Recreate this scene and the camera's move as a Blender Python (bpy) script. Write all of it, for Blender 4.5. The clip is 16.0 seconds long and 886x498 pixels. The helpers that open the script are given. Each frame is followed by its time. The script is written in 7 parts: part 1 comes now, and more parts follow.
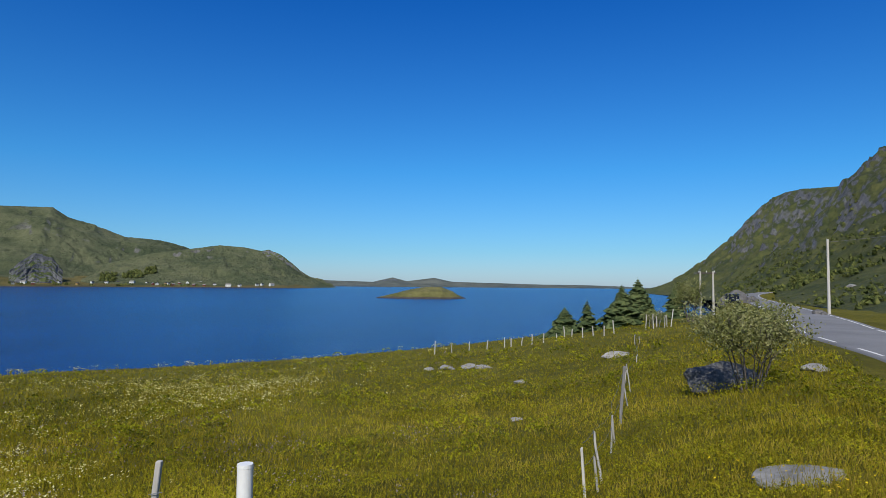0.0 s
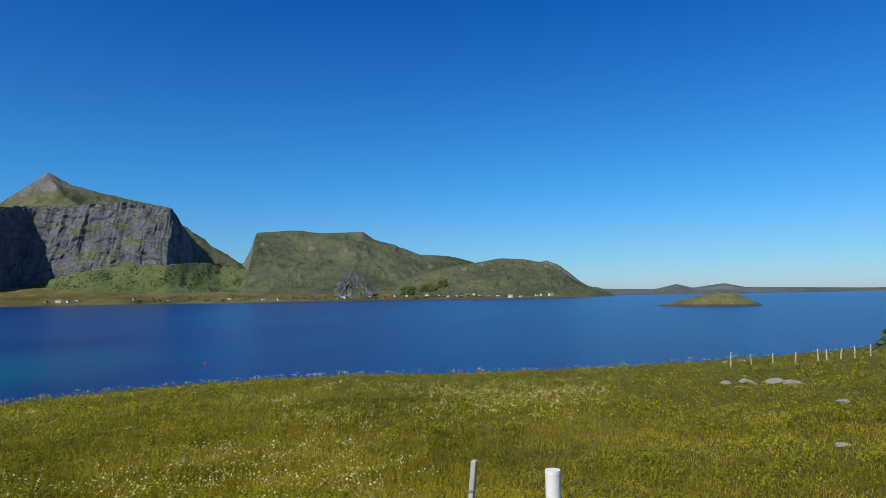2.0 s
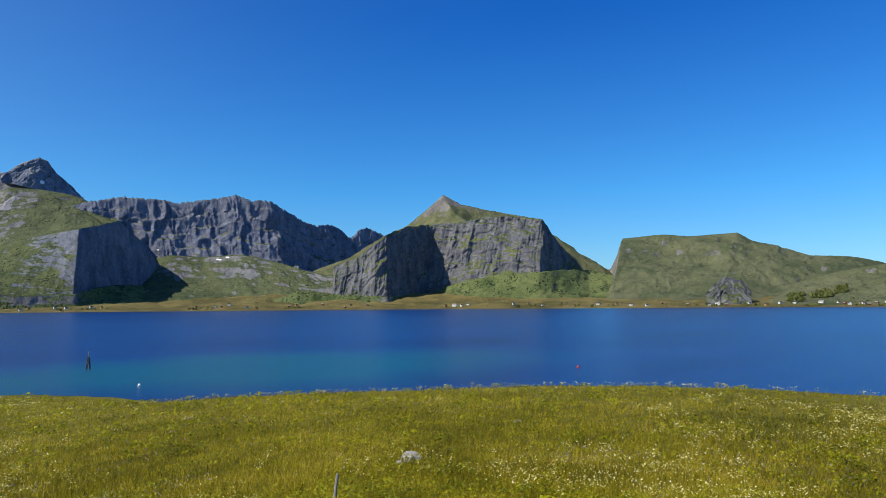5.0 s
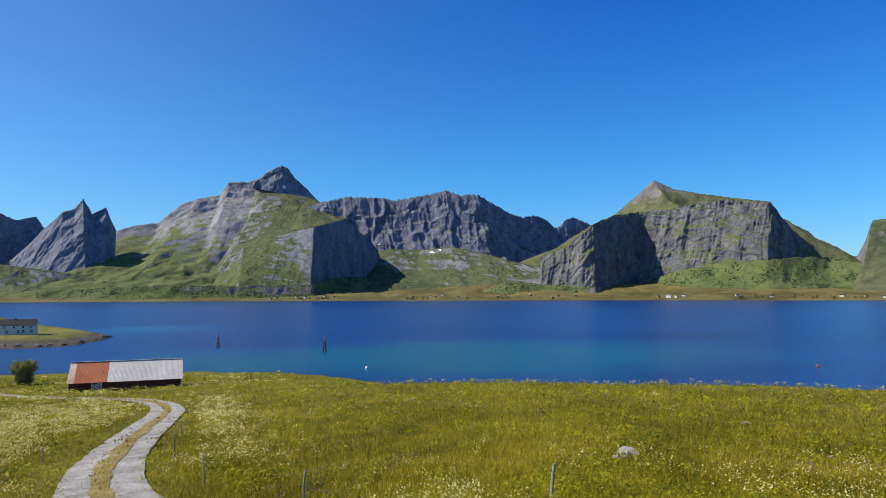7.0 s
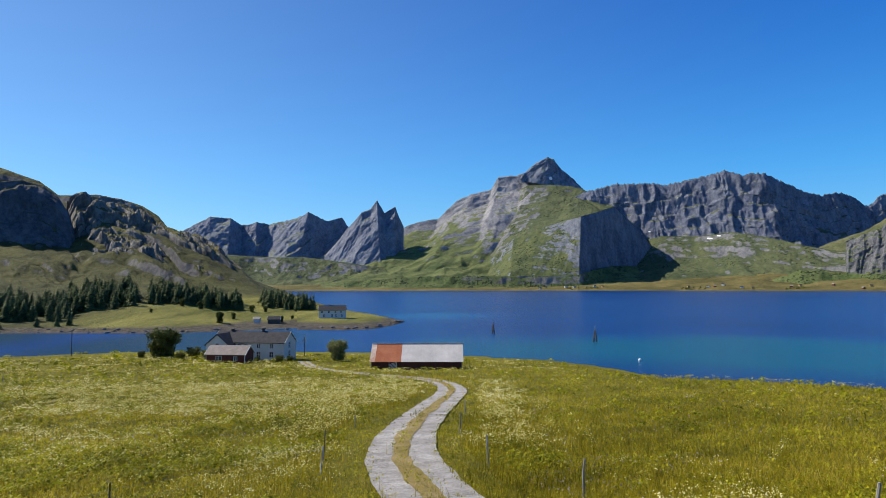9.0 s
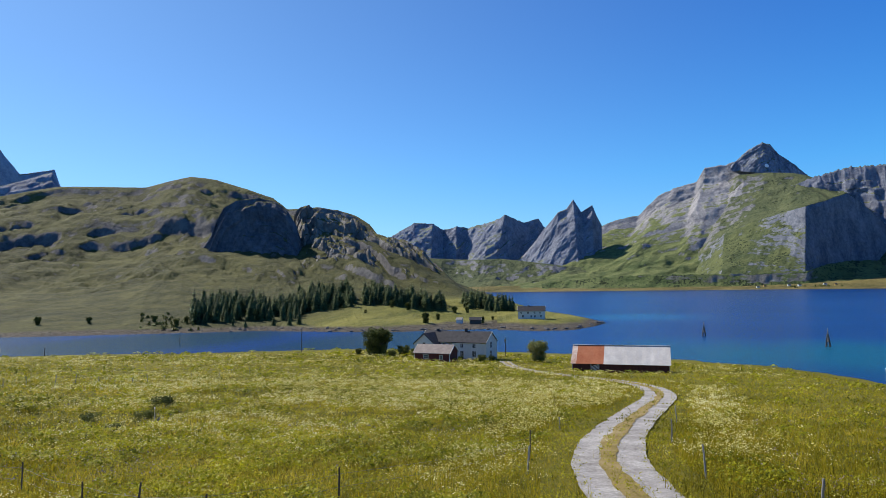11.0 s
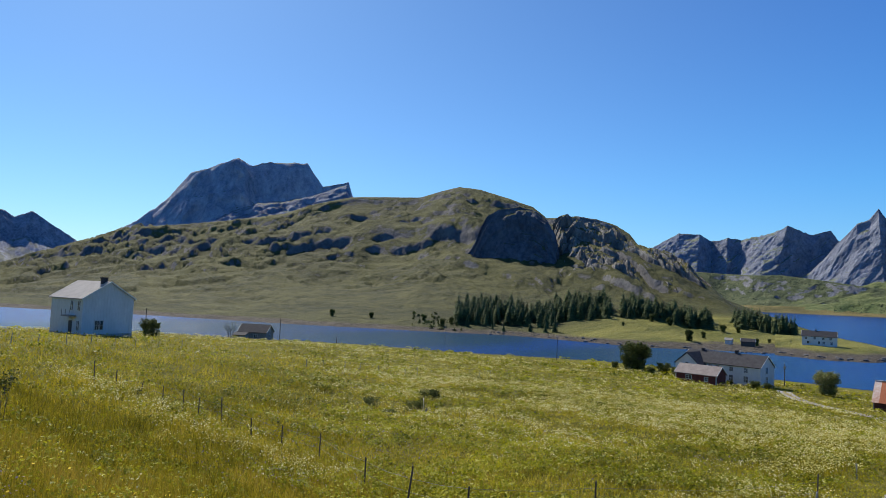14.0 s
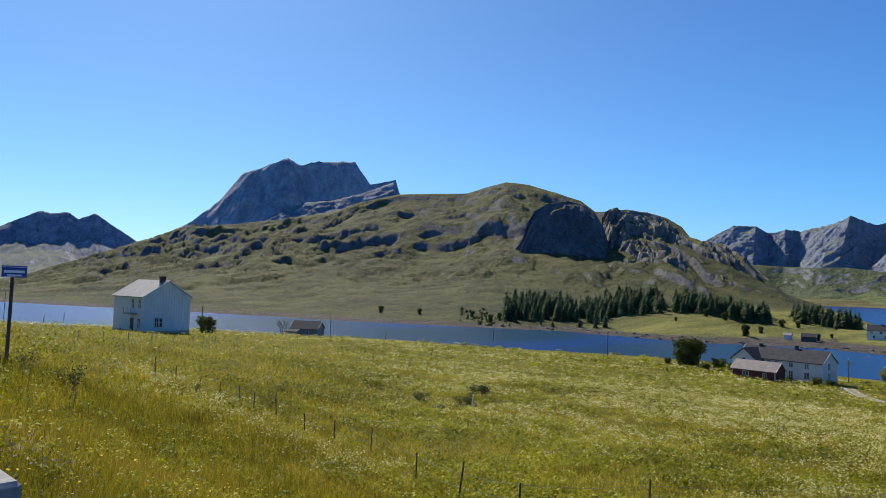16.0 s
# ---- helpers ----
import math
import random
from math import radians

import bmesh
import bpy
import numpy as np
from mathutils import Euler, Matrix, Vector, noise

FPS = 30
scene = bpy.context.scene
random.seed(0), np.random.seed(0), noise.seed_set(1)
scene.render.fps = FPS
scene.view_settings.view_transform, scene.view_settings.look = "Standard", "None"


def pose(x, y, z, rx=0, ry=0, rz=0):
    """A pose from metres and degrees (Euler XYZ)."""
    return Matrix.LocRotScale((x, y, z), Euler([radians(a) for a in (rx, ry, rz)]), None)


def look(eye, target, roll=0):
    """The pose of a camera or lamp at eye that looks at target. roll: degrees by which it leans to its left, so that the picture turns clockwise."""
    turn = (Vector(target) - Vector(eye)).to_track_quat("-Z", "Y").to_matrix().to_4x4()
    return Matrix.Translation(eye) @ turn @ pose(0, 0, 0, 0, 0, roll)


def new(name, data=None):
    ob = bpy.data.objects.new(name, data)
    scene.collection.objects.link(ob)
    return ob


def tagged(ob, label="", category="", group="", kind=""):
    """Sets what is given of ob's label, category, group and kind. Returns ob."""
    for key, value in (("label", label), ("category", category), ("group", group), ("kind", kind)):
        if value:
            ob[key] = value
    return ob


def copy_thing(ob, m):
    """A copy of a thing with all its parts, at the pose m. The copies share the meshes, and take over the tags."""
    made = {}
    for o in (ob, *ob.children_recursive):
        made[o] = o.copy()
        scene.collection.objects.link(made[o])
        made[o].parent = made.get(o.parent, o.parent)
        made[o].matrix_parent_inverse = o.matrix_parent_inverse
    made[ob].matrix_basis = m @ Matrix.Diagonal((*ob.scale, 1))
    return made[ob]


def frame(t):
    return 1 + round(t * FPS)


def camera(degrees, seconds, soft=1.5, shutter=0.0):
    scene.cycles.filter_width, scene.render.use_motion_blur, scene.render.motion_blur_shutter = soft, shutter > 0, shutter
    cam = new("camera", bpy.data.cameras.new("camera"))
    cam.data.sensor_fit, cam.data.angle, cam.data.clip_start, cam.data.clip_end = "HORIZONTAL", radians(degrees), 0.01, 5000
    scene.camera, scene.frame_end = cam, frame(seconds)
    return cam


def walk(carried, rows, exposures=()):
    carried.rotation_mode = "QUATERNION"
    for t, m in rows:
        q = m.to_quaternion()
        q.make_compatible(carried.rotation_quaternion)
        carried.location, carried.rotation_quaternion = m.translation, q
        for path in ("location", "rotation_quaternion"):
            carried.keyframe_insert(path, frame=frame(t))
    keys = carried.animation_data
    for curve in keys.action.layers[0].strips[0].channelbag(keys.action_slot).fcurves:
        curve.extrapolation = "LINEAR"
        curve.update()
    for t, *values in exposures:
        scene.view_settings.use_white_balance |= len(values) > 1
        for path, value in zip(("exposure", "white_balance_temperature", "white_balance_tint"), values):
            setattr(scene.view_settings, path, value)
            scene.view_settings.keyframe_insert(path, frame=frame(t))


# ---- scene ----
cam = camera(68.7, 16.0, soft=0.7)
EYE, REACH = 20.0, 0.35
# seconds, yaw, pitch, roll: a turn on the spot, the camera held at arm's reach
ROWS = [
    (0.0, 0.01, 3.10, -0.44),
    (0.5, 1.59, 3.57, 0.35),
    (1.0, 9.24, 3.65, 1.01),
    (1.5, 16.35, 3.85, 0.35),
    (2.0, 24.22, 4.01, 0.92),
    (2.5, 31.42, 3.77, 0.61),
    (3.0, 36.53, 4.06, 0.09),
    (3.5, 41.20, 4.34, 0.12),
    (4.0, 46.11, 4.85, 0.46),
    (6.5, 69.10, 4.09, 0.08),
    (7.0, 73.94, 4.18, 0.21),
    (7.5, 81.59, 3.98, 0.38),
    (8.0, 87.51, 3.74, -0.11),
    (8.5, 92.61, 3.56, 0.16),
    (9.0, 97.32, 3.34, 0.14),
    (9.5, 102.76, 3.20, 0.32),
    (12.0, 122.14, 3.97, -0.56),
    (12.5, 127.01, 4.09, -1.54),
    (13.0, 131.89, 4.34, -1.53),
    (13.5, 134.36, 4.23, -2.60),
    (14.0, 136.99, 4.01, -2.40),
    (14.5, 139.53, 3.93, -2.37),
    (15.0, 140.57, 3.65, -2.12),
    (15.5, 140.85, 3.74, -1.84),
    (16.0, 141.20, 3.50, -1.94),
]


def carried_pose(yaw, pitch, roll):
    a = radians(yaw)
    return pose(-REACH * math.sin(a), REACH * math.cos(a) - REACH, EYE, 90 + pitch, roll, yaw)


walk(cam, [(t, carried_pose(a, b, c)) for t, a, b, c in ROWS],
     [(0, -0.10, 6500, 10), (1.5, -0.08, 6500, 10), (2, -0.06, 6500, 10), (2.5, 0.10, 6500, 10), (3.5, 0.20, 6600, 10), (6.5, 0.46, 6950, 10), (7, 0.44, 6950, 10), (9, 0.47, 7000, 10), (9.7, 0.47, 7000, 10), (12, 0.56, 6800, 10), (12.5, 0.46, 6800, 10), (14, 0.40, 6800, 10), (16, 0.42, 6800, 10)])

# ---- light ----
SUN_AZ, SUN_EL = 166.0, 44.0
world = bpy.data.worlds.new("sky")
scene.world = world
world.use_nodes = True
nt = world.node_tree
sky = nt.nodes.new("ShaderNodeTexSky")
sky.sky_type, sky.sun_disc = "NISHITA", False
sky.sun_elevation, sky.sun_rotation = radians(SUN_EL), radians(-SUN_AZ)
sky.air_density, sky.dust_density, sky.ozone_density = 1.0, 0.3, 3.0
# clear northern air: a deeper blue than the model's, most of all overhead
tc = nt.nodes.new("ShaderNodeTexCoord")
sx = nt.nodes.new("ShaderNodeSeparateXYZ")
nt.links.new(tc.outputs["Generated"], sx.inputs[0])
deep = nt.nodes.new("ShaderNodeValToRGB")
for _p in (0.05, 0.17):
    deep.color_ramp.elements.new(_p)
DEEP = ((0.0, (0.55, 0.76, 1.16)), (0.05, (0.40, 0.745, 1.10)), (0.17, (0.21, 0.74, 1.21)), (0.42, (0.05, 0.51, 1.22)))
for e, (p, colour) in zip(deep.color_ramp.elements, DEEP):
    e.position, e.color = p, (*colour, 1)
nt.links.new(sx.outputs[2], deep.inputs[0])
# paler towards the sun
toward = nt.nodes.new("ShaderNodeVectorMath")
toward.operation = "DOT_PRODUCT"
toward.inputs[1].default_value = (-math.sin(radians(SUN_AZ)) * math.cos(radians(SUN_EL)), math.cos(radians(SUN_AZ)) * math.cos(radians(SUN_EL)), math.sin(radians(SUN_EL)))
nt.links.new(tc.outputs["Generated"], toward.inputs[0])
glow = nt.nodes.new("ShaderNodeMapRange")
glow.interpolation_type = "SMOOTHSTEP"
glow.inputs["From Min"].default_value, glow.inputs["From Max"].default_value = -0.05, 1.05
nt.links.new(toward.outputs["Value"], glow.inputs["Value"])
pale = nt.nodes.new("ShaderNodeMix")
pale.data_type = "RGBA"
pale.inputs[7].default_value = (0.44, 0.66, 0.88, 1)
nt.links.new(glow.outputs[0], pale.inputs[0])
nt.links.new(deep.outputs[0], pale.inputs[6])
tint = nt.nodes.new("ShaderNodeMix")
tint.data_type, tint.blend_type = "RGBA", "MULTIPLY"
tint.inputs[0].default_value = 1.0
nt.links.new(sky.outputs[0], tint.inputs[6])
nt.links.new(pale.outputs[2], tint.inputs[7])
nt.links.new(tint.outputs[2], nt.nodes["Background"].inputs[0])
nt.nodes["Background"].inputs[1].default_value = 0.105
sun = new("sun", bpy.data.lights.new("sun", "SUN"))
sun.data.energy, sun.data.angle, sun.data.color = 4.6, radians(0.5), (1.0, 0.95, 0.86)
_a, _e = radians(SUN_AZ), radians(SUN_EL)
sun.matrix_world = look((0, 0, 0), (math.sin(_a) * math.cos(_e), -math.cos(_a) * math.cos(_e), -math.sin(_e)))

# ---- tools ----
def polar(az, d, z=0.0):
    """A place by its bearing (degrees to the left of the y axis) and distance from the viewpoint."""
    a = radians(az)
    return (-d * math.sin(a), d * math.cos(a), z)


_lattice = np.random.RandomState(7).rand(256, 256)


def vnoise(x, y, seed=0):
    x, y = np.asarray(x, float) + 17.3 * seed, np.asarray(y, float) + 9.1 * seed
    xi, yi = np.floor(x).astype(int), np.floor(y).astype(int)
    fx, fy = x - xi, y - yi
    fx, fy = fx * fx * (3 - 2 * fx), fy * fy * (3 - 2 * fy)
    g = lambda a, b: _lattice[a & 255, b & 255]
    return (g(xi, yi) * (1 - fx) + g(xi + 1, yi) * fx) * (1 - fy) + (g(xi, yi + 1) * (1 - fx) + g(xi + 1, yi + 1) * fx) * fy


def fbm(x, y, octaves=5, seed=0, ridged=False):
    total, amp, norm = 0, 1.0, 0.0
    x, y = np.asarray(x, float), np.asarray(y, float)
    for k in range(octaves):
        n = vnoise(x * 2 ** k, y * 2 ** k, seed + k)
        if ridged:
            n = 1 - np.abs(2 * n - 1)
        total, norm, amp = total + amp * n, norm + amp, amp * 0.52
    return total / norm


def mesh_from(name, verts, faces, material, smooth=False):
    me = bpy.data.meshes.new(name)
    verts, faces = np.asarray(verts, np.float32), np.asarray(faces, np.int32)
    k = faces.shape[1]
    me.vertices.add(len(verts))
    me.vertices.foreach_set("co", verts.ravel())
    me.loops.add(faces.size)
    me.loops.foreach_set("vertex_index", faces.ravel())
    me.polygons.add(len(faces))
    me.polygons.foreach_set("loop_start", np.arange(0, faces.size, k, dtype=np.int32))
    me.polygons.foreach_set("use_smooth", np.full(len(faces), smooth))
    me.update(calc_edges=True)
    me.validate()
    me.materials.append(material)
    return me


def grid_faces(nu, nv):
    i, j = np.meshgrid(np.arange(nu - 1), np.arange(nv - 1), indexing="ij")
    a = (i * nv + j).ravel()
    return np.stack([a, a + nv, a + nv + 1, a + 1], 1)


def grid_mesh(name, X, Y, Z, material, smooth=True, flip=False):
    nu, nv = X.shape
    f = grid_faces(nu, nv)
    return mesh_from(name, np.stack([X, Y, Z], -1).reshape(-1, 3), f[:, ::-1] if flip else f, material, smooth)


def thing(name, label, category, group="", place=(0, 0, 0), rz=0):
    ob = new(name)
    ob.empty_display_size = 0.2
    ob.matrix_basis = pose(*place, 0, 0, rz)
    return tagged(ob, label, category, group)


def part(name, bm, material, parent, label=""):
    me = bpy.data.meshes.new(name)
    bm.to_mesh(me)
    bm.free()
    me.materials.append(material)
    ob = new(name, me)
    ob.parent = parent
    return tagged(ob, label)


def box(bm, x0, x1, y0, y1, z0, z1, bevel=0.0):
    r = bmesh.ops.create_cube(bm, size=1, matrix=Matrix.Translation(((x0 + x1) / 2, (y0 + y1) / 2, (z0 + z1) / 2)) @ Matrix.Diagonal((x1 - x0, y1 - y0, z1 - z0, 1)))
    if bevel:
        es = list({e for v in r["verts"] for e in v.link_edges})
        bmesh.ops.bevel(bm, geom=es, offset=bevel, segments=1, affect="EDGES")
    return bm


def prism(bm, pts, y0, y1):
    """A polygon in x and z, drawn out along y."""
    a = [bm.verts.new((x, y0, z)) for x, z in pts]
    b = [bm.verts.new((x, y1, z)) for x, z in pts]
    n = len(pts)
    bm.faces.new(a)
    bm.faces.new(b[::-1])
    for i in range(n):
        bm.faces.new((a[i], b[i], b[(i + 1) % n], a[(i + 1) % n]))
    bmesh.ops.recalc_face_normals(bm, faces=bm.faces)
    return bm


def rod(bm, p, q, r0, r1, sides=8):
    """A tapered round bar from p to q."""
    p, q = Vector(p), Vector(q)
    m = Matrix.Translation((p + q) / 2) @ (q - p).to_track_quat("Z", "Y").to_matrix().to_4x4()
    bmesh.ops.create_cone(bm, cap_ends=True, segments=sides, radius1=r0, radius2=r1, depth=(q - p).length, matrix=m)
    return bm


# ---- materials ----
def mat(name, color=(0.5, 0.5, 0.5), rough=0.8, metal=0.0, spec=0.4):
    m = bpy.data.materials.new(name)
    m.use_nodes = True
    b = m.node_tree.nodes["Principled BSDF"]
    b.inputs["Base Color"].default_value = (*color, 1)
    b.inputs["Roughness"].default_value, b.inputs["Metallic"].default_value = rough, metal
    b.inputs["Specular IOR Level"].default_value = spec
    return m, m.node_tree, b


def noise_node(nt, coord, scale, detail=5.0, rough=0.55, stretch=(1, 1, 1), kind="ShaderNodeTexNoise"):
    mp = nt.nodes.new("ShaderNodeMapping")
    mp.inputs["Scale"].default_value = stretch
    nt.links.new(coord, mp.inputs[0])
    n = nt.nodes.new(kind)
    n.inputs["Scale"].default_value = scale
    n.inputs["Detail"].default_value, n.inputs["Roughness"].default_value = detail, rough
    nt.links.new(mp.outputs[0], n.inputs["Vector"])
    return n.outputs["Fac"] if "Fac" in n.outputs else n.outputs[0]


def ramp(nt, fac, stops):
    r = nt.nodes.new("ShaderNodeValToRGB")
    while len(r.color_ramp.elements) < len(stops):
        r.color_ramp.elements.new(0.5)
    for e, (p, c) in zip(r.color_ramp.elements, stops):
        e.position, e.color = p, (*c, 1) if len(c) == 3 else c
    nt.links.new(fac, r.inputs[0])
    return r.outputs[0]


def mix(nt, fac, a, b):
    m = nt.nodes.new("ShaderNodeMix")
    m.data_type = "RGBA"
    for s, v in ((m.inputs[0], fac), (m.inputs[6], a), (m.inputs[7], b)):
        if isinstance(v, (int, float)):
            s.default_value = v
        elif isinstance(v, tuple):
            s.default_value = (*v, 1)
        else:
            nt.links.new(v, s)
    return m.outputs[2]


def maths(nt, op, a, b=0.0, clamp=False):
    m = nt.nodes.new("ShaderNodeMath")
    m.operation, m.use_clamp = op, clamp
    for s, v in zip(m.inputs, (a, b)):
        if isinstance(v, (int, float)):
            s.default_value = v
        else:
            nt.links.new(v, s)
    return m.outputs[0]


def bump(nt, b, height, strength=0.5, distance=0.02):
    n = nt.nodes.new("ShaderNodeBump")
    n.inputs["Strength"].default_value, n.inputs["Distance"].default_value = strength, distance
    nt.links.new(height, n.inputs["Height"])
    nt.links.new(n.outputs[0], b.inputs["Normal"])


def coords(nt, which="Object"):
    return nt.nodes.new("ShaderNodeTexCoord").outputs[which]


def varied(name, c0, c1, scale, rough=0.8, metal=0.0, bump_d=0.0, stretch=(1, 1, 1), fine=6.0, spec=0.4, per_object=0.0):
    """A surface of two colours in broad and fine variation."""
    m, nt, b = mat(name, c0, rough, metal, spec)
    co = coords(nt)
    n1, n2 = noise_node(nt, co, scale, 4, 0.6, stretch), noise_node(nt, co, scale * fine, 6, 0.65, stretch)
    f = maths(nt, "ADD", maths(nt, "MULTIPLY", n1, 0.55), maths(nt, "MULTIPLY", n2, 0.45))
    col = ramp(nt, f, [(0.33, c0), (0.67, c1)])
    if per_object:
        info = nt.nodes.new("ShaderNodeObjectInfo")
        hs = nt.nodes.new("ShaderNodeHueSaturation")
        nt.links.new(maths(nt, "ADD", maths(nt, "MULTIPLY", info.outputs["Random"], per_object), 1 - per_object / 2), hs.inputs["Value"])
        nt.links.new(col, hs.inputs["Color"])
        col = hs.outputs[0]
    nt.links.new(col, b.inputs["Base Color"])
    if bump_d:
        bump(nt, b, f, 0.7, bump_d)
    return m


def mountain_material(name, rock0, rock1, grass0, grass1, steep, spread=0.22, scale=0.02, bare=None, low=None, rim=None, tilt=0.0, apron=None, bush=0.0):
    """Rock on the steep ground, turf on the gentle, broken up by noise; bare: a height above which turf thins out."""
    m, nt, b = mat(name, rock0, 0.9, 0, 0.2)
    geo = nt.nodes.new("ShaderNodeNewGeometry")
    pos = geo.outputs["Position"]
    sep = nt.nodes.new("ShaderNodeSeparateXYZ")
    nt.links.new(geo.outputs["Normal"], sep.inputs[0])
    big, fine = noise_node(nt, pos, scale * 0.25, 5, 0.6), noise_node(nt, pos, scale, 8, 0.7)
    streak = noise_node(nt, pos, scale * 1.6, 7, 0.72, (1, 1, 0.3))
    if tilt:
        # slabs that run down the face aslant
        mp = nt.nodes.new("ShaderNodeMapping")
        mp.vector_type = "TEXTURE"
        mp.inputs["Rotation"].default_value, mp.inputs["Scale"].default_value = (radians(tilt), 0, 0), (1, 5.5, 0.8)
        nt.links.new(pos, mp.inputs[0])
        slab = nt.nodes.new("ShaderNodeTexNoise")
        slab.inputs["Scale"].default_value, slab.inputs["Detail"].default_value, slab.inputs["Roughness"].default_value = scale * 1.3, 7, 0.7
        nt.links.new(mp.outputs[0], slab.inputs["Vector"])
        big = slab.outputs["Fac"]
        streak = maths(nt, "ADD", maths(nt, "MULTIPLY", big, 0.75), maths(nt, "MULTIPLY", streak, 0.25))
    k = maths(nt, "ADD", sep.outputs[2], maths(nt, "MULTIPLY", maths(nt, "SUBTRACT", fine, 0.5), spread * 2.6))
    k = maths(nt, "ADD", k, maths(nt, "MULTIPLY", maths(nt, "SUBTRACT", big, 0.5), spread * 2.2))
    if bare:
        ps = nt.nodes.new("ShaderNodeSeparateXYZ")
        nt.links.new(pos, ps.inputs[0])
        k = maths(nt, "SUBTRACT", k, maths(nt, "MULTIPLY", maths(nt, "SUBTRACT", ps.outputs[2], bare[0]), 1.0 / bare[1]))
    if apron:
        # scree and birch turf spread over the lower slopes
        pa = nt.nodes.new("ShaderNodeSeparateXYZ")
        nt.links.new(pos, pa.inputs[0])
        k = maths(nt, "ADD", k, maths(nt, "MULTIPLY", maths(nt, "DIVIDE", maths(nt, "SUBTRACT", apron, pa.outputs[2]), apron, True), 0.6))
    k = ramp(nt, k, [(max(0.0, steep - 0.06), (0, 0, 0)), (min(1.0, steep + 0.06), (1, 1, 1))])
    tuft = noise_node(nt, pos, scale * 5.0, 6, 0.75)
    rock = ramp(nt, maths(nt, "ADD", maths(nt, "MULTIPLY", streak, 0.45), maths(nt, "ADD", maths(nt, "MULTIPLY", fine, 0.25), maths(nt, "MULTIPLY", tuft, 0.30))), [(0.42, rock0), (0.58, rock1)])
    turf = ramp(nt, maths(nt, "ADD", maths(nt, "MULTIPLY", big, 0.4), maths(nt, "ADD", maths(nt, "MULTIPLY", fine, 0.3), maths(nt, "MULTIPLY", tuft, 0.3))), [(0.42, grass0), (0.58, grass1)])
    if bush:
        # birch scrub in clumps
        clump = maths(nt, "ADD", maths(nt, "MULTIPLY", noise_node(nt, pos, scale * 6, 3, 0.6), 0.6), maths(nt, "MULTIPLY", noise_node(nt, pos, scale * 0.8, 4, 0.6), 0.4))
        turf = mix(nt, ramp(nt, clump, [(0.62 - bush, (0, 0, 0)), (0.66 - bush, (1, 1, 1))]), turf, (0.022, 0.036, 0.014))
    sp = nt.nodes.new("ShaderNodeSeparateXYZ")
    nt.links.new(pos, sp.inputs[0])
    lumpy = maths(nt, "MULTIPLY", maths(nt, "SUBTRACT", big, 0.5), 14.0)
    if low:
        # mown fields on the low ground
        field = ramp(nt, maths(nt, "ADD", maths(nt, "MULTIPLY", noise_node(nt, pos, scale * 1.2, 5, 0.6, (0.35, 1, 1)), 0.7), maths(nt, "MULTIPLY", noise_node(nt, pos, scale * 12, 4, 0.7), 0.3)), [(0.36, low[1]), (0.62, low[2])])
        t = maths(nt, "DIVIDE", maths(nt, "SUBTRACT", low[0], maths(nt, "ADD", sp.outputs[2], lumpy)), 5.0, True)
        t = maths(nt, "MULTIPLY", t, maths(nt, "DIVIDE", maths(nt, "SUBTRACT", sp.outputs[1], low[3]), 40.0, True))
        turf = mix(nt, t, turf, field)
    col = mix(nt, k, rock, turf)
    if rim:
        # wet stones and weed along the waterline
        t = maths(nt, "DIVIDE", maths(nt, "SUBTRACT", rim, maths(nt, "ADD", sp.outputs[2], maths(nt, "MULTIPLY", maths(nt, "SUBTRACT", fine, 0.5), rim))), 0.3 * rim, True)
        col = mix(nt, t, col, ramp(nt, noise_node(nt, pos, 0.5, 6, 0.75), [(0.35, (0.03, 0.025, 0.016)), (0.65, (0.13, 0.11, 0.085))]))
    nt.links.new(col, b.inputs["Base Color"])
    bump(nt, b, maths(nt, "ADD", maths(nt, "ADD", fine, streak), maths(nt, "MULTIPLY", tuft, 0.5)), 1.0, 0.16 / scale)
    return m

# far massifs: distance haze put into the base colours, rock bluer, all paler
cliff_rock = mountain_material("cliff_rock", (0.072, 0.078, 0.096), (0.208, 0.208, 0.218), (0.041, 0.064, 0.023), (0.115, 0.132, 0.048), 0.47, 0.26, 0.014)
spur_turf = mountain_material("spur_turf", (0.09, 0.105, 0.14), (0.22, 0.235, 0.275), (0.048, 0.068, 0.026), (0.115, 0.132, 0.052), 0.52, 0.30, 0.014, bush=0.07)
hazed_cliff = mountain_material("dark_cliff_rock", (0.121, 0.142, 0.203), (0.270, 0.297, 0.371), (0.056, 0.083, 0.027), (0.150, 0.169, 0.062), 0.66, 0.20, 0.014)
shoulder_turf = mountain_material("shoulder_turf", (0.110, 0.105, 0.099), (0.242, 0.226, 0.209), (0.066, 0.079, 0.033), (0.149, 0.152, 0.075), 0.58, 0.22, 0.014, (600, 420))
slope_turf = mountain_material("slope_turf", (0.091, 0.091, 0.091), (0.286, 0.280, 0.260), (0.056, 0.088, 0.027), (0.144, 0.169, 0.062), 0.42, 0.20, 0.014, bush=0.09)
valley_turf = mountain_material("valley_turf", (0.10, 0.105, 0.12), (0.25, 0.25, 0.255), (0.052, 0.072, 0.032), (0.115, 0.130, 0.060), 0.64, 0.34, 0.012, bush=0.06)
hazed_wall = mountain_material("wall_rock", (0.081, 0.097, 0.142), (0.243, 0.257, 0.311), (0.062, 0.081, 0.044), (0.125, 0.138, 0.075), 0.74, 0.12, 0.014, apron=200)
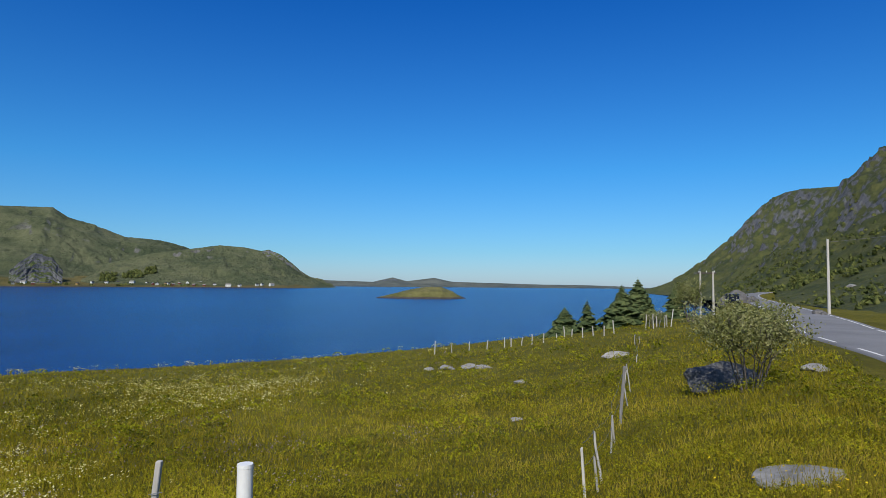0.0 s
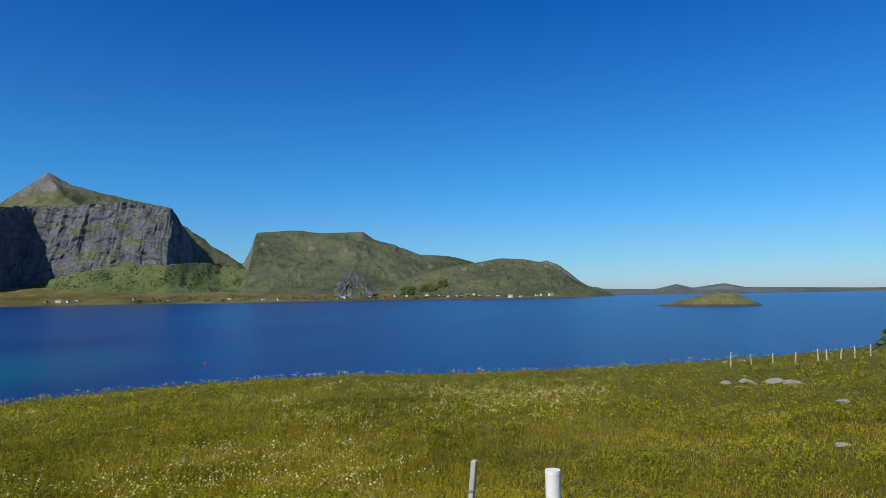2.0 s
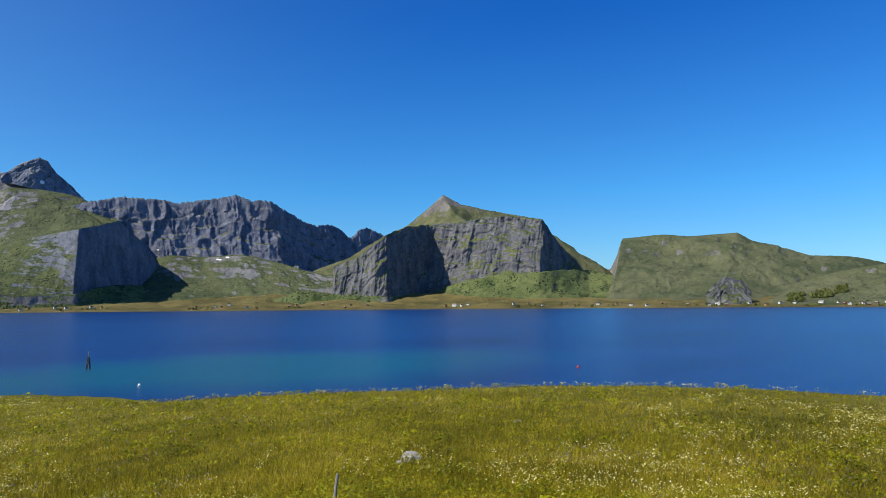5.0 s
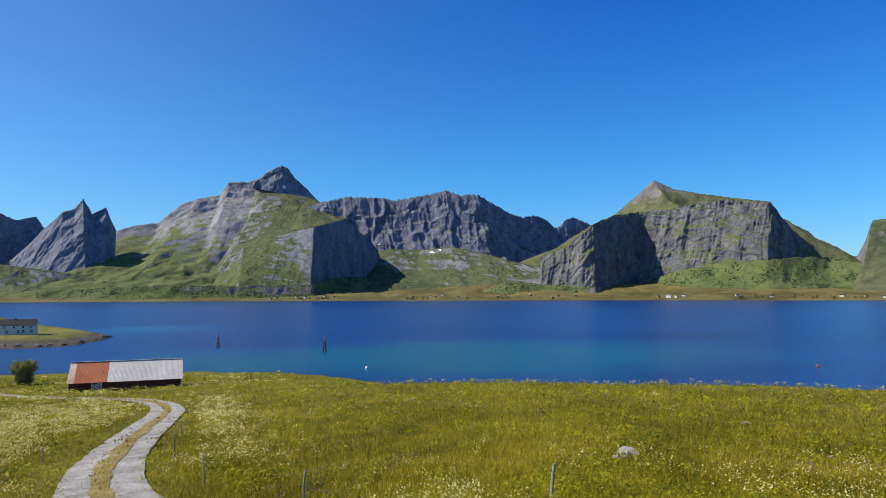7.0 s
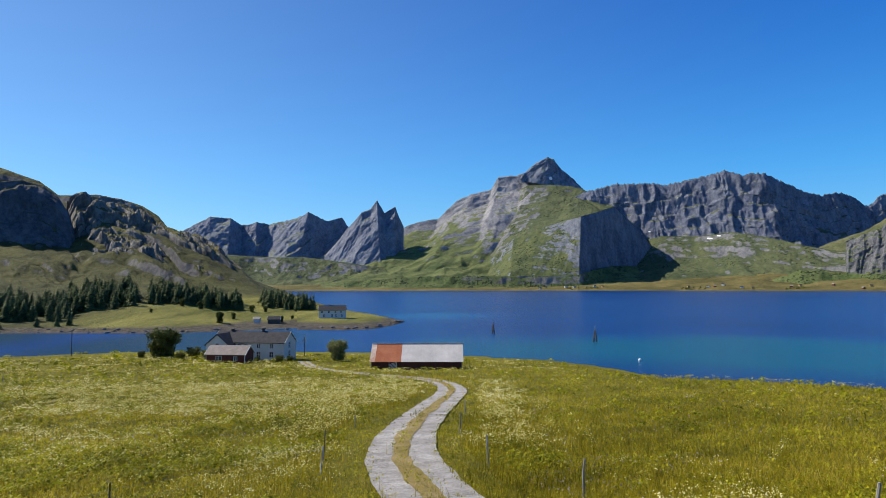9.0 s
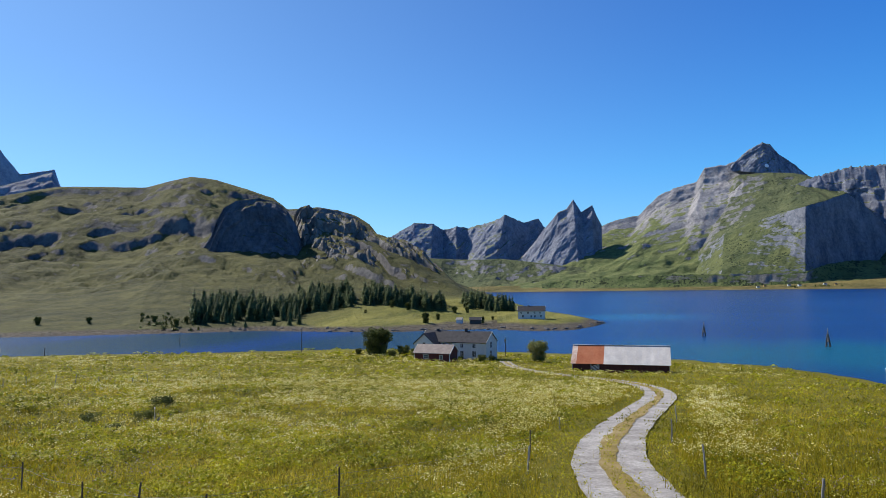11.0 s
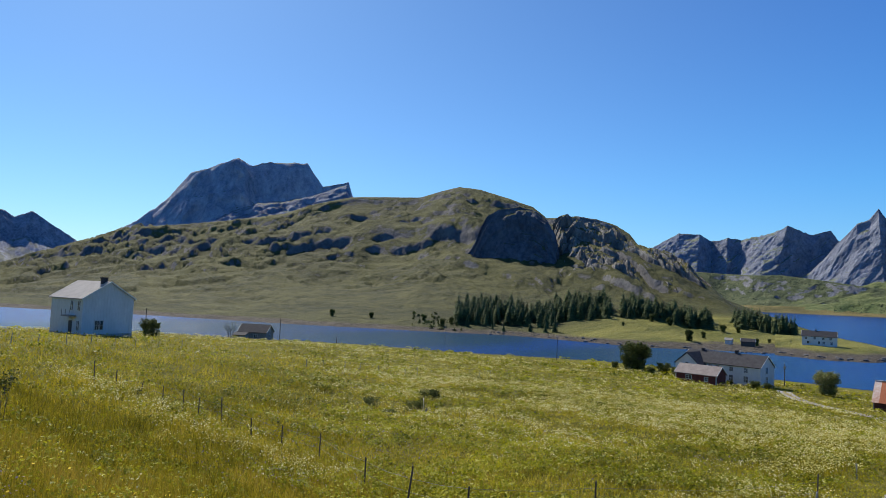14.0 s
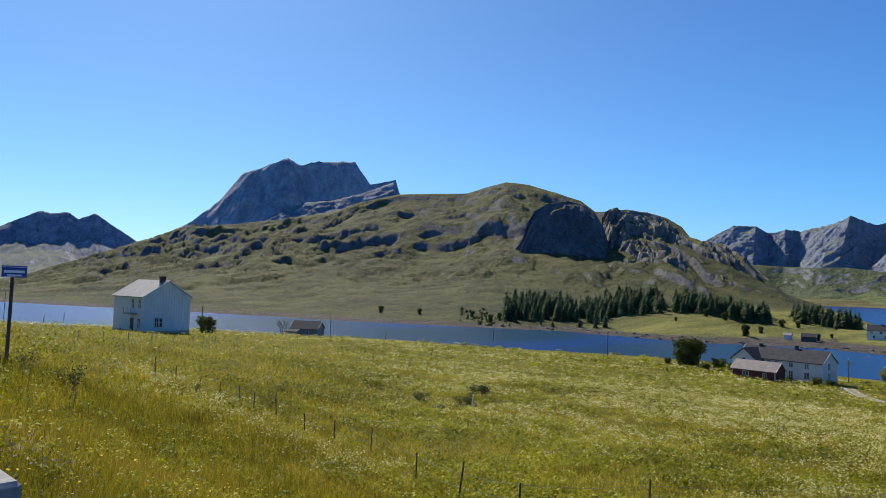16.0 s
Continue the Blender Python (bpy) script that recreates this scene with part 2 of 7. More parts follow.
rock_big = mountain_material("slab_rock", (0.126, 0.129, 0.147), (0.378, 0.371, 0.378), (0.061, 0.089, 0.030), (0.162, 0.182, 0.068), 0.72, 0.42, 0.011, (330, 1500), tilt=40.0, apron=190)
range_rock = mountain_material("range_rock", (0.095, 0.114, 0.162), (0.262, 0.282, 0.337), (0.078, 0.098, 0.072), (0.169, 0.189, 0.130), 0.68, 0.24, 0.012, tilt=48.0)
dome_rock = mountain_material("dome_rock", (0.055, 0.060, 0.074), (0.15, 0.152, 0.165), (0.040, 0.046, 0.014), (0.105, 0.100, 0.033), 0.78, 0.20, 0.05)
crag_rock = mountain_material("crag_rock", (0.096, 0.094, 0.092), (0.264, 0.252, 0.234), (0.050, 0.052, 0.015), (0.132, 0.119, 0.037), 0.72, 0.20, 0.06)
# grey rock lightened and blued: the air's haze is painted into these two
hazed_back_rock = mountain_material("grey_ridge_rock", (0.19, 0.21, 0.265), (0.42, 0.435, 0.475), (0.10, 0.115, 0.095), (0.20, 0.21, 0.18), 0.85, 0.2, 0.014)
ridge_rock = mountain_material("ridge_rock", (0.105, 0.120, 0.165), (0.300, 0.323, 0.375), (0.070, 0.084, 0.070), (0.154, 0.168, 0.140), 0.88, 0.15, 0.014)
# turf greyed and lifted a little, with haze in its colour
hill_turf = mountain_material("hill_turf", (0.06, 0.06, 0.06), (0.22, 0.215, 0.20), (0.055, 0.072, 0.034), (0.13, 0.138, 0.072), 0.66, 0.20, 0.012, apron=110, bush=0.02)
knoll_mat = mountain_material("knoll_rock", (0.07, 0.07, 0.074), (0.17, 0.165, 0.157), (0.034, 0.039, 0.011), (0.092, 0.092, 0.026), 0.70, 0.24, 0.05, low=(17.0, (0.085, 0.095, 0.014), (0.25, 0.23, 0.052), -235.0), rim=2.2)
roadside_mat = mountain_material("roadside_slope", (0.085, 0.087, 0.09), (0.24, 0.235, 0.225), (0.044, 0.060, 0.020), (0.118, 0.122, 0.040), 0.62, 0.11, 0.06)
islet_turf = mountain_material("islet_turf", (0.16, 0.14, 0.11), (0.34, 0.31, 0.25), (0.095, 0.10, 0.032), (0.20, 0.185, 0.07), 0.55, 0.2, 0.05, rim=2.5)
shore_mat = mountain_material("shore_turf", (0.10, 0.085, 0.06), (0.28, 0.25, 0.19), (0.075, 0.07, 0.02), (0.19, 0.155, 0.055), 0.40, 0.2, 0.012, rim=1.5)


def along(pts, n):
    """Even steps along a line of places."""
    p = np.array(pts, float)
    s = np.r_[0, np.cumsum(np.linalg.norm(np.diff(p[:, :2], axis=0), axis=1) + 0.15 * np.abs(np.diff(p[:, 2])))]
    u = np.linspace(0, s[-1], n)
    return np.stack([np.interp(u, s, p[:, k]) for k in range(3)], 1), u


def rise(x, a, b):
    t = np.clip((x - a) / (b - a), 0, 1)
    return t * t * (3 - 2 * t)


def slope_mesh(name, crest, foot, profile, material, nu=280, nv=80, craggy=0.10, gully=60.0, jag=0.006, back=0.35, seed=1, sway=0.10, other=None, outcrop=0.0, lump=30.0, buttress=(), hollow=1.0, low=0.0, calm=None, ledge=0.0, bands=None):
    """A mountainside: the crest line, drawn down to the line of its foot by a profile of (way down, height), broken up by
    gullies and outcrops. other: a second profile for the far end of the crest; buttress: (where along, width, metres out)."""
    c, u = along(crest, nu)
    f, _ = along(foot, nu)
    H = c[:, 2] - f[:, 2]
    teeth = jag * np.abs(H).max() * 2 * (fbm(u / (gully * 0.25), u * 0, 4, seed + 3, True) - 0.6)
    nb = max(8, nv // 10)
    # rows set close where the face is steep
    pv, ph = np.array(profile).T
    wf = np.linspace(0, 1, 4001)
    hf = np.interp(wf, pv, ph)
    if other:
        hf = 0.5 * hf + 0.5 * np.interp(wf, *np.array(other[0]).T)
    run = np.median(np.hypot(f[:, 0] - c[:, 0], f[:, 1] - c[:, 1]))
    arc = np.r_[0, np.cumsum(np.hypot(run * 0.45 * np.diff(wf), np.percentile(np.abs(H), 80) * 1.6 * np.diff(hf)))]
    arc /= arc[-1]
    v = np.r_[-np.linspace(1, 0, nb, endpoint=False), np.interp(np.linspace(0, 1, nv), arc, wf)]
    U, V = np.meshgrid(u, v, indexing="ij")
    w = np.clip(V, 0, 1)
    # wander, so that nothing runs straight down the face
    W = U + gully * 1.6 * (fbm(U / (gully * 2.2), w * 4, 4, seed + 21) - 0.5)
    shift = sway * 2 * (fbm(W / (gully * 4), w * 2.5, 4, seed + 11) - 0.5) * np.sin(np.pi * np.clip(w * 1.3, 0, 1))
    wv = np.clip(w + shift, 0, 1)
    h = np.interp(wv, pv, ph)
    if other:
        qv, qh = np.array(other[0]).T
        k = rise(U / u[-1], other[1], other[2])
        h = h * (1 - k) + np.interp(wv, qv, qh) * k
    h = np.where(V < 0, 1 - back * 2.2 * np.abs(V), h)
    ww = np.where(V < 0, V * back, V)
    dx, dy = f[:, 0:1] - c[:, 0:1], f[:, 1:2] - c[:, 1:2]
    L = np.hypot(dx, dy) + 1e-6
    X, Y = c[:, 0:1] + dx * ww, c[:, 1:2] + dy * ww
    Z = f[:, 2:3] + (c[:, 2:3] - f[:, 2:3]) * h
    Z = Z + teeth[:, None] * np.exp(-np.abs(V) * 40)
    win = np.clip(np.interp(w, wf, arc) / 0.07, 0, 1) * np.clip((1 - w) / 0.25, 0, 1)
    down = (1 - h) * np.maximum(np.abs(H), 20)[:, None] + 0.35 * L * w
    g = fbm(W / gully, down / (gully * 1.7), 7, seed, True) - 0.62
    b = fbm(W / (gully * 1.4), down / (gully * 1.2), 7, seed + 5) - 0.5
    amp = craggy * np.maximum(np.abs(H), 20)[:, None] * win
    Z = Z + amp * (0.5 * hollow * g + 1.1 * b)
    if ledge:
        # level bands of ledges across the cliff
        band = fbm(W / (gully * 3), down / 26.0, 5, seed + 51)
        Z = Z + ledge * win * (rise(band, 0.42, 0.58) - 0.5)
    if outcrop:
        o = fbm(X / lump, Y / lump, 5, seed + 31)
        o2 = fbm(X / lump * 2.7, Y / lump * 2.7, 4, seed + 37)
        Z = Z + outcrop * (0.75 + 1.6 * k if lump < 60 and other else 1) * np.clip(w / 0.05, 0, 1) * np.clip((1 - low - w) / 0.45, 0, 1) * (rise(o, 0.47, 0.58) + 0.55 * rise(o2, 0.46, 0.58) - 0.6)
    if bands:
        # long steps of rock that run aslant down the hillside
        metres, size, aspect, slant, reach = bands
        for q, (m, r) in enumerate(((metres, size), (metres * 0.25, size * 0.42))):
            n = fbm((W + slant * down) / (r * aspect), down / r, 6, seed + 61 + q)
            Z = Z + m * np.clip(w / 0.04, 0, 1) * np.clip((reach - w) / 0.3, 0, 1) * (rise(n, 0.41, 0.61) - 0.5)
    out = amp * 0.9 * hollow * g
    if calm:
        still = rise(U / u[-1], *calm)
        flat_z = f[:, 2:3] + (c[:, 2:3] - f[:, 2:3]) * h
        Z, out = flat_z + (Z - flat_z) * (0.12 + 0.88 * still), out * still
    for where, width, metres, *edge in buttress:
        e = edge[0] if edge else 0.012
        t = U / u[-1] + 0.03 * (fbm(w * 6, U * 0, 3, seed + 41) - 0.5)
        out = out + metres * rise(w, 0.06, 0.3) * (1 - rise(w, 0.5, 0.85)) * rise(t, where - e, where + e) * (1 - rise(t, where + e + 0.01, where + width))
    X, Y = X + dx / L * out, Y + dy / L * out
    return grid_mesh(name, X, Y, Z, material, True)


def face_mesh(name, stops, material, nu=300, nv=90, profile=((0, 1), (1, 0)), ribs=(0, 60, 4, 0), crag=(0, 80), steps=(0, 60, 3, 0), seed=1, back=80, jag=0.0):
    """One face of a mountain, from its upper edge to its foot, broken up by ribs, crags and ledges.
    stops: bearing, slope from the viewpoint and distance of the upper edge, then of the foot."""
    p = np.array(stops, float)
    s = np.r_[0, np.cumsum(np.abs(np.diff(p[:, 0])) + 0.3 * np.abs(np.diff(p[:, 1])) + 0.05)]
    u0 = np.linspace(0, s[-1], nu)
    q = np.stack([np.interp(u0, s, p[:, k]) for k in range(6)], 1)

    def place(a, e, d):
        a = np.radians(a)
        return np.stack([-d * np.sin(a), d * np.cos(a), EYE + d * np.tan(np.radians(e))], 1)
    c, f = place(*q[:, :3].T), place(*q[:, 3:].T)
    mid = (c + f) / 2
    u = np.r_[0, np.cumsum(np.linalg.norm(np.diff(mid[:, :2], axis=0), axis=1))]
    nb = 8
    v = np.r_[-np.linspace(1, 0, nb, endpoint=False), np.linspace(0, 1, nv)]
    U, V = np.meshgrid(u, v, indexing="ij")
    w = np.clip(V, 0, 1)
    pv, ph = np.array(profile, float).T
    h = np.interp(w, pv, ph)
    P = f[:, None, :] + (c - f)[:, None, :] * np.stack([1 - w, 1 - w, h], -1)
    t = -P[..., :2] / np.linalg.norm(P[..., :2], axis=-1, keepdims=True)
    down = w * np.linalg.norm(c - f, axis=1)[:, None]
    win = np.clip(w / 0.07, 0, 1) * np.clip((1 - w) / 0.1, 0, 1)
    amp, width, aspect, slant = ribs
    W = U + slant * down + 0.5 * width * (fbm(U / (width * 2), down / (width * 2), 3, seed + 9) - 0.5)
    out = amp * (fbm(W / width, down / (width * aspect), 7, seed, True) - 0.6)
    out = out + crag[0] * (fbm(U / crag[1], down / crag[1], 7, seed + 5) - 0.5)
    amp, size, aspect, slant = steps
    for k, (m, r) in enumerate(((amp, size), (amp * 0.45, size * 0.4))):
        out = out + m * (rise(fbm((U + slant * down) / (r * aspect), down / r, 5, seed + 13 + k), 0.45, 0.55) - 0.5)
    out = out * win - back * np.clip(-V, 0, 1)
    run, drop = np.linalg.norm((c - f)[:, :2], axis=1)[:, None], np.maximum(c - f, 1.0)[:, 2:3]
    k = np.where(V < 0, 1.0, drop / np.hypot(run, drop))
    P[..., :2] += t * (out * k)[..., None]
    P[..., 2] += out * np.sqrt(1 - k * k)
    P[..., 2] += jag * 2 * (fbm(u / 40.0, u * 0, 5, seed + 3, True) - 0.62)[:, None] * np.exp(-np.abs(V) * 25)
    P[..., 2] -= 0.9 * back * np.clip(-V, 0, 1)
    return grid_mesh(name, P[..., 0], P[..., 1], P[..., 2], material, True, p[0, 0] > p[-1, 0])


def mountain(label, *slopes):
    """One mountain; its first slope is the body, further ones are faces set against it."""
    ob = tagged(new("mountain", slopes[0]), label, "mountain", "mountains round the fjord", "structure")
    for me in slopes[1:]:
        s = new(me.name.split(".")[0], me)
        s.parent = ob
    return ob


def foot_line(*stops):
    return [polar(a, d, z) for a, d, z in stops]


RIDGE_ROADSIDE = [(808, 2471, 7), (792, 2297, 18), (818, 2107, 69), (829, 1918, 115), (801, 1745, 168), (798, 1557, 235), (740, 1396, 224), (686, 1232, 207), (652, 1055, 185), (580, 899, 185), (510, 741, 179)]
RIDGE_TABLE = [(-1303, 3676, 137), (-1443, 3631, 213), (-1531, 3604, 238), (-1705, 3533, 252), (-1851, 3468, 312), (-1983, 3403, 359), (-2044, 3375, 406), (-2177, 3301, 402), (-2294, 3230, 398), (-2409, 3154, 414), (-2569, 3036, 402), (-2590, 3028, 326), (-2627, 3007, 229), (-2671, 2978, 152)]
RIDGE_LOW = [(-615, 3242, 39), (-657, 3234, 47), (-741, 3216, 100), (-783, 3206, 139), (-849, 3189, 166), (-961, 3157, 190), (-1077, 3119, 199), (-1219, 3067, 175), (-1363, 3005, 150), (-1533, 2922, 97)]
RIDGE_PYRAMID = [(-2757, 3241, 198), (-2797, 3201, 235), (-2835, 3161, 235), (-2913, 3081, 290), (-2962, 3026, 382), (-3036, 2943, 448), (-3059, 2913, 474), (-3100, 2862, 564), (-3151, 2798, 584), (-3240, 2685, 611), (-3326, 2569, 640), (-3407, 2452, 675), (-3463, 2362, 736), (-3515, 2275, 644), (-3581, 2159, 532), (-3633, 2059, 481), (-3690, 1944, 408), (-3748, 1818, 318), (-3818, 1652, 253), (-3893, 1453, 145), (-3946, 1285, 74), (-3970, 1185, 19)]
RIDGE_SAW = [(-4267, 2430, 452), (-4260, 2359, 546), (-4252, 2285, 568), (-4243, 2213, 594), (-4232, 2139, 566), (-4220, 2065, 501), (-4207, 1993, 551), (-4188, 1897, 586), (-4161, 1778, 567), (-4137, 1684, 581), (-4089, 1522, 647), (-4052, 1408, 699), (-4087, 1301, 692), (-4123, 1213, 728), (-4194, 1037, 690), (-4246, 893, 665), (-4270, 819, 678), (-4333, 600, 693), (-4385, 380, 647), (-4424, 161, 568)]
RIDGE_BIG = [(-4740, 1258, 41), (-4758, 1153, 105), (-4782, 1006, 190), (-4804, 838, 338), (-4808, 753, 443), (-4810, 676, 555), (-4808, 625, 601), (-4808, 542, 653), (-4812, 397, 740), (-4811, 293, 849), (-4805, 219, 937), (-4798, 158, 969), (-4791, 72, 927), (-4782, -5, 859), (-4772, -63, 839), (-4759, -196, 831), (-4747, -251, 734), (-4727, -397, 698), (-4708, -502, 652), (-4682, -638, 518), (-4649, -788, 491), (-4619, -899, 441), (-4556, -1139, 276), (-4477, -1390, 148)]
RIDGE_SPIKE = [(-4846, -725, 311), (-4806, -926, 490), (-4797, -942, 546), (-4783, -987, 618), (-4762, -1056, 582), (-4745, -1105, 662), (-4712, -1218, 583), (-4676, -1329, 509), (-4657, -1376, 525), (-4615, -1492, 522), (-4581, -1576, 562), (-4538, -1680, 517), (-4475, -1827, 472), (-4392, -2004, 459), (-4355, -2071, 488), (-4283, -2204, 507), (-4235, -2283, 468), (-4187, -2359, 417), (-4038, -2596, 320)]
RIDGE_KNOLL = [(-593, -183, 1), (-588, -256, 26), (-601, -280, 42), (-613, -304, 54), (-621, -335, 70), (-628, -368, 81), (-641, -387, 96), (-651, -412, 108), (-658, -441, 117), (-655, -483, 122), (-657, -516, 123), (-662, -544, 140), (-658, -581, 153), (-647, -625, 168), (-640, -662, 174), (-638, -694, 171), (-628, -731, 163), (-598, -784, 164), (-571, -829, 164), (-537, -877, 153), (-508, -919, 137)]
RIDGE_KNOLL_B = [(-500, -923, 141), (-461, -1006, 126), (-416, -1086, 119), (-374, -1160, 114), (-346, -1227, 96), (-306, -1296, 75), (-236, -1367, 46), (-174, -1433, 6), (-118, -1495, -4)]
RIDGE_BACK = [(-1580, -2065, 270), (-1480, -2137, 391), (-1463, -2149, 453), (-1445, -2162, 442), (-1379, -2204, 425), (-1348, -2223, 475), (-1324, -2238, 515), (-1192, -2311, 505), (-1139, -2337, 487), (-1093, -2359, 510), (-1017, -2393, 471), (-940, -2424, 436), (-868, -2451, 327), (-777, -2481, 240), (-651, -2517, 156), (-530, -2545, 63)]
RIDGE_LEFT = [(-1233, -4015, 209), (-1052, -4066, 239), (-979, -4084, 228), (-927, -4096, 264), (-844, -4114, 318), (-749, -4133, 382), (-674, -4146, 343), (-617, -4154, 377), (-537, -4166, 363), (-483, -4172, 374), (-408, -4180, 330), (-309, -4189, 275), (-22, -4200, 309), (350, -4185, 218)]
ISLET = [(-93, 925, -2), (-76, 927, 4), (-56, 928, 10), (-32, 929, 15), (-3, 930, 16), (13, 930, 10), (24, 930, 0)]
ISLES = [(-920, 4609, 45), (-744, 4641, 39), (-505, 4673, 33), (-364, 4686, 66), (-262, 4693, 39), (-66, 4700, 65), (65, 4700, 37), (472, 4676, 28), (711, 4646, 22), (1022, 4588, 20), (1209, 4542, 14), (1426, 4478, 4), (1531, 4444, 5)]


mountain("steep green and rocky mountainside rising above the road", slope_mesh("mountainside", RIDGE_ROADSIDE + [(430, 520, 165), (380, 250, 150), (330, -60, 130)], [(640, 2300, -4), (420, 1150, 2), (230, 560, 8), (110, 210, 14.5), (66, 112, 16.6), (39, 52, 17.0), (30, 33, 17.2), (25, 14, 17.4), (22, -12, 17.5), (26, -70, 17.5)], [(0, 1), (0.22, 0.72), (0.5, 0.36), (0.8, 0.10), (1, 0)], roadside_mat, nu=340, nv=130, craggy=0.10, gully=60, seed=2, outcrop=5.0, lump=26, hollow=0.5))
TABLE_KNOLL = [(33.8, 0.7, 2960, 33.8, -0.5, 2900), (33.2, 1.4, 2960, 33.2, -0.5, 2890), (32.2, 2.2, 2960, 32.2, -0.5, 2880), (31.2, 1.95, 2960, 31.2, -0.5, 2880), (30.4, 0.8, 2960, 30.4, -0.5, 2900)]
mountain("broad grassy table mountain with a pale cliff at its end", slope_mesh("mountainside", RIDGE_TABLE, foot_line((22, 3000, -3), (30, 2950, -3), (40, 2950, -3), (44, 2950, -3)), [(0, 1), (0.08, 0.95), (0.22, 0.78), (0.5, 0.36), (0.75, 0.12), (1, 0)], hill_turf, craggy=0.10, gully=170, jag=0.003, seed=3, hollow=0.5, outcrop=12, lump=190),
         face_mesh("knoll", TABLE_KNOLL, cliff_rock, 120, 50, ((0, 1), (0.4, 0.6), (1, 0)), (16, 40, 3, 0), (26, 50), (8, 25, 3, 0.3), 52, 40, 4))
LOW_CRAG = [(16.0, 2.6, 3290, 16.2, 1.4, 3240), (15.1, 2.8, 3270, 15.6, 1.1, 3210), (14.1, 2.4, 3260, 14.4, 0.6, 3200), (13.0, 1.6, 3250, 13.0, 0.3, 3200), (12.0, 0.65, 3240, 12.0, 0.0, 3210)]
mountain("low grassy hill with a craggy top beside the sea", slope_mesh("mountainside", RIDGE_LOW, foot_line((9, 3000, -3), (14, 2700, -3), (22, 2750, -3), (30, 2800, -3)), [(0, 1), (0.10, 0.82), (0.5, 0.42), (0.8, 0.1), (1, 0)], hill_turf, craggy=0.09, gully=90, seed=4, hollow=0.4, outcrop=9, lump=90),
         face_mesh("crag", LOW_CRAG, cliff_rock, 160, 60, ((0, 1), (0.4, 0.6), (1, 0)), (16, 40, 3, 0), (20, 50), (6, 25, 3, 0.3), 51, 40, 4))
CLIFF = [(65.4, 3.4, 3401, 65.5, 0.3, 3292), (63.2, 4.3, 3335, 63.3, 0.23, 3226), (61.8, 5.45, 3281, 61.85, 0.1, 3183), (60.8, 6.2, 3281, 60.7, 0.05, 3183), (59, 6.85, 3455, 58.8, 0, 3357), (57, 7.05, 3630, 57.3, 0, 3521), (54.7, 7.2, 3586, 56.2, 0.65, 3477), (52.5, 7.6, 3532, 53.5, 1.45, 3412),
         (50.1, 7.85, 3488, 51, 1.9, 3368), (48.3, 7.6, 3444, 48.9, 2, 3325), (46.95, 7.4, 3412, 47.4, 2.05, 3303), (46.1, 5.95, 3477, 46.2, 2.15, 3357), (45.4, 5, 3553, 45.3, 2.2, 3423), (44.3, 3.9, 3630, 44.1, 2.2, 3510), (43.2, 3.1, 3706, 43.1, 2.15, 3619)]
CLIFF_APRON = [(71, 0.2, 3250, 71, -0.4, 3120), (68.5, 1.3, 3250, 68.5, -0.4, 3110), (65.5, 1, 3262, 65.5, -0.4, 3100), (63.3, 0.93, 3196, 63.3, -0.4, 3100), (60.7, 0.75, 3153, 60.7, -0.4, 3100), (58.8, 0.7, 3327, 58.8, -0.4, 3100), (57.3, 0.7, 3491, 57.3, -0.4, 3100), (56.2, 1.35, 3447, 56.2, -0.4, 3100), (53.5, 2.15, 3382, 53.5, -0.4, 3100), (51, 2.6, 3338, 51, -0.4, 3100), (48.9, 2.7, 3295, 48.9, -0.4, 3100), (47.4, 2.75, 3273, 47.4, -0.4, 3100), (46.2, 2.85, 3327, 46.2, -0.4, 3100), (45.3, 2.9, 3393, 45.3, -0.4, 3100), (44.1, 2.9, 3480, 44.1, -0.4, 3100), (43.1, 2.85, 3589, 43.1, -0.4, 3100), (40.5, 2.3, 3500, 40.5, -0.4, 3100), (37.5, 1.6, 3500, 37.5, -0.4, 3100)]
mountain("pointed mountain with a sheer dark cliff band",
         slope_mesh("mountainside", RIDGE_PYRAMID, foot_line((37, 3450, -3), (45, 3480, -3), (54, 3540, -3), (60, 3480, -3), (67, 3350, -3)), [(0, 1), (0.06, 0.93), (0.2, 0.84), (0.72, 0.60), (0.8, 0.44), (1, 0)], shoulder_turf, nu=260, nv=80, craggy=0.05, gully=95, seed=5, sway=0.03, hollow=0.6, outcrop=6, lump=70),
         face_mesh("cliff", CLIFF, cliff_rock, 480, 120, ((0, 1), (0.1, 0.95), (0.5, 0.5), (0.85, 0.1), (1, 0)), (36, 60, 6, 0.1), (22, 60), (6, 36, 3, 0.3), 5, 60, 9),
         face_mesh("apron", CLIFF_APRON, slope_turf, 300, 50, ((0, 1), (0.4, 0.45), (1, 0)), (14, 90, 2, 0.3), (16, 60), (0, 60, 3, 0), 6, 60, 9))
VALLEY = [(85, 1.6, 4020, 85, -0.4, 3480), (83, 2.3, 4070, 83, -0.4, 3470), (81.1, 3.6, 4170, 81, -0.4, 3450), (78.6, 4.2, 4120, 78.6, -0.4, 3430), (76.1, 4.1, 4070, 76, -0.4, 3410), (73.1, 4.35, 3920, 73, -0.4, 3380), (70.6, 3.85, 3820, 70.6, -0.4, 3350), (67.9, 3.05, 3720, 68, -0.4, 3330), (65.2, 2.5, 3620, 65.2, -0.4, 3280), (63, 2, 3520, 63, -0.4, 3230)]
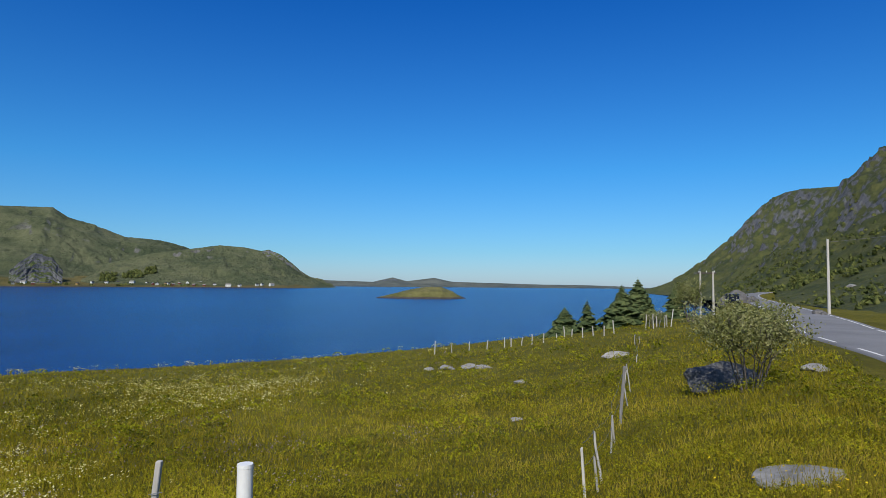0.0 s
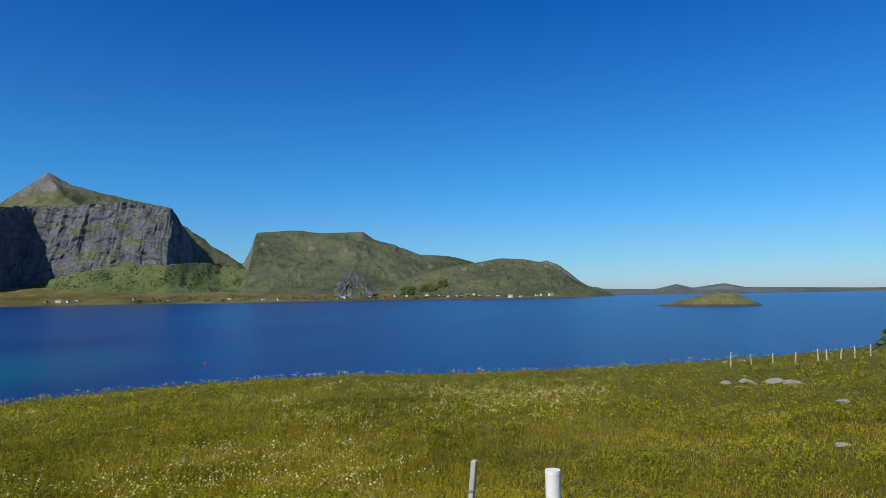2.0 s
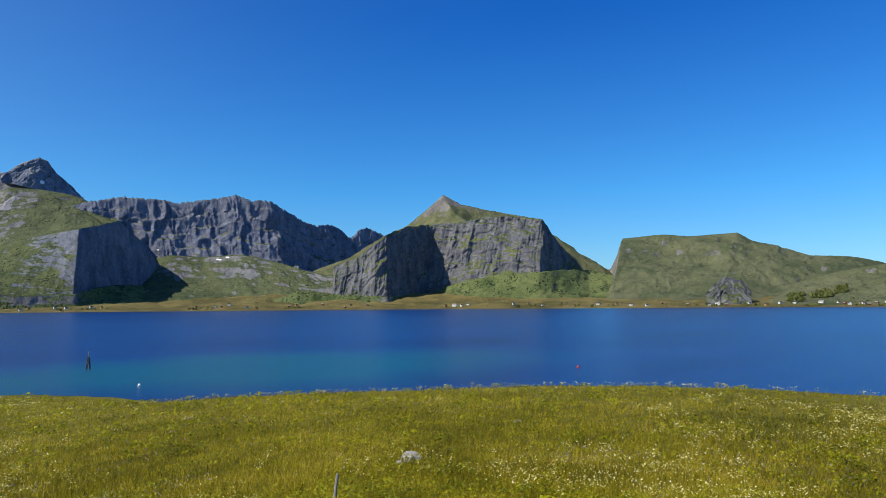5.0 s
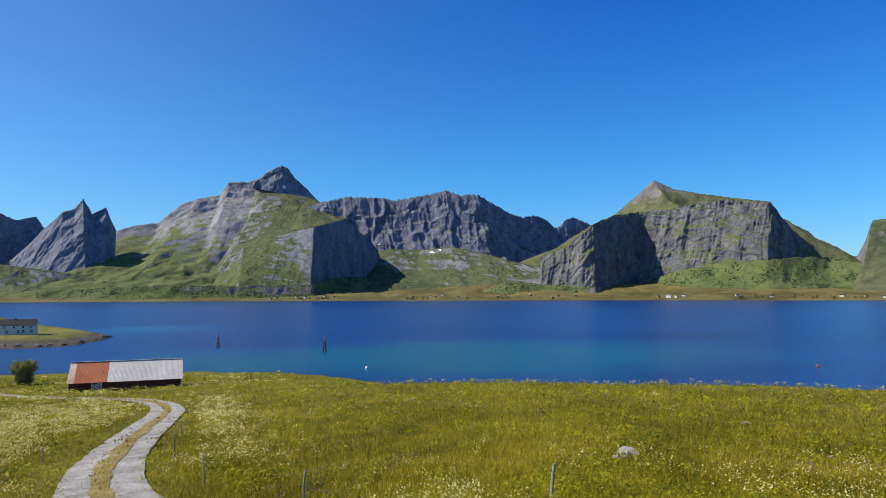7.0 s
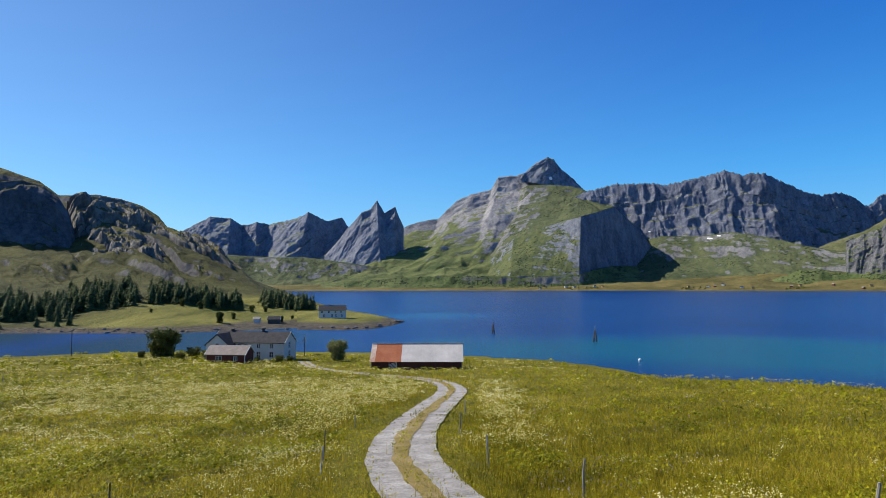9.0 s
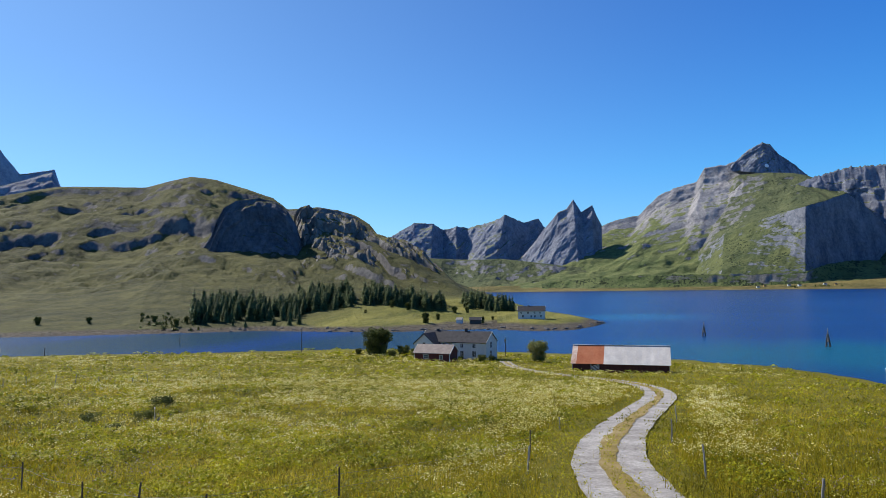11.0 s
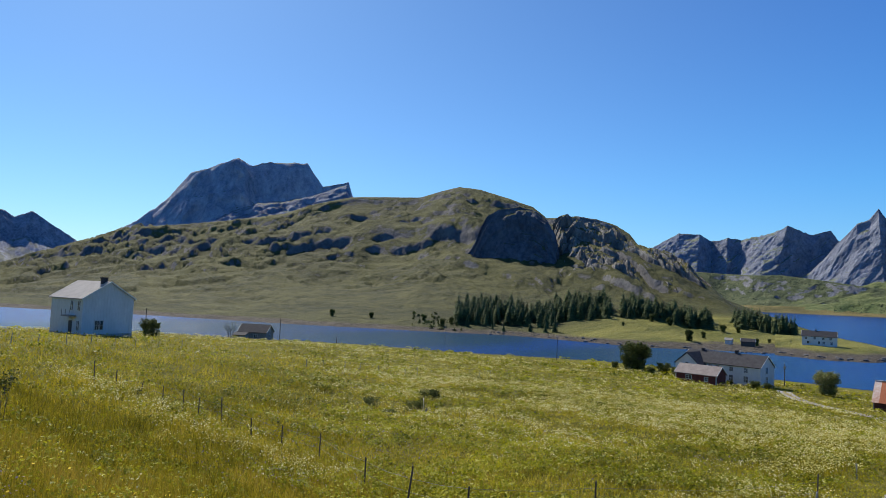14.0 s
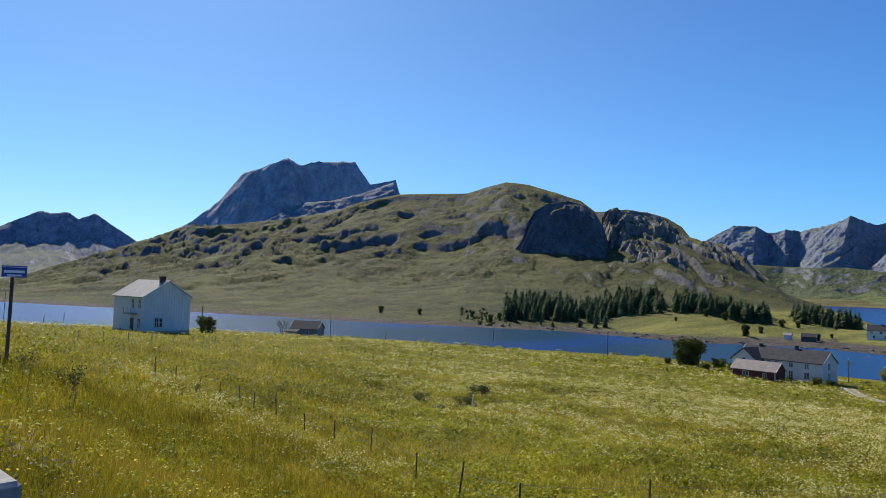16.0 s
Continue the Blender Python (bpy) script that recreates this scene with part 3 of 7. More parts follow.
mountain("dark jagged mountain wall in its own shade",
         slope_mesh("mountainside", RIDGE_SAW, foot_line((46, 4000, 0), (55, 3900, 0), (66, 3500, 0), (72, 3350, 0), (84, 3550, 0)), [(0, 1), (0.05, 0.72), (0.13, 0.42), (0.22, 0.28), (0.5, 0.12), (1, 0)], hazed_wall, nu=460, nv=110, craggy=0.10, gully=85, jag=0.017, seed=6, sway=0.05, hollow=0.8, ledge=14, buttress=((0.60, 0.10, 160), (0.70, 0.08, 60), (0.80, 0.08, 60), (0.90, 0.06, 50))),
         face_mesh("valley_side", VALLEY, valley_turf, 300, 80, ((0, 1), (0.35, 0.5), (0.7, 0.2), (1, 0)), (14, 160, 2, -0.6), (30, 140), (5, 60, 3, 0.5), 8, 60))
SUMMIT = [(90.4, 9.6, 4720, 90.4, 9.2, 4698), (89.4, 10.45, 4698, 89.5, 9.1, 4654), (88.5, 11, 4676, 88.5, 8.9, 4622), (88.05, 11.25, 4676, 87.9, 8.8, 4616), (87.5, 11, 4698, 87.2, 8.7, 4632), (87, 10.25, 4720, 86.5, 8.5, 4654), (86, 9.4, 4752, 85.75, 8.3, 4687), (85.05, 8.4, 4785, 84.95, 8, 4731)]
RAMP = [(92.2, 7.6, 4800, 94.6, 2, 4350), (89.8, 8.85, 4640, 92.6, 2.8, 4010), (87.7, 8.85, 4579, 90.7, 3.6, 3860), (86, 8.65, 4568, 88.3, 4.2, 3780), (85.05, 8.4, 4557, 86.5, 4.7, 3680), (83.8, 7.65, 4481, 85.2, 4.95, 3620), (83.1, 7.15, 4405, 83.8, 5.3, 3720), (82.4, 6.78, 4297, 82.4, 5.7, 3840)]
SPUR = [(94.5, 1.6, 4250, 94.8, 0, 3800), (91.1, 4.1, 3930, 91.5, 0.3, 3450), (88.8, 5.1, 3850, 89.2, 0.3, 3440), (86.5, 5.75, 3720, 86.9, 0.3, 3430), (85.25, 6.05, 3600, 85.5, 0.3, 3440), (83.8, 6.42, 3720, 84, 0.7, 3610), (82.45, 6.83, 3850, 82.45, 1, 3750), (81.1, 5.45, 3950, 80.85, 1, 3860), (80, 4.1, 4030, 79.85, 0.9, 3950), (78.9, 2.6, 4110, 78.7, 0.8, 4040), (77.9, 1.45, 4170, 77.8, 0.7, 4110)]
BIG_APRON = [(106, 0.4, 3600, 106, -0.4, 3450), (100, 0.9, 3560, 100, -0.4, 3430), (94.2, 1.0, 3470, 94.2, -0.4, 3400), (89.2, 0.95, 3430, 89.2, -0.4, 3380), (85.3, 1.0, 3430, 85.3, -0.4, 3370), (84, 1.5, 3590, 84, -0.4, 3360), (82.4, 1.75, 3730, 82.4, -0.4, 3350), (80, 1.65, 3900, 80, -0.4, 3330), (77.8, 1.4, 4080, 77.8, -0.4, 3310), (74, 0.6, 4000, 74, -0.4, 3300)]
mountain("high summit above pale slabs and green shoulders",
         slope_mesh("mountainside", RIDGE_BIG, foot_line((73, 3650, -3), (80, 3650, -3), (86, 3600, -3), (95, 3500, -3), (101, 3400, -3), (116, 3500, -3)), [(0, 1), (0.05, 0.84), (0.2, 0.66), (0.42, 0.40), (0.6, 0.20), (0.8, 0.07), (1, 0)], rock_big, nu=380, nv=120, craggy=0.06, gully=150, seed=7, hollow=0.5, bands=(14, 80, 4, 0.75, 0.95)),
         face_mesh("summit", SUMMIT, hazed_cliff, 160, 60, ((0, 1), (0.5, 0.6), (1, 0)), (40, 60, 3, 0), (20, 50), (10, 30, 3, 0.5), 21, 50, 6),
         face_mesh("green_ramp", RAMP, valley_turf, 220, 70, ((0, 1), (0.5, 0.42), (1, 0)), (0, 60, 4, 0), (24, 130), (6, 45, 3, 0.8), 22, 60),
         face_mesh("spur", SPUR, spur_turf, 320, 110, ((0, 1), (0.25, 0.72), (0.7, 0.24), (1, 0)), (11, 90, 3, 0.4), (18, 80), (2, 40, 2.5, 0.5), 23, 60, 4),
         face_mesh("apron", BIG_APRON, slope_turf, 260, 40, ((0, 1), (0.4, 0.45), (1, 0)), (14, 90, 2, 0.3), (16, 60), (0, 60, 3, 0), 24, 60, 8))
SPIRE = [(109.3, 1.9, 4450, 110.3, -0.1, 4250), (107.6, 2.8, 4430, 108.4, -0.1, 4200), (106.45, 4.1, 4420, 106.9, 0.1, 4150), (105.85, 4.95, 4400, 105.4, 0.35, 4120), (104.5, 6.5, 4370, 104.5, 0.6, 4100), (103.75, 6.85, 4360, 103.5, 0.8, 4080), (103.15, 7.6, 4340, 102.7, 1.1, 4100), (102.5, 6.5, 4380, 102, 1.8, 4200), (101.55, 7.05, 4370, 101.5, 2.1, 4260), (101.2, 6.1, 4400, 101.2, 2.6, 4330), (100.8, 5.3, 4420, 100.8, 3.1, 4380)]
RANGE = [(119.5, 4.5, 4850, 119.5, 1.8, 4600), (117.15, 5.85, 4760, 117.1, 1.8, 4500), (115.5, 5.75, 4700, 115.8, 1.8, 4430), (114.6, 5.2, 4800, 114.6, 1.7, 4600), (113.4, 5.5, 4740, 113.5, 1.7, 4480), (112.4, 5.35, 4800, 113, 1.6, 4560), (110.1, 5.9, 4650, 111.6, 1.6, 4300), (109.1, 6.45, 4600, 110.4, 1.6, 4330), (107.4, 5.7, 4760, 108, 1.7, 4560), (106.2, 6.05, 4820, 106.4, 1.8, 4640), (105.75, 5.35, 4840, 105.7, 2, 4680), (104.5, 4.1, 4860, 104.2, 2.5, 4720)]
RANGE_APRON = [(121, 2.9, 4450, 121, -0.35, 3900), (117, 2.8, 4400, 117, -0.35, 3850), (113.5, 2.6, 4380, 113.5, -0.35, 3800), (111.6, 2.55, 4260, 111.6, -0.35, 3780), (109.5, 2.6, 4250, 109.5, -0.35, 3750), (107, 2.3, 4150, 107, -0.35, 3750), (104.2, 1.9, 4080, 104.2, -0.35, 3720), (99.0, 1.4, 4100, 99.0, -0.35, 3700)]
mountain("distant haze-blue peaks with a double spire",
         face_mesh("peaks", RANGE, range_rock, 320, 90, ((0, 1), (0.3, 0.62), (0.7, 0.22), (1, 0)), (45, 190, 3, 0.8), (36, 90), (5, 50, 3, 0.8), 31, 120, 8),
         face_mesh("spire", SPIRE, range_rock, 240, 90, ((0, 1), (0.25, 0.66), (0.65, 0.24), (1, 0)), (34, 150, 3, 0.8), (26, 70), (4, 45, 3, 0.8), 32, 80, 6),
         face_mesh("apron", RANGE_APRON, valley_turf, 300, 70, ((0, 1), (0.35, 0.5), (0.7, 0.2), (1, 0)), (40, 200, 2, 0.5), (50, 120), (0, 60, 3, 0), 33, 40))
DOME = [(135.2, 3.3, 680, 135.2, 2.2, 665), (134.4, 4.6, 686, 134.4, 1.9, 660), (133.95, 5.9, 690, 133.6, 1.7, 656), (133.4, 7.05, 694, 132.8, 1.6, 652), (132.4, 7.65, 697, 131.6, 1.5, 650), (130.6, 7.95, 697, 130.0, 1.4, 646), (129.2, 7.65, 693, 128.8, 1.4, 643), (128.2, 6.9, 687, 127.9, 1.5, 642), (127.4, 5.6, 682, 127.2, 1.8, 645), (127.0, 4.2, 680, 126.9, 2.6, 655)]
KNOB = [(127.6, 6, 735, 127.2, 3.2, 690), (126.9, 6.95, 738, 126.5, 2.5, 650), (125.65, 7.25, 740, 125.7, 1.75, 612), (123.9, 7.05, 735, 124.2, 1.5, 595), (122.3, 6.4, 728, 122.7, 1.5, 588), (121.1, 5.35, 718, 121.3, 1.8, 590), (120.25, 4.8, 708, 120.1, 0.75, 585), (118.3, 4.05, 690, 118.3, 0.4, 570), (116.4, 2.9, 668, 116.4, -0.65, 560), (114.7, 1.55, 650, 114.2, -0.9, 575)]
mountain("rounded rocky knoll and long hillside above a grassy shore", slope_mesh("mountainside", RIDGE_KNOLL + RIDGE_KNOLL_B[1:], foot_line((100.8, 362, -1), (104, 338, -1), (109, 318, -1), (120, 303, -1), (131, 340, -1), (140, 345, -1), (150, 366, -1), (157, 398, -1), (165, 450, -1), (172, 505, -1), (182, 640, -1)), [(0, 1), (0.1, 0.80), (0.3, 0.5), (0.42, 0.35), (0.65, 0.16), (0.85, 0.06), (0.97, 0.018), (1, 0)], knoll_mat, nu=620, nv=170, craggy=0.06, gully=80, jag=0.003, seed=9, hollow=0.45, outcrop=3, lump=44, sway=0.08, low=0.0, calm=(0.06, 0.14), bands=(9, 34, 2.8, -1.3, 0.74), other=([(0, 1), (0.15, 0.82), (0.5, 0.42), (0.8, 0.13), (0.97, 0.02), (1, 0)], 0.45, 0.6)),
         face_mesh("dome", DOME, dome_rock, 220, 80, ((0, 1), (0.2, 0.84), (0.8, 0.15), (1, 0)), (4, 22, 5, 0.2), (7, 26), (2, 14, 3, 0.4), 41, 25, 1.5),
         face_mesh("knob", KNOB, crag_rock, 320, 110, ((0, 1), (0.2, 0.86), (1, 0)), (5, 30, 1.5, -0.5), (24, 34), (9, 17, 1.8, -0.5), 42, 25, 1.5))
# the low grassy end of the spit
A, V = np.meshgrid(np.linspace(100.75, 110, 120), np.linspace(0, 1, 60), indexing="ij")
near_d = np.interp(A, (100.75, 101.6, 103.4, 106.4, 110), (371, 343, 309, 302, 314))
far_d = np.interp(A, (100.75, 101.6, 103.4, 106.4, 110), (378, 402, 470, 560, 600))
top_z = np.interp(A, (100.75, 101.5, 104, 107, 110), (0.2, 1.3, 2.9, 4.4, 5.0))
D = near_d + (far_d - near_d) * V + 5 * (fbm(A * 1.3, V * 3, 3, 91) - 0.5)
X, Y = -D * np.sin(np.radians(A)), D * np.cos(np.radians(A))
Z = -0.5 + (top_z + 0.5) * np.clip(np.sin(np.pi * V), 0, 1) ** 0.65 * (0.85 + 0.3 * fbm(X / 14, Y / 14, 4, 92)) + 0.25 * (fbm(X / 3, Y / 3, 3, 93) - 0.5)
spit = tagged(new("spit", grid_mesh("spit", X, Y, Z, knoll_mat, True)), "low grassy spit with a dark stony shore", "shore", kind="structure")
BACK_SLAB = [(158.5, 4.4, 2380, 158.5, 3.4, 1980), (155.5, 6.2, 2360, 155.5, 3.8, 1960), (153.4, 7.0, 2350, 153.4, 4.0, 1950), (151.0, 7.35, 2350, 151.0, 4.0, 1950), (149.2, 7.9, 2340, 149.2, 4.0, 1950), (147.5, 8.5, 2330, 147.5, 4.0, 1950), (145.9, 9.2, 2330, 146.0, 4.0, 1950), (145.3, 8.1, 2340, 145.4, 4.0, 1960)]
BACK_LOBE = [(161.5, 5.2, 2570, 161.0, 3.0, 2380), (158.5, 9.05, 2540, 158.3, 3.5, 2350), (156.9, 9.85, 2510, 156.8, 3.8, 2320), (155.35, 10.65, 2480, 155.3, 4.0, 2290), (154.6, 10.25, 2480, 154.2, 4.2, 2330), (154.0, 9.2, 2540, 153.2, 4.5, 2450), (153.3, 7.6, 2570, 152.6, 5.0, 2520)]
mountain("tall dark mountain with a notched summit behind the hill", slope_mesh("mountainside", RIDGE_BACK, foot_line((132, 1800, 0), (144, 1700, 0), (156, 1700, 0), (166, 1900, 0)), [(0, 1), (0.09, 0.70), (0.3, 0.46), (0.6, 0.22), (1, 0)], hazed_back_rock, nu=220, nv=60, craggy=0.10, gully=130, jag=0.012, seed=11, outcrop=22, lump=150, hollow=0.5),
         face_mesh("lobe", BACK_LOBE, hazed_back_rock, 180, 60, ((0, 1), (0.4, 0.6), (1, 0)), (24, 60, 3, 0.2), (24, 60), (8, 40, 3, 0.5), 61, 50, 4),
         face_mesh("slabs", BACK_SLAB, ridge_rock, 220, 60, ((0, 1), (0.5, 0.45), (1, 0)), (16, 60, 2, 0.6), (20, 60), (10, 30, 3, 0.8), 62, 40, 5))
mountain("far haze-blue ridge with small sharp peaks", slope_mesh("mountainside", RIDGE_LEFT, foot_line((160, 2600, -3), (168, 2600, -3), (176, 2600, -3), (186, 2600, -3)), [(0, 1), (0.07, 0.60), (0.2, 0.38), (0.5, 0.16), (0.8, 0.05), (1, 0)], ridge_rock, craggy=0.14, gully=110, jag=0.012, seed=12))

# low land along the far shore, from which the mountains rise
SHORE_TOP = [polar(a, d, z) for a, d, z in ((14, 3300, 30), (24, 3350, 45), (34, 3350, 50), (44, 3350, 60), (54, 3400, 75), (64, 3500, 85), (72, 3600, 80), (80, 3650, 50), (92, 3700, 35), (104, 3800, 35), (116, 3800, 30))]
SHORE_FOOT = [polar(a, d, -2) for a, d in ((11, 2500), (18, 2650), (28, 2750), (38, 2700), (46, 2700), (56, 2850), (66, 2900), (76, 2950), (88, 3150), (100, 3250), (116, 3400))]
tagged(new("far_shore", slope_mesh("far_shore", SHORE_TOP, SHORE_FOOT, [(0, 1), (0.4, 0.62), (0.8, 0.2), (0.97, 0.05), (1, 0)], shore_mat, nu=500, nv=60, craggy=0.25, gully=120, jag=0.0, seed=14)), "low brown and green shore land under the mountains", "shore", kind="structure")

islet = tagged(new("islet", slope_mesh("islet", ISLET, [(-115, 905, -1), (-60, 885, -1), (0, 885, -1), (36, 908, -1)], [(0, 1), (0.35, 0.86), (0.75, 0.6), (0.93, 0.16), (1, 0)], islet_turf, nu=120, nv=40, craggy=0.2, gully=20, jag=0.0, back=0.9, seed=15)), "small low grassy island in the blue fjord", "island", kind="structure")
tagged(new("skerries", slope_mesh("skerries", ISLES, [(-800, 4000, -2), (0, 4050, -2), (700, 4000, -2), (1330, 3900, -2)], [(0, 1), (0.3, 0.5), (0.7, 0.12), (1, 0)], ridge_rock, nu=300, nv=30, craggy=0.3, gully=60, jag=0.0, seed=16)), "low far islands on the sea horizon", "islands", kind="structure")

# ---- the fjord ----
water_mat, nt, b = mat("fjord_water", (0.004, 0.035, 0.14), 0.25, 0, 0.08)
pos = nt.nodes.new("ShaderNodeNewGeometry").outputs["Position"]
n1 = noise_node(nt, pos, 0.006, 6, 0.65, (1.6, 0.5, 1))
n2 = noise_node(nt, pos, 0.7, 6, 0.7, (1, 1, 1))
n3 = noise_node(nt, pos, 0.012, 5, 0.6, (0.4, 1.6, 1))
col = ramp(nt, n1, [(0.35, (0.003, 0.028, 0.118)), (0.65, (0.006, 0.048, 0.19))])


def shallow(col, x, y, rx, ry, colour, soft=0.5):
    """Pale sand under shallow water round a place."""
    mp = nt.nodes.new("ShaderNodeMapping")
    mp.inputs["Location"].default_value = (-x / rx, -y / ry, 0)
    mp.inputs["Scale"].default_value = (1 / rx, 1 / ry, 0)
    nt.links.new(pos, mp.inputs[0])
    ln = nt.nodes.new("ShaderNodeVectorMath")
    ln.operation = "LENGTH"
    nt.links.new(mp.outputs[0], ln.inputs[0])
    k = maths(nt, "ADD", ln.outputs["Value"], maths(nt, "MULTIPLY", maths(nt, "SUBTRACT", n3, 0.5), 1.1))
    k = ramp(nt, k, [(1 - soft, (1, 1, 1)), (1.0, (0, 0, 0))])
    return mix(nt, k, col, colour)


for (a, d), rx, ry, c in (((72, 225), 75, 130, (0.004, 0.085, 0.155)), ((98, 450), 60, 60, (0.004, 0.075, 0.20)), ((118, 262), 80, 60, (0.006, 0.034, 0.07)), ((140, 290), 90, 60, (0.006, 0.034, 0.06)), ((160, 330), 120, 70, (0.006, 0.034, 0.06)), ((43, 2600), 260, 120, (0.01, 0.20, 0.30))):
    x, y, _ = polar(a, d)
    col = shallow(col, x, y, rx, ry, c)
nt.links.new(col, b.inputs["Base Color"])
bump(nt, b, maths(nt, "ADD", n2, maths(nt, "MULTIPLY", n3, 3.0)), 0.8, 0.35)
R = np.r_[0, 60, 120, 200, 300, 450, 700, 1100, 1800, 3000, 5200]
A = np.radians(np.linspace(0, 360, 97))
RR, AA = np.meshgrid(R, A, indexing="ij")
tagged(new("water", grid_mesh("water", RR * np.cos(AA), RR * np.sin(AA), RR * 0, water_mat)), "deep blue rippled fjord water with turquoise shallows", "water", kind="structure")

# ---- the meadow ----
AZ = [-70, -34, -25, -16, -7, 4, 20, 41, 60, 75, 90, 100, 110, 124, 136, 147, 155, 165, 175, 190]
# how far the ground lies below the eye, by bearing, at these distances
FALL = {
    0.0: 1.7,
    5.0: [1.8, 1.9, 2.0, 2.3, 2.3, 2.3, 2.4, 2.4, 2.4, 2.4, 2.5, 2.5, 2.5, 2.5, 2.5, 2.5, 2.4, 2.2, 1.9, 1.8],
    10.0: [2.0, 2.2, 2.4, 3.3, 3.4, 3.5, 3.6, 3.6, 3.6, 3.8, 4.2, 4.2, 4.2, 4.2, 4.2, 4.2, 3.6, 3.0, 2.2, 2.0],
    18.0: [2.4, 2.4, 2.8, 3.8, 4.3, 4.6, 4.7, 4.7, 4.7, 5.0, 5.7, 5.7, 5.7, 5.8, 5.8, 5.6, 5.0, 4.0, 2.4, 2.3],
}
FALL_MID = {
    30.0: [2.5, 2.5, 2.7, 3.7, 4.8, 5.3, 5.5, 5.5, 5.8, 6.2, 6.8, 6.8, 7.0, 7.1, 7.1, 7.0, 5.8, 4.7, 2.6, 2.4],
    45.0: [2.5, 2.6, 2.7, 3.9, 5.5, 6.2, 6.7, 6.7, 7.2, 7.5, 8.1, 8.2, 8.4, 8.4, 8.2, 7.6, 6.4, 5.2, 3.5, 2.5],
    75.0: [2.5, 2.8, 3.0, 4.7, 6.8, 8.4, 9.1, 9.1, 9.9, 10.0, 10.9, 11.0, 10.9, 10.6, 10.0, 8.8, 7.6, 6.6, 5.0, 2.7],
    110.0: [2.5, 3.0, 3.5, 6.3, 9.0, 11.5, 13.6, 13.8, 14.9, 14.7, 14.2, 14.6, 14.0, 13.5, 12.5, 10.8, 9.4, 8.3, 7.0, 3.0],
}
FALL_FAR = {
    150.0: [2.5, 3.5, 5.0, 13, 15, 17, 20, 21, 22, 21, 17.4, 18.9, 17.2, 16.2, 15.3, 13.0, 12, 10.5, 10, 4],
    200.0: [2.5, 4.0, 8.0, 21, 21, 22, 23, 23, 23, 22, 21, 20.0, 19.8, 18.5, 18.2, 16.2, 15.2, 13.5, 13.5, 6],
    240.0: [2.5, 4.0, 12, 23, 23, 23, 23, 23, 23, 23, 23, 22, 21.5, 20.6, 20.8, 19.0, 18.5, 16.5, 16, 10],
    300.0: [2.5, 4.5, 18, 23, 23, 23, 23, 23, 23, 23, 23, 23, 23, 23, 23, 22.5, 22.5, 22, 21.5, 20],
    420.0: [3.0, 6.0, 22, 23, 23, 23, 23, 23, 23, 23, 23, 23, 23, 23, 23, 23, 23, 23, 23, 23],
}
_levels = {**FALL, **FALL_MID, **FALL_FAR}
_dist = np.array(sorted(_levels))


def smooth_interp(x, xp, fp):
    """Cubic run through the rows of fp, without overshoot."""
    m = np.diff(fp, axis=0) / np.diff(xp)[:, None]
    t = np.zeros_like(fp)
    t[1:-1] = np.where(m[1:] * m[:-1] > 0, 2 * m[1:] * m[:-1] / (m[1:] + m[:-1] + 1e-9), 0)
    t[0], t[-1] = m[0], 0
    i = np.clip(np.searchsorted(xp, x) - 1, 0, len(xp) - 2)
    h = (xp[i + 1] - xp[i])[:, None]
    s = np.clip((x - xp[i])[:, None] / h, 0, 1)
    return fp[i] * (1 + 2 * s) * (1 - s) ** 2 + h * t[i] * s * (1 - s) ** 2 + fp[i + 1] * s * s * (3 - 2 * s) + h * t[i + 1] * s * s * (s - 1)


_az = np.arange(-180, 361, 1.0)
_table = np.stack([np.full(len(_az), 1.7) if np.isscalar(_levels[k]) else np.interp((_az + 110) % 360 - 110, AZ + [249], _levels[k] + _levels[k][:1]) for k in _dist])
_k = np.exp(-0.5 * (np.arange(-12, 13) / 4.0) ** 2)
_table = np.stack([np.convolve(np.r_[r[-13:-1], r, r[1:13]], _k / _k.sum(), "valid") for r in _table])
_dd = np.r_[np.arange(0, 60, 0.5), np.arange(60, 421, 2.0)]
_fine = smooth_interp(_dd, _dist, _table)


ROAD = [(26, -160), (14, -70), (9.6, -30), (9.3, 0), (13, 12), (17.4, 21), (21.6, 34), (29.2, 51), (44, 86), (62, 130), (90, 190), (150, 300)]
TRACK = [polar(a, d)[:2] for a, d in ((88, 7), (95, 13), (99.5, 18.5), (101.6, 26), (100.6, 34), (98.9, 43), (97.6, 52), (96.9, 60), (97.2, 69), (98.4, 80), (100.8, 92), (104, 105), (107, 125), (109, 150), (109.5, 163))]


def curve(pts, step):
    """A smooth run through places, at even steps."""
    p = np.array([(*q, 0) for q in pts], float)
    s = np.r_[0, np.cumsum(np.linalg.norm(np.diff(p, axis=0), axis=1))]
    u = np.arange(0, s[-1], step)
    out = smooth_cubic(u, s, p)
    return out[:, :2]


def smooth_cubic(x, xp, fp):
    t = np.gradient(fp, xp, axis=0)
    i = np.clip(np.searchsorted(xp, x) - 1, 0, len(xp) - 2)
    h = (xp[i + 1] - xp[i])[:, None]
    s = (x - xp[i])[:, None] / h
    return fp[i] * (1 + 2 * s) * (1 - s) ** 2 + h * t[i] * s * (1 - s) ** 2 + fp[i + 1] * s * s * (3 - 2 * s) + h * t[i + 1] * s * s * (s - 1)


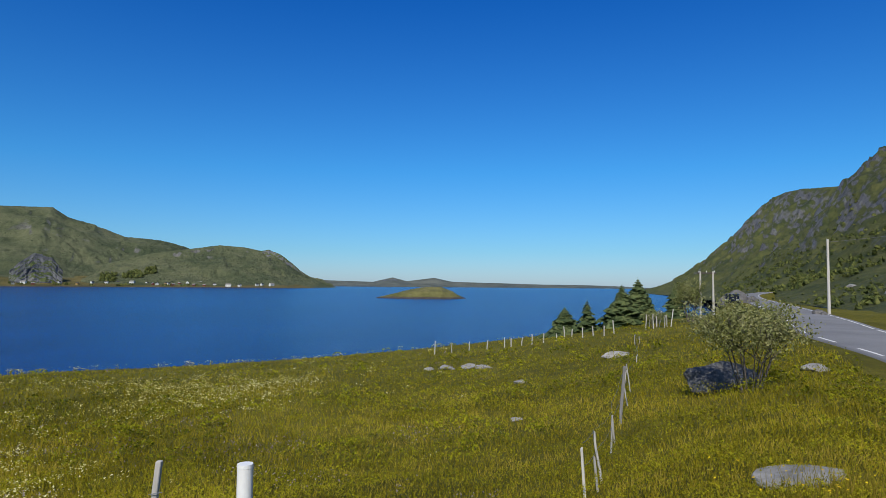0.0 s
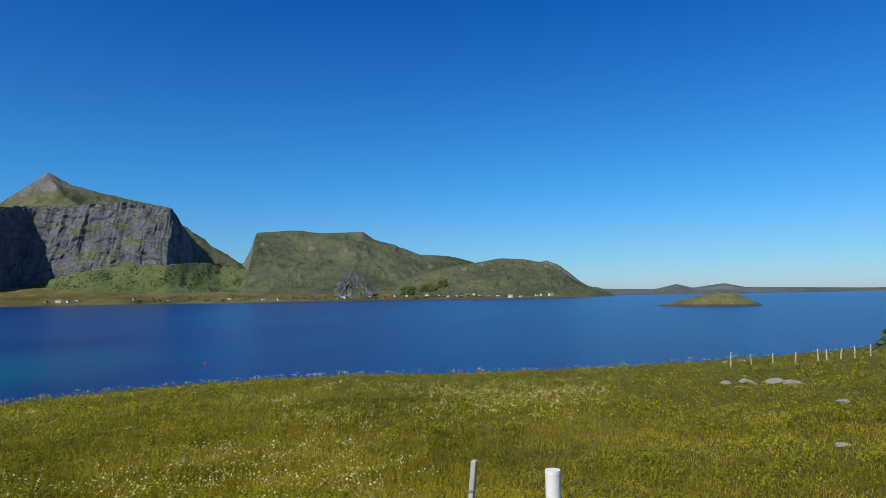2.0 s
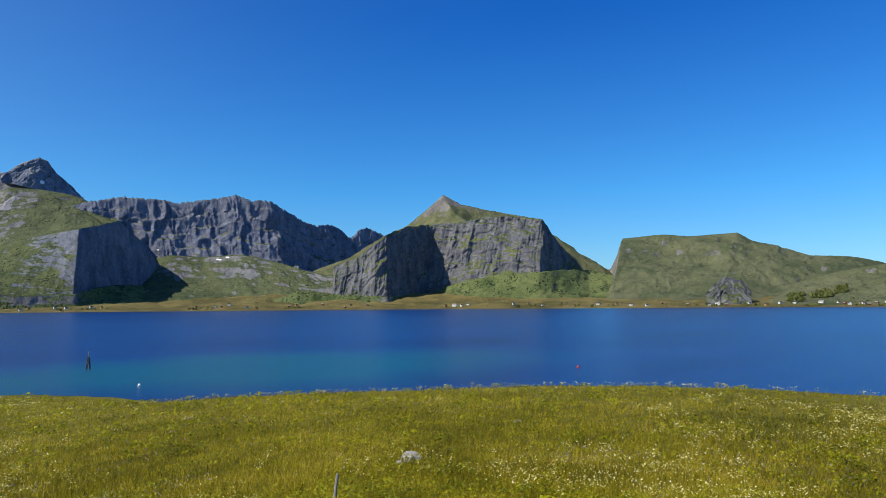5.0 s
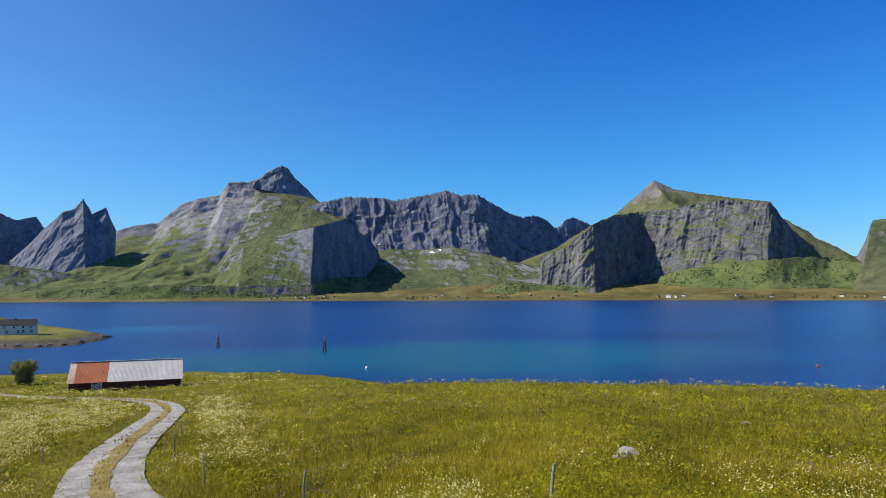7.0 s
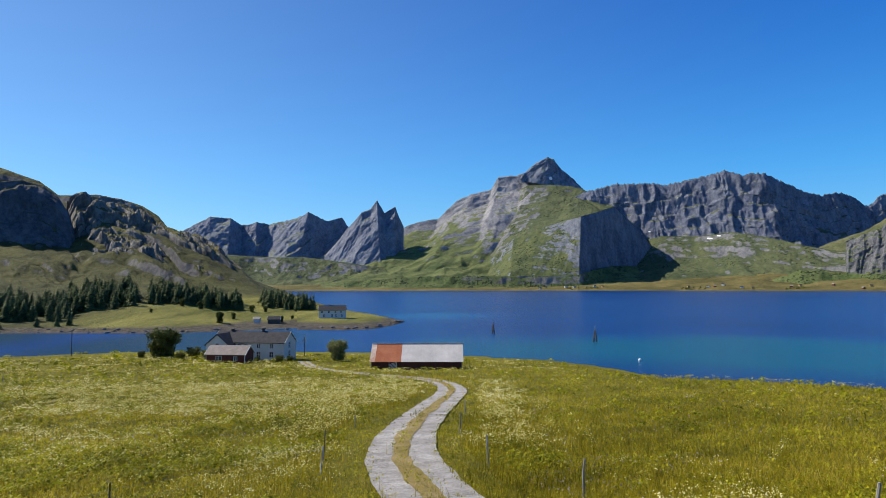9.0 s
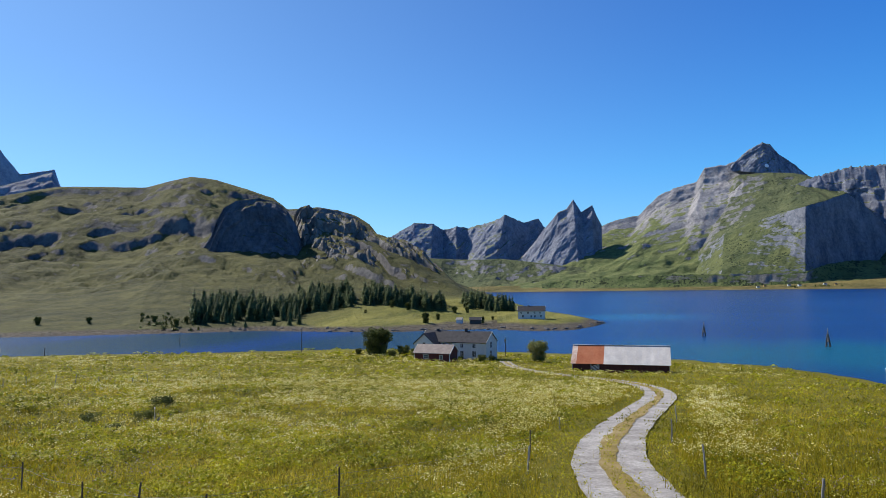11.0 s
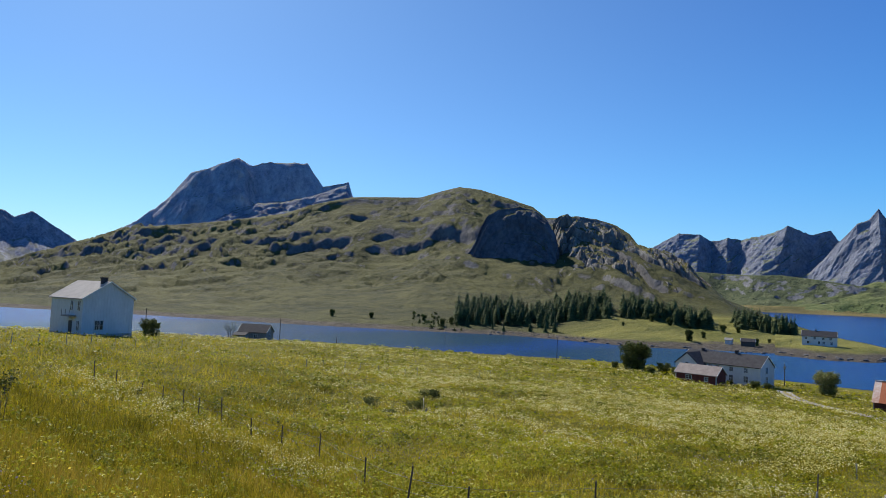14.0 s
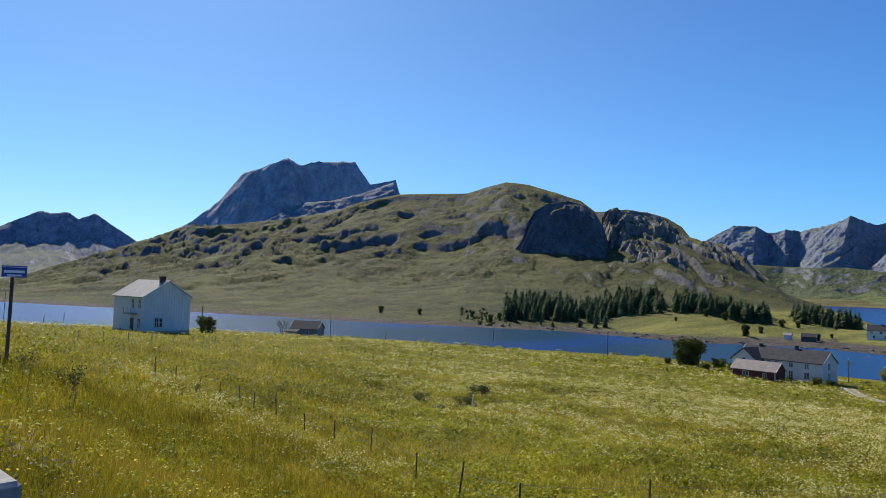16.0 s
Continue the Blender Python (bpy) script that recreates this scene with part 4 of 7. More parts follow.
def near_line(x, y, line):
    """Distance from a line of places."""
    best = np.full(np.shape(x), 1e9)
    for (x0, y0), (x1, y1) in zip(line[:-1], line[1:]):
        dx, dy = x1 - x0, y1 - y0
        t = np.clip(((x - x0) * dx + (y - y0) * dy) / (dx * dx + dy * dy), 0, 1)
        best = np.minimum(best, np.hypot(x - x0 - t * dx, y - y0 - t * dy))
    return best


ROAD_LINE, TRACK_LINE = curve(ROAD, 6.0), curve(TRACK, 3.0)
ROAD_Z, ROAD_L, ROAD_R = EYE - 2.5, -2.6, 2.4


def ground(x, y):
    """Height of the near ground."""
    x, y = np.asarray(x, float), np.asarray(y, float)
    d = np.hypot(x, y)
    a = (np.degrees(np.arctan2(-x, y)) + 110) % 360 - 110
    di = np.interp(d, _dd, np.arange(len(_dd)))
    ai = a + 180
    i, j = np.clip(di.astype(int), 0, len(_dd) - 2), np.clip(ai.astype(int), 0, len(_az) - 2)
    fi, fj = di - i, ai - j
    drop = (_fine[i, j] * (1 - fj) + _fine[i, j + 1] * fj) * (1 - fi) + (_fine[i + 1, j] * (1 - fj) + _fine[i + 1, j + 1] * fj) * fi
    lump = 0.35 * (fbm(x / 7, y / 7, 4, 3) - 0.5) * np.clip((d - 3) / 10, 0, 1) + 0.10 * (fbm(x / 1.3, y / 1.3, 3, 5) - 0.5)
    z = EYE - drop + lump
    r = near_line(x, y, ROAD_LINE)
    k = 1 - rise(r, 3.4, 9.0)
    z = z * (1 - k) + (ROAD_Z - 0.06) * k
    q = 1 - rise(near_line(x, y, TRACK_LINE), 1.6, 4.5)
    return z - q * lump * 0.8


def on_ground(az, d):
    x, y, _ = polar(az, d)
    return (x, y, float(ground(x, y)))


def ground_z(x, y):
    return float(ground(x, y))


meadow_mat, nt, b = mat("meadow_turf", (0.09, 0.11, 0.02), 0.95, 0, 0.1)
pos = nt.nodes.new("ShaderNodeNewGeometry").outputs["Position"]
g1, g2, g3 = noise_node(nt, pos, 0.07, 4, 0.6), noise_node(nt, pos, 0.9, 6, 0.7), noise_node(nt, pos, 9.0, 6, 0.7)
f = maths(nt, "ADD", maths(nt, "MULTIPLY", g1, 0.4), maths(nt, "ADD", maths(nt, "MULTIPLY", g2, 0.35), maths(nt, "MULTIPLY", g3, 0.25)))
col = ramp(nt, f, [(0.32, (0.05, 0.048, 0.009)), (0.5, (0.13, 0.12, 0.016)), (0.68, (0.24, 0.205, 0.04))])
nt.links.new(col, b.inputs["Base Color"])
bump(nt, b, maths(nt, "ADD", g2, g3), 1.0, 0.15)
d = np.r_[np.linspace(0, 1.5, 4), 1.5 * (420 / 1.5) ** np.linspace(0.01, 1, 190)]
a = np.radians(np.linspace(0, 360, 577))
DD, AA = np.meshgrid(d, a, indexing="ij")
X, Y = -DD * np.sin(AA), DD * np.cos(AA)
meadow = tagged(new("ground", grid_mesh("ground", X, Y, ground(X, Y), meadow_mat, True)), "sloping meadow of grass and flowers above the fjord", "meadow", kind="structure")
# ---- road and track ----
def ribbon(name, line, offsets, lift, material, z_at, step_noise=0.0):
    """A strip along a line of places, between offsets to its side."""
    p = np.asarray(line)
    t = np.gradient(p, axis=0)
    t /= np.linalg.norm(t, axis=1)[:, None]
    n = np.stack([t[:, 1], -t[:, 0]], 1)
    o = np.asarray(offsets, float)[None, :] * np.ones((len(p), 1))
    if step_noise:
        s = np.arange(len(p))[:, None] * 0.13
        o = o + step_noise * (fbm(s + 31 * np.arange(o.shape[1])[None, :], 0 * o, 3, 8) - 0.5)
    X, Y = p[:, 0:1] + n[:, 0:1] * o, p[:, 1:2] + n[:, 1:2] * o
    return grid_mesh(name, X, Y, z_at(X, Y) + lift, material, True, True)


asphalt, nt, b = mat("asphalt", (0.06, 0.06, 0.062), 0.85, 0, 0.3)
co = coords(nt)
n1, n2 = noise_node(nt, co, 0.25, 5, 0.6), noise_node(nt, co, 30, 4, 0.7)
nt.links.new(ramp(nt, maths(nt, "ADD", maths(nt, "MULTIPLY", n1, 0.6), maths(nt, "MULTIPLY", n2, 0.4)), [(0.3, (0.13, 0.13, 0.135)), (0.7, (0.25, 0.25, 0.25))]), b.inputs["Base Color"])
bump(nt, b, n2, 0.6, 0.01)
road_line = curve(ROAD, 1.0)
flat = lambda X, Y: np.full(np.shape(X), ROAD_Z)


def cambered(X, Y):
    """Level road whose outer edges turn down into the verge."""
    z = np.full(np.shape(X), ROAD_Z)
    z[:, 0], z[:, -1] = ROAD_Z - 0.3, ROAD_Z - 0.3
    return z


road = tagged(new("road", ribbon("road", road_line, (ROAD_L - 0.06, ROAD_L, ROAD_L + 0.3, -1.2, 0, 1.0, ROAD_R - 0.3, ROAD_R, ROAD_R + 0.06), 0.0, asphalt, cambered)), "narrow grey asphalt road with white edge lines", "road", kind="structure")
line_paint = varied("line_paint", (0.55, 0.55, 0.53), (0.80, 0.80, 0.78), 3.0, 0.7)
for side in (ROAD_L + 0.38, ROAD_R - 0.38):
    n = len(road_line)
    for i in range(0, n - 4, 6):
        seg = road_line[i:i + (4 if side < 0 else 6)]
        m = new("edge_line", ribbon("edge_line", seg, (side - 0.07, side + 0.07), 0.005, line_paint, flat))
        m.parent = road

gravel, nt, b = mat("gravel", (0.3, 0.29, 0.27), 0.95, 0, 0.2)
co = coords(nt)
n1, n2 = noise_node(nt, co, 0.8, 5, 0.65), noise_node(nt, co, 7, 6, 0.8)
nt.links.new(ramp(nt, maths(nt, "ADD", maths(nt, "MULTIPLY", n1, 0.45), maths(nt, "MULTIPLY", n2, 0.55)), [(0.36, (0.13, 0.12, 0.11)), (0.5, (0.27, 0.257, 0.245)), (0.64, (0.44, 0.425, 0.41))]), b.inputs["Base Color"])
bump(nt, b, n2, 0.9, 0.04)
dry_turf, nt, b = mat("dry_turf", (0.2, 0.17, 0.06), 0.95, 0, 0.1)
co = coords(nt)
n1, n2 = noise_node(nt, co, 0.7, 5, 0.65), noise_node(nt, co, 14, 6, 0.75)
nt.links.new(ramp(nt, maths(nt, "ADD", maths(nt, "MULTIPLY", n1, 0.5), maths(nt, "MULTIPLY", n2, 0.5)), [(0.35, (0.12, 0.10, 0.02)), (0.5, (0.24, 0.18, 0.07)), (0.65, (0.34, 0.28, 0.17))]), b.inputs["Base Color"])
bump(nt, b, n2, 0.9, 0.05)
track_line = curve(TRACK, 0.3)
track = tagged(new("track", ribbon("track", track_line, (-1.38, -1.2, -0.7, -0.2, 0.2, 0.7, 1.2, 1.38), 0.08, gravel, ground, 0.24)), "winding gravel farm track with a grassy middle", "track", kind="structure")
strip = new("grass_strip", ribbon("grass_strip", track_line, (-0.34, -0.12, 0.12, 0.34), 0.105, dry_turf, ground, 0.5))
strip.parent = track

# ---- grass, leaves and flowers, too many to count ----
_rs = np.random.RandomState(11)


def island_material(name, stops, rough=0.6, trans=0.25):
    """Leaves of many tints: one for each blade, broad drifts over the meadow, and light through them."""
    m, nt, b = mat(name, stops[0][1], rough, 0, 0.10)
    geo = nt.nodes.new("ShaderNodeNewGeometry")
    drift = noise_node(nt, geo.outputs["Position"], 0.11, 4, 0.6)
    tufts = noise_node(nt, geo.outputs["Position"], 0.75, 3, 0.6)
    k = maths(nt, "ADD", maths(nt, "MULTIPLY", geo.outputs["Random Per Island"], 0.6), maths(nt, "SUBTRACT", maths(nt, "ADD", maths(nt, "MULTIPLY", drift, 1.9), maths(nt, "MULTIPLY", tufts, 1.6)), 1.52))
    col = ramp(nt, k, stops)
    nt.links.new(col, b.inputs["Base Color"])
    if trans:
        t = nt.nodes.new("ShaderNodeBsdfTranslucent")
        nt.links.new(col, t.inputs[0])
        mx = nt.nodes.new("ShaderNodeMixShader")
        mx.inputs[0].default_value = trans
        nt.links.new(b.outputs[0], mx.inputs[1])
        nt.links.new(t.outputs[0], mx.inputs[2])
        nt.links.new(mx.outputs[0], nt.nodes["Material Output"].inputs[0])
    return m


def scatter(n, d0, d1, a0=-42.0, a1=186.0, power=1.0):
    """Places in the meadow, thinning out with distance."""
    t = _rs.rand(n)
    d = d0 * (d1 / d0) ** t if power == 1.0 else (d0 ** power + t * (d1 ** power - d0 ** power)) ** (1 / power)
    a = np.radians(a0 + (a1 - a0) * _rs.rand(n))
    x, y = -d * np.sin(a), d * np.cos(a)
    return x, y, d


_ea = np.arange(-60.0, 200.0, 1.0)
_ed = np.r_[np.arange(4, 60, 0.25), np.arange(60, 230, 1.0)]
_eg = np.stack([np.maximum.accumulate(np.degrees(np.arctan2(ground(-_ed * math.sin(radians(a)), _ed * math.cos(radians(a))) + 0.1 - EYE, _ed))) + 1e-5 * _ed for a in _ea])


def spread(n, a0=-42.0, a1=186.0, e0=-21.0, e1=-3.0):
    """Places in the meadow, as thick to the eye near by as far off, up to the brow."""
    az, el = a0 + (a1 - a0) * _rs.rand(n), e0 + (e1 - e0) * _rs.rand(n)
    d = np.zeros(n)
    row = np.clip(np.round(az - _ea[0]).astype(int), 0, len(_ea) - 1)
    for k in np.unique(row):
        m = row == k
        d[m] = np.where(el[m] < _eg[k, -1], np.interp(el[m], _eg[k], _ed), -1)
    ok = d > 4.2
    a, d = np.radians(az[ok]), d[ok] * (1 + 0.01 * _rs.randn(ok.sum()))
    return -d * np.sin(a), d * np.cos(a), d


BARE = ((172.6, 11.5, 0.75), (173.6, 14.0, 0.8), (171.6, 8.2, 0.35))


def clear(x, y, d, z):
    """Keeps road, track, shore and the spot underfoot free."""
    bare = np.full(np.shape(x), False)
    for a, q, r in BARE + ((174.0, 5.0, 1.0),):
        cx, cy, _z = polar(a, q)
        bare |= np.hypot((x - cx) / 1.4, y - cy) < r * (0.3 + 0.6 * _rs.rand(len(x)))
    return ~bare & (near_line(x, y, ROAD_LINE) > 3.7) & (np.abs(near_line(x, y, TRACK_LINE) - 0.78) > 0.5 - 0.34 * _rs.rand(len(x)) ** 2) & (z > 0.6)


def blades(name, x, y, z, height, width, lean, material):
    """One three-sided leaf of grass at each place."""
    n = len(x)
    a, l = _rs.rand(n) * 2 * np.pi, _rs.rand(n) * 2 * np.pi
    h = height * (0.6 + 0.8 * _rs.rand(n))
    wx, wy = np.cos(a) * width / 2, np.sin(a) * width / 2
    lx, ly = np.cos(l) * h * lean * _rs.rand(n), np.sin(l) * h * lean * _rs.rand(n)
    base = np.stack([np.stack([x - wx, y - wy, z - 0.03], 1), np.stack([x + wx, y + wy, z - 0.03], 1), np.stack([x + lx, y + ly, z + h], 1)], 1)
    return mesh_from(name, base.reshape(-1, 3), np.arange(3 * n).reshape(-1, 3), material)


def leaves(name, x, y, z, size, tilt, material, sides=4):
    """One small flat leaf or flower head at each place."""
    n = len(x)
    ang = np.linspace(0, 2 * np.pi, sides, endpoint=False)[None, :] + _rs.rand(n, 1) * 6.28
    r = (size * (0.6 + 0.8 * _rs.rand(n)))[:, None] * (0.7 + 0.6 * _rs.rand(n, sides))
    px, py = r * np.cos(ang), r * np.sin(ang)
    tx, ty = tilt * (2 * _rs.rand(n, 1) - 1), tilt * (2 * _rs.rand(n, 1) - 1)
    v = np.stack([x[:, None] + px, y[:, None] + py, z[:, None] + px * tx + py * ty], -1)
    return mesh_from(name, v.reshape(-1, 3), np.arange(sides * n).reshape(-1, sides), material)


grass_mat = island_material("grass_blade", [(0.05, (0.17, 0.142, 0.010)), (0.4, (0.305, 0.255, 0.014)), (0.65, (0.42, 0.335, 0.022)), (0.95, (0.56, 0.43, 0.07))], 0.6, 0.45)
leaf_mat = island_material("meadow_leaf", [(0.05, (0.10, 0.10, 0.008)), (0.45, (0.24, 0.235, 0.010)), (0.95, (0.43, 0.39, 0.018))], 0.6, 0.4)
bank_mat = island_material("bank_grass_blade", [(0.05, (0.06, 0.06, 0.007)), (0.4, (0.17, 0.15, 0.012)), (0.65, (0.27, 0.225, 0.02)), (0.95, (0.33, 0.24, 0.04))], 0.6, 0.4)
umbel_mat = island_material("umbel_flower", [(0.2, (0.44, 0.40, 0.10)), (0.5, (0.60, 0.55, 0.20)), (0.9, (0.74, 0.69, 0.36))], 0.8, 0.25)
mound_mat = island_material("broad_leaf", [(0.05, (0.085, 0.095, 0.005)), (0.4, (0.20, 0.215, 0.008)), (0.9, (0.40, 0.385, 0.016))], 0.5, 0.4)
withered_mat = island_material("withered_seed_head", [(0.2, (0.13, 0.10, 0.075)), (0.5, (0.24, 0.19, 0.16)), (0.9, (0.36, 0.31, 0.27))], 0.8, 0.15)
yellow_mat = island_material("yellow_flower", [(0.2, (0.55, 0.36, 0.01)), (0.9, (0.75, 0.55, 0.02))], 0.7, 0.2)

x, y, d = spread(560000)
underfoot, behind = scatter(16000, 0.7, 4.0, -180, 180), scatter(30000, 4.0, 60.0, 186, 318)
x, y, d = (np.concatenate(q) for q in zip((x, y, d), underfoot, behind))
z = ground(x, y)
ok = clear(x, y, d, z)
x, y, z, d = x[ok], y[ok], z[ok], d[ok]
tall = fbm(x / 9, y / 9, 3, 23)
az = (np.degrees(np.arctan2(-x, y)) + 110) % 360 - 110
mown = (0.5 + 0.5 * rise(az, 5, 70)) * (1 - 0.35 * rise(az, 98, 106) * (1 - rise(az, 140, 152)))
ok = _rs.rand(len(x)) < mown
x, y, z, d, tall, mown = (q[ok] for q in (x, y, z, d, tall, mown))
h = (0.12 + 0.30 * tall) * mown * np.clip(d / 10, 0.6, 1.0) * np.where((near_line(x, y, TRACK_LINE) < 2.6) & (d < 62), 0.4, 1.0) * np.where((near_line(x, y, TRACK_LINE) < 5) & (d > 72), 2.0, 1.0)
tagged(new("grass", blades("grass", x, y, z, h, 0.005 + 0.0009 * d, 1.1, grass_mat)), "long green and straw-coloured meadow grass", "grass", kind="stuff")

# taller, thinner blades on the bank below the viewpoint
x, y, d = scatter(230000, 4.0, 26.0, -40, 186)
z = ground(x, y)
az = (np.degrees(np.arctan2(-x, y)) + 110) % 360 - 110
bank = np.clip(rise(az, 128, 152) + 0.35 * rise(fbm(x / 5, y / 5, 3, 61), 0.5, 0.62) * rise(az, 40, 90) + (1 - rise(az, -34, -24)) * (1 - rise(d, 7.5, 10)), 0.02, 1)
ok = clear(x, y, d, z) & (_rs.rand(len(x)) < bank)
x, y, z, d = x[ok], y[ok], z[ok], d[ok]
h = 0.22 + 0.36 * fbm(x / 2.2, y / 2.2, 3, 67)
tagged(new("bank_grass", blades("bank_grass", x, y, z, h, 0.005 + 0.0009 * d, 0.55, bank_mat)), "tall thin olive and straw grass on the bank", "grass", kind="stuff")

x, y, d = spread(560000)
z = ground(x, y)
lush = fbm(x / 6, y / 6, 4, 29)
az = (np.degrees(np.arctan2(-x, y)) + 110) % 360 - 110
thin = 1 - 0.45 * rise(az, 140, 160) * (1 - rise(d, 20, 32))
ok = clear(x, y, d, z) & (_rs.rand(len(x)) < thin * (0.45 + 0.55 * rise(lush, 0.36, 0.55)))
x, y, z, d = x[ok], y[ok], z[ok], d[ok]
tagged(new("leafy_herbs", leaves("leafy_herbs", x, y, z + 0.02 + (0.08 + 0.42 * rise(fbm(x / 0.9, y / 0.9, 3, 33), 0.42, 0.66)) * np.sqrt(_rs.rand(len(x))) * np.clip(d / 12, 0.5, 1), (0.007 + 0.00112 * d) * (0.75 + 0.25 * rise(az[ok], 20, 60)), 0.9, leaf_mat, 3)), "low yellow-green leafy meadow herbs", "herbs", kind="stuff")

# mounds of broad-leaved herbs, thickest in the lower field
x, y, d = spread(34000, -42, 186, -20)
z = ground(x, y)
az = (np.degrees(np.arctan2(-x, y)) + 110) % 360 - 110
lush = 0.25 + 0.75 * rise(az, 96, 108) * (1 - rise(az, 146, 158)) - 0.10 * (1 - rise(az, 0, 40))
ok = clear(x, y, d, z) & ((d > 12) | (az > 90)) & (near_line(x, y, TRACK_LINE) > 3.0) & (_rs.rand(len(x)) < lush * rise(fbm(x / 5, y / 5, 3, 83), 0.38, 0.55))
k = 22
x, y, z, d = (np.repeat(q[ok], k) for q in (x, y, z, d))
wide, up = 0.10 + 0.004 * d, np.sqrt(_rs.rand(len(x)))
turn, r = 6.283 * _rs.rand(len(x)), wide * np.sqrt(1.02 - up * up) * 1.5
x, y = x + r * np.cos(turn), y + r * np.sin(turn)
tagged(new("leafy_mounds", leaves("leafy_mounds", x, y, z + 0.08 + (0.22 + 0.003 * d) * up, 0.014 + 0.0014 * d, 0.8, mound_mat, 3)), "mounds of bright green broad-leaved herbs", "herbs", kind="stuff")

# cow parsley in drifts: along the track and the lower fence, across the middle of the field, along the brow
x, y, d = scatter(120000, 10.0, 190.0, -2.0, 180.0)
z = ground(x, y)
az = np.degrees(np.arctan2(-x, y)) % 360
az = np.where(az > 200, az - 360, az)
patch = fbm(x / 7, y / 7, 4, 41)
FENCE = [polar(a, q)[:2] for a, q in ((164.6, 33), (158.2, 27), (152.8, 24), (147.3, 22), (143.5, 19), (138, 17), (128, 16))]
beside = near_line(x, y, TRACK_LINE)
band = 0.7 * np.exp(-((beside - 4.6) / 1.8) ** 2) * (d < 110)
band = band + 0.55 * np.exp(-(near_line(x, y, np.array(FENCE)) / 1.9) ** 2)
band = band + 1.0 * np.exp(-((d - 60 - 0.35 * (az - 115)) / 20) ** 2) * rise(az, 99, 104) * (1 - rise(az, 134, 152))
band = band + 0.10 * rise(d, 18, 30) * rise(az, 102, 110) * (1 - rise(az, 146, 156))
band = band + 0.36 * np.exp(-((d - 36) / 10) ** 2) * rise(az, 8, 16) * (1 - rise(az, 34, 42))
band = band + 0.34 * np.exp(-((d - 17) / 4.5) ** 2) * rise(az, 24, 34) * (1 - rise(az, 90, 95))
band = band + 0.30 * rise(d, 105, 150) * rise(az, 85, 95) + 0.05 * np.exp(-((d - 76) / 6) ** 2) * (1 - rise(az, 88, 95))
ok = clear(x, y, d, z) & (_rs.rand(len(x)) < rise(patch + 0.12 * band, 0.40, 0.56) * np.clip((d - 10) / 28, 0.3, 1) * np.clip(0.010 * np.clip(d / 40, 0.1, 1) + band, 0, 1))
x, y, z, d = x[ok], y[ok], z[ok], d[ok]
k = 11
tall = np.repeat(0.30 + 0.35 * _rs.rand(len(x)), k)
x, y, z, d = (np.repeat(q, k) for q in (x, y, z, d))
x, y = x + (0.10 + 0.0012 * d) * _rs.randn(len(x)), y + (0.10 + 0.0012 * d) * _rs.randn(len(x))
top = tall * (0.75 + 0.35 * _rs.rand(len(x)))
tagged(new("cow_parsley", leaves("cow_parsley", x, y, z + top, 0.012 + 0.00068 * d, 0.7, umbel_mat, 3)), "creamy white flower heads of cow parsley", "flowers", kind="stuff")
# withered purple-brown seed heads in patches beside the flowers
wx, wy, wd = spread(60000, -5, 180, -20)
wz = ground(wx, wy)
ok = clear(wx, wy, wd, wz) & (_rs.rand(len(wx)) < rise(fbm(wx / 3.5, wy / 3.5, 3, 47), 0.63, 0.70)) & (near_line(wx, wy, TRACK_LINE) > 2.8)
wx, wy, wz, wd = wx[ok], wy[ok], wz[ok], wd[ok]
tagged(new("withered_herbs", leaves("withered_herbs", wx, wy, wz + 0.2 + 0.25 * _rs.rand(len(wx)), 0.005 + 0.0008 * wd, 0.9, withered_mat)), "withered purple-brown seed heads among the grass", "herbs", kind="stuff")
q = slice(0, None, 2)
tagged(new("flower_stems", blades("flower_stems", x[q], y[q], z[q], top[q], 0.006 + 0.0004 * d[q], 0.0, grass_mat)), "thin green stems of meadow flowers", "stems", kind="stuff")

x, y, d = scatter(1000, 4.5, 14.0, 150.0, 190.0)
x2, y2, d2 = scatter(260, 5.5, 9.0, -40.0, -22.0)
x, y, d = np.r_[x, x2], np.r_[y, y2], np.r_[d, d2]
z = ground(x, y)
ok = clear(x, y, d, z) & (fbm(x / 1.2, y / 1.2, 3, 51) > 0.55)
x, y, z = x[ok], y[ok], z[ok]
tagged(new("hawkweed", leaves("hawkweed", x, y, z + 0.25 + 0.25 * _rs.rand(len(x)), 0.013 + 0 * x, 0.4, yellow_mat, 6)), "small yellow hawkweed flowers in the grass", "flowers", kind="stuff")


bare_soil = varied("bare_soil", (0.09, 0.078, 0.065), (0.21, 0.19, 0.165), 1.5, 0.95, bump_d=0.03)
for i, (a, dd, r) in enumerate(BARE):
    cx, cy, _z = polar(a, dd)
    ang, rad = np.meshgrid(np.linspace(0, 2 * np.pi, 41), np.linspace(0, 1, 9), indexing="ij")
    rr = rad * r * (0.6 + 0.8 * fbm(np.cos(ang) * 1.5 + 7 * i, np.sin(ang) * 1.5 + 3, 3, 71))
    X, Y = cx + rr * np.cos(ang) * 1.5, cy + rr * np.sin(ang)
    tagged(new("bare_patch", grid_mesh("bare_patch", X, Y, ground(X, Y) + 0.02 * (1 - rad) + 0.012, bare_soil, True)), "patch of bare grey soil in the roadside grass", "ground", kind="structure")
# ---- materials of the things ----
barn_paint = varied("barn_paint", (0.055, 0.016, 0.013), (0.115, 0.034, 0.026), 0.6, 0.85, stretch=(1, 6, 0.3))
red_paint = varied("red_paint", (0.09, 0.020, 0.016), (0.17, 0.042, 0.030), 0.6, 0.8, stretch=(1, 6, 0.3))
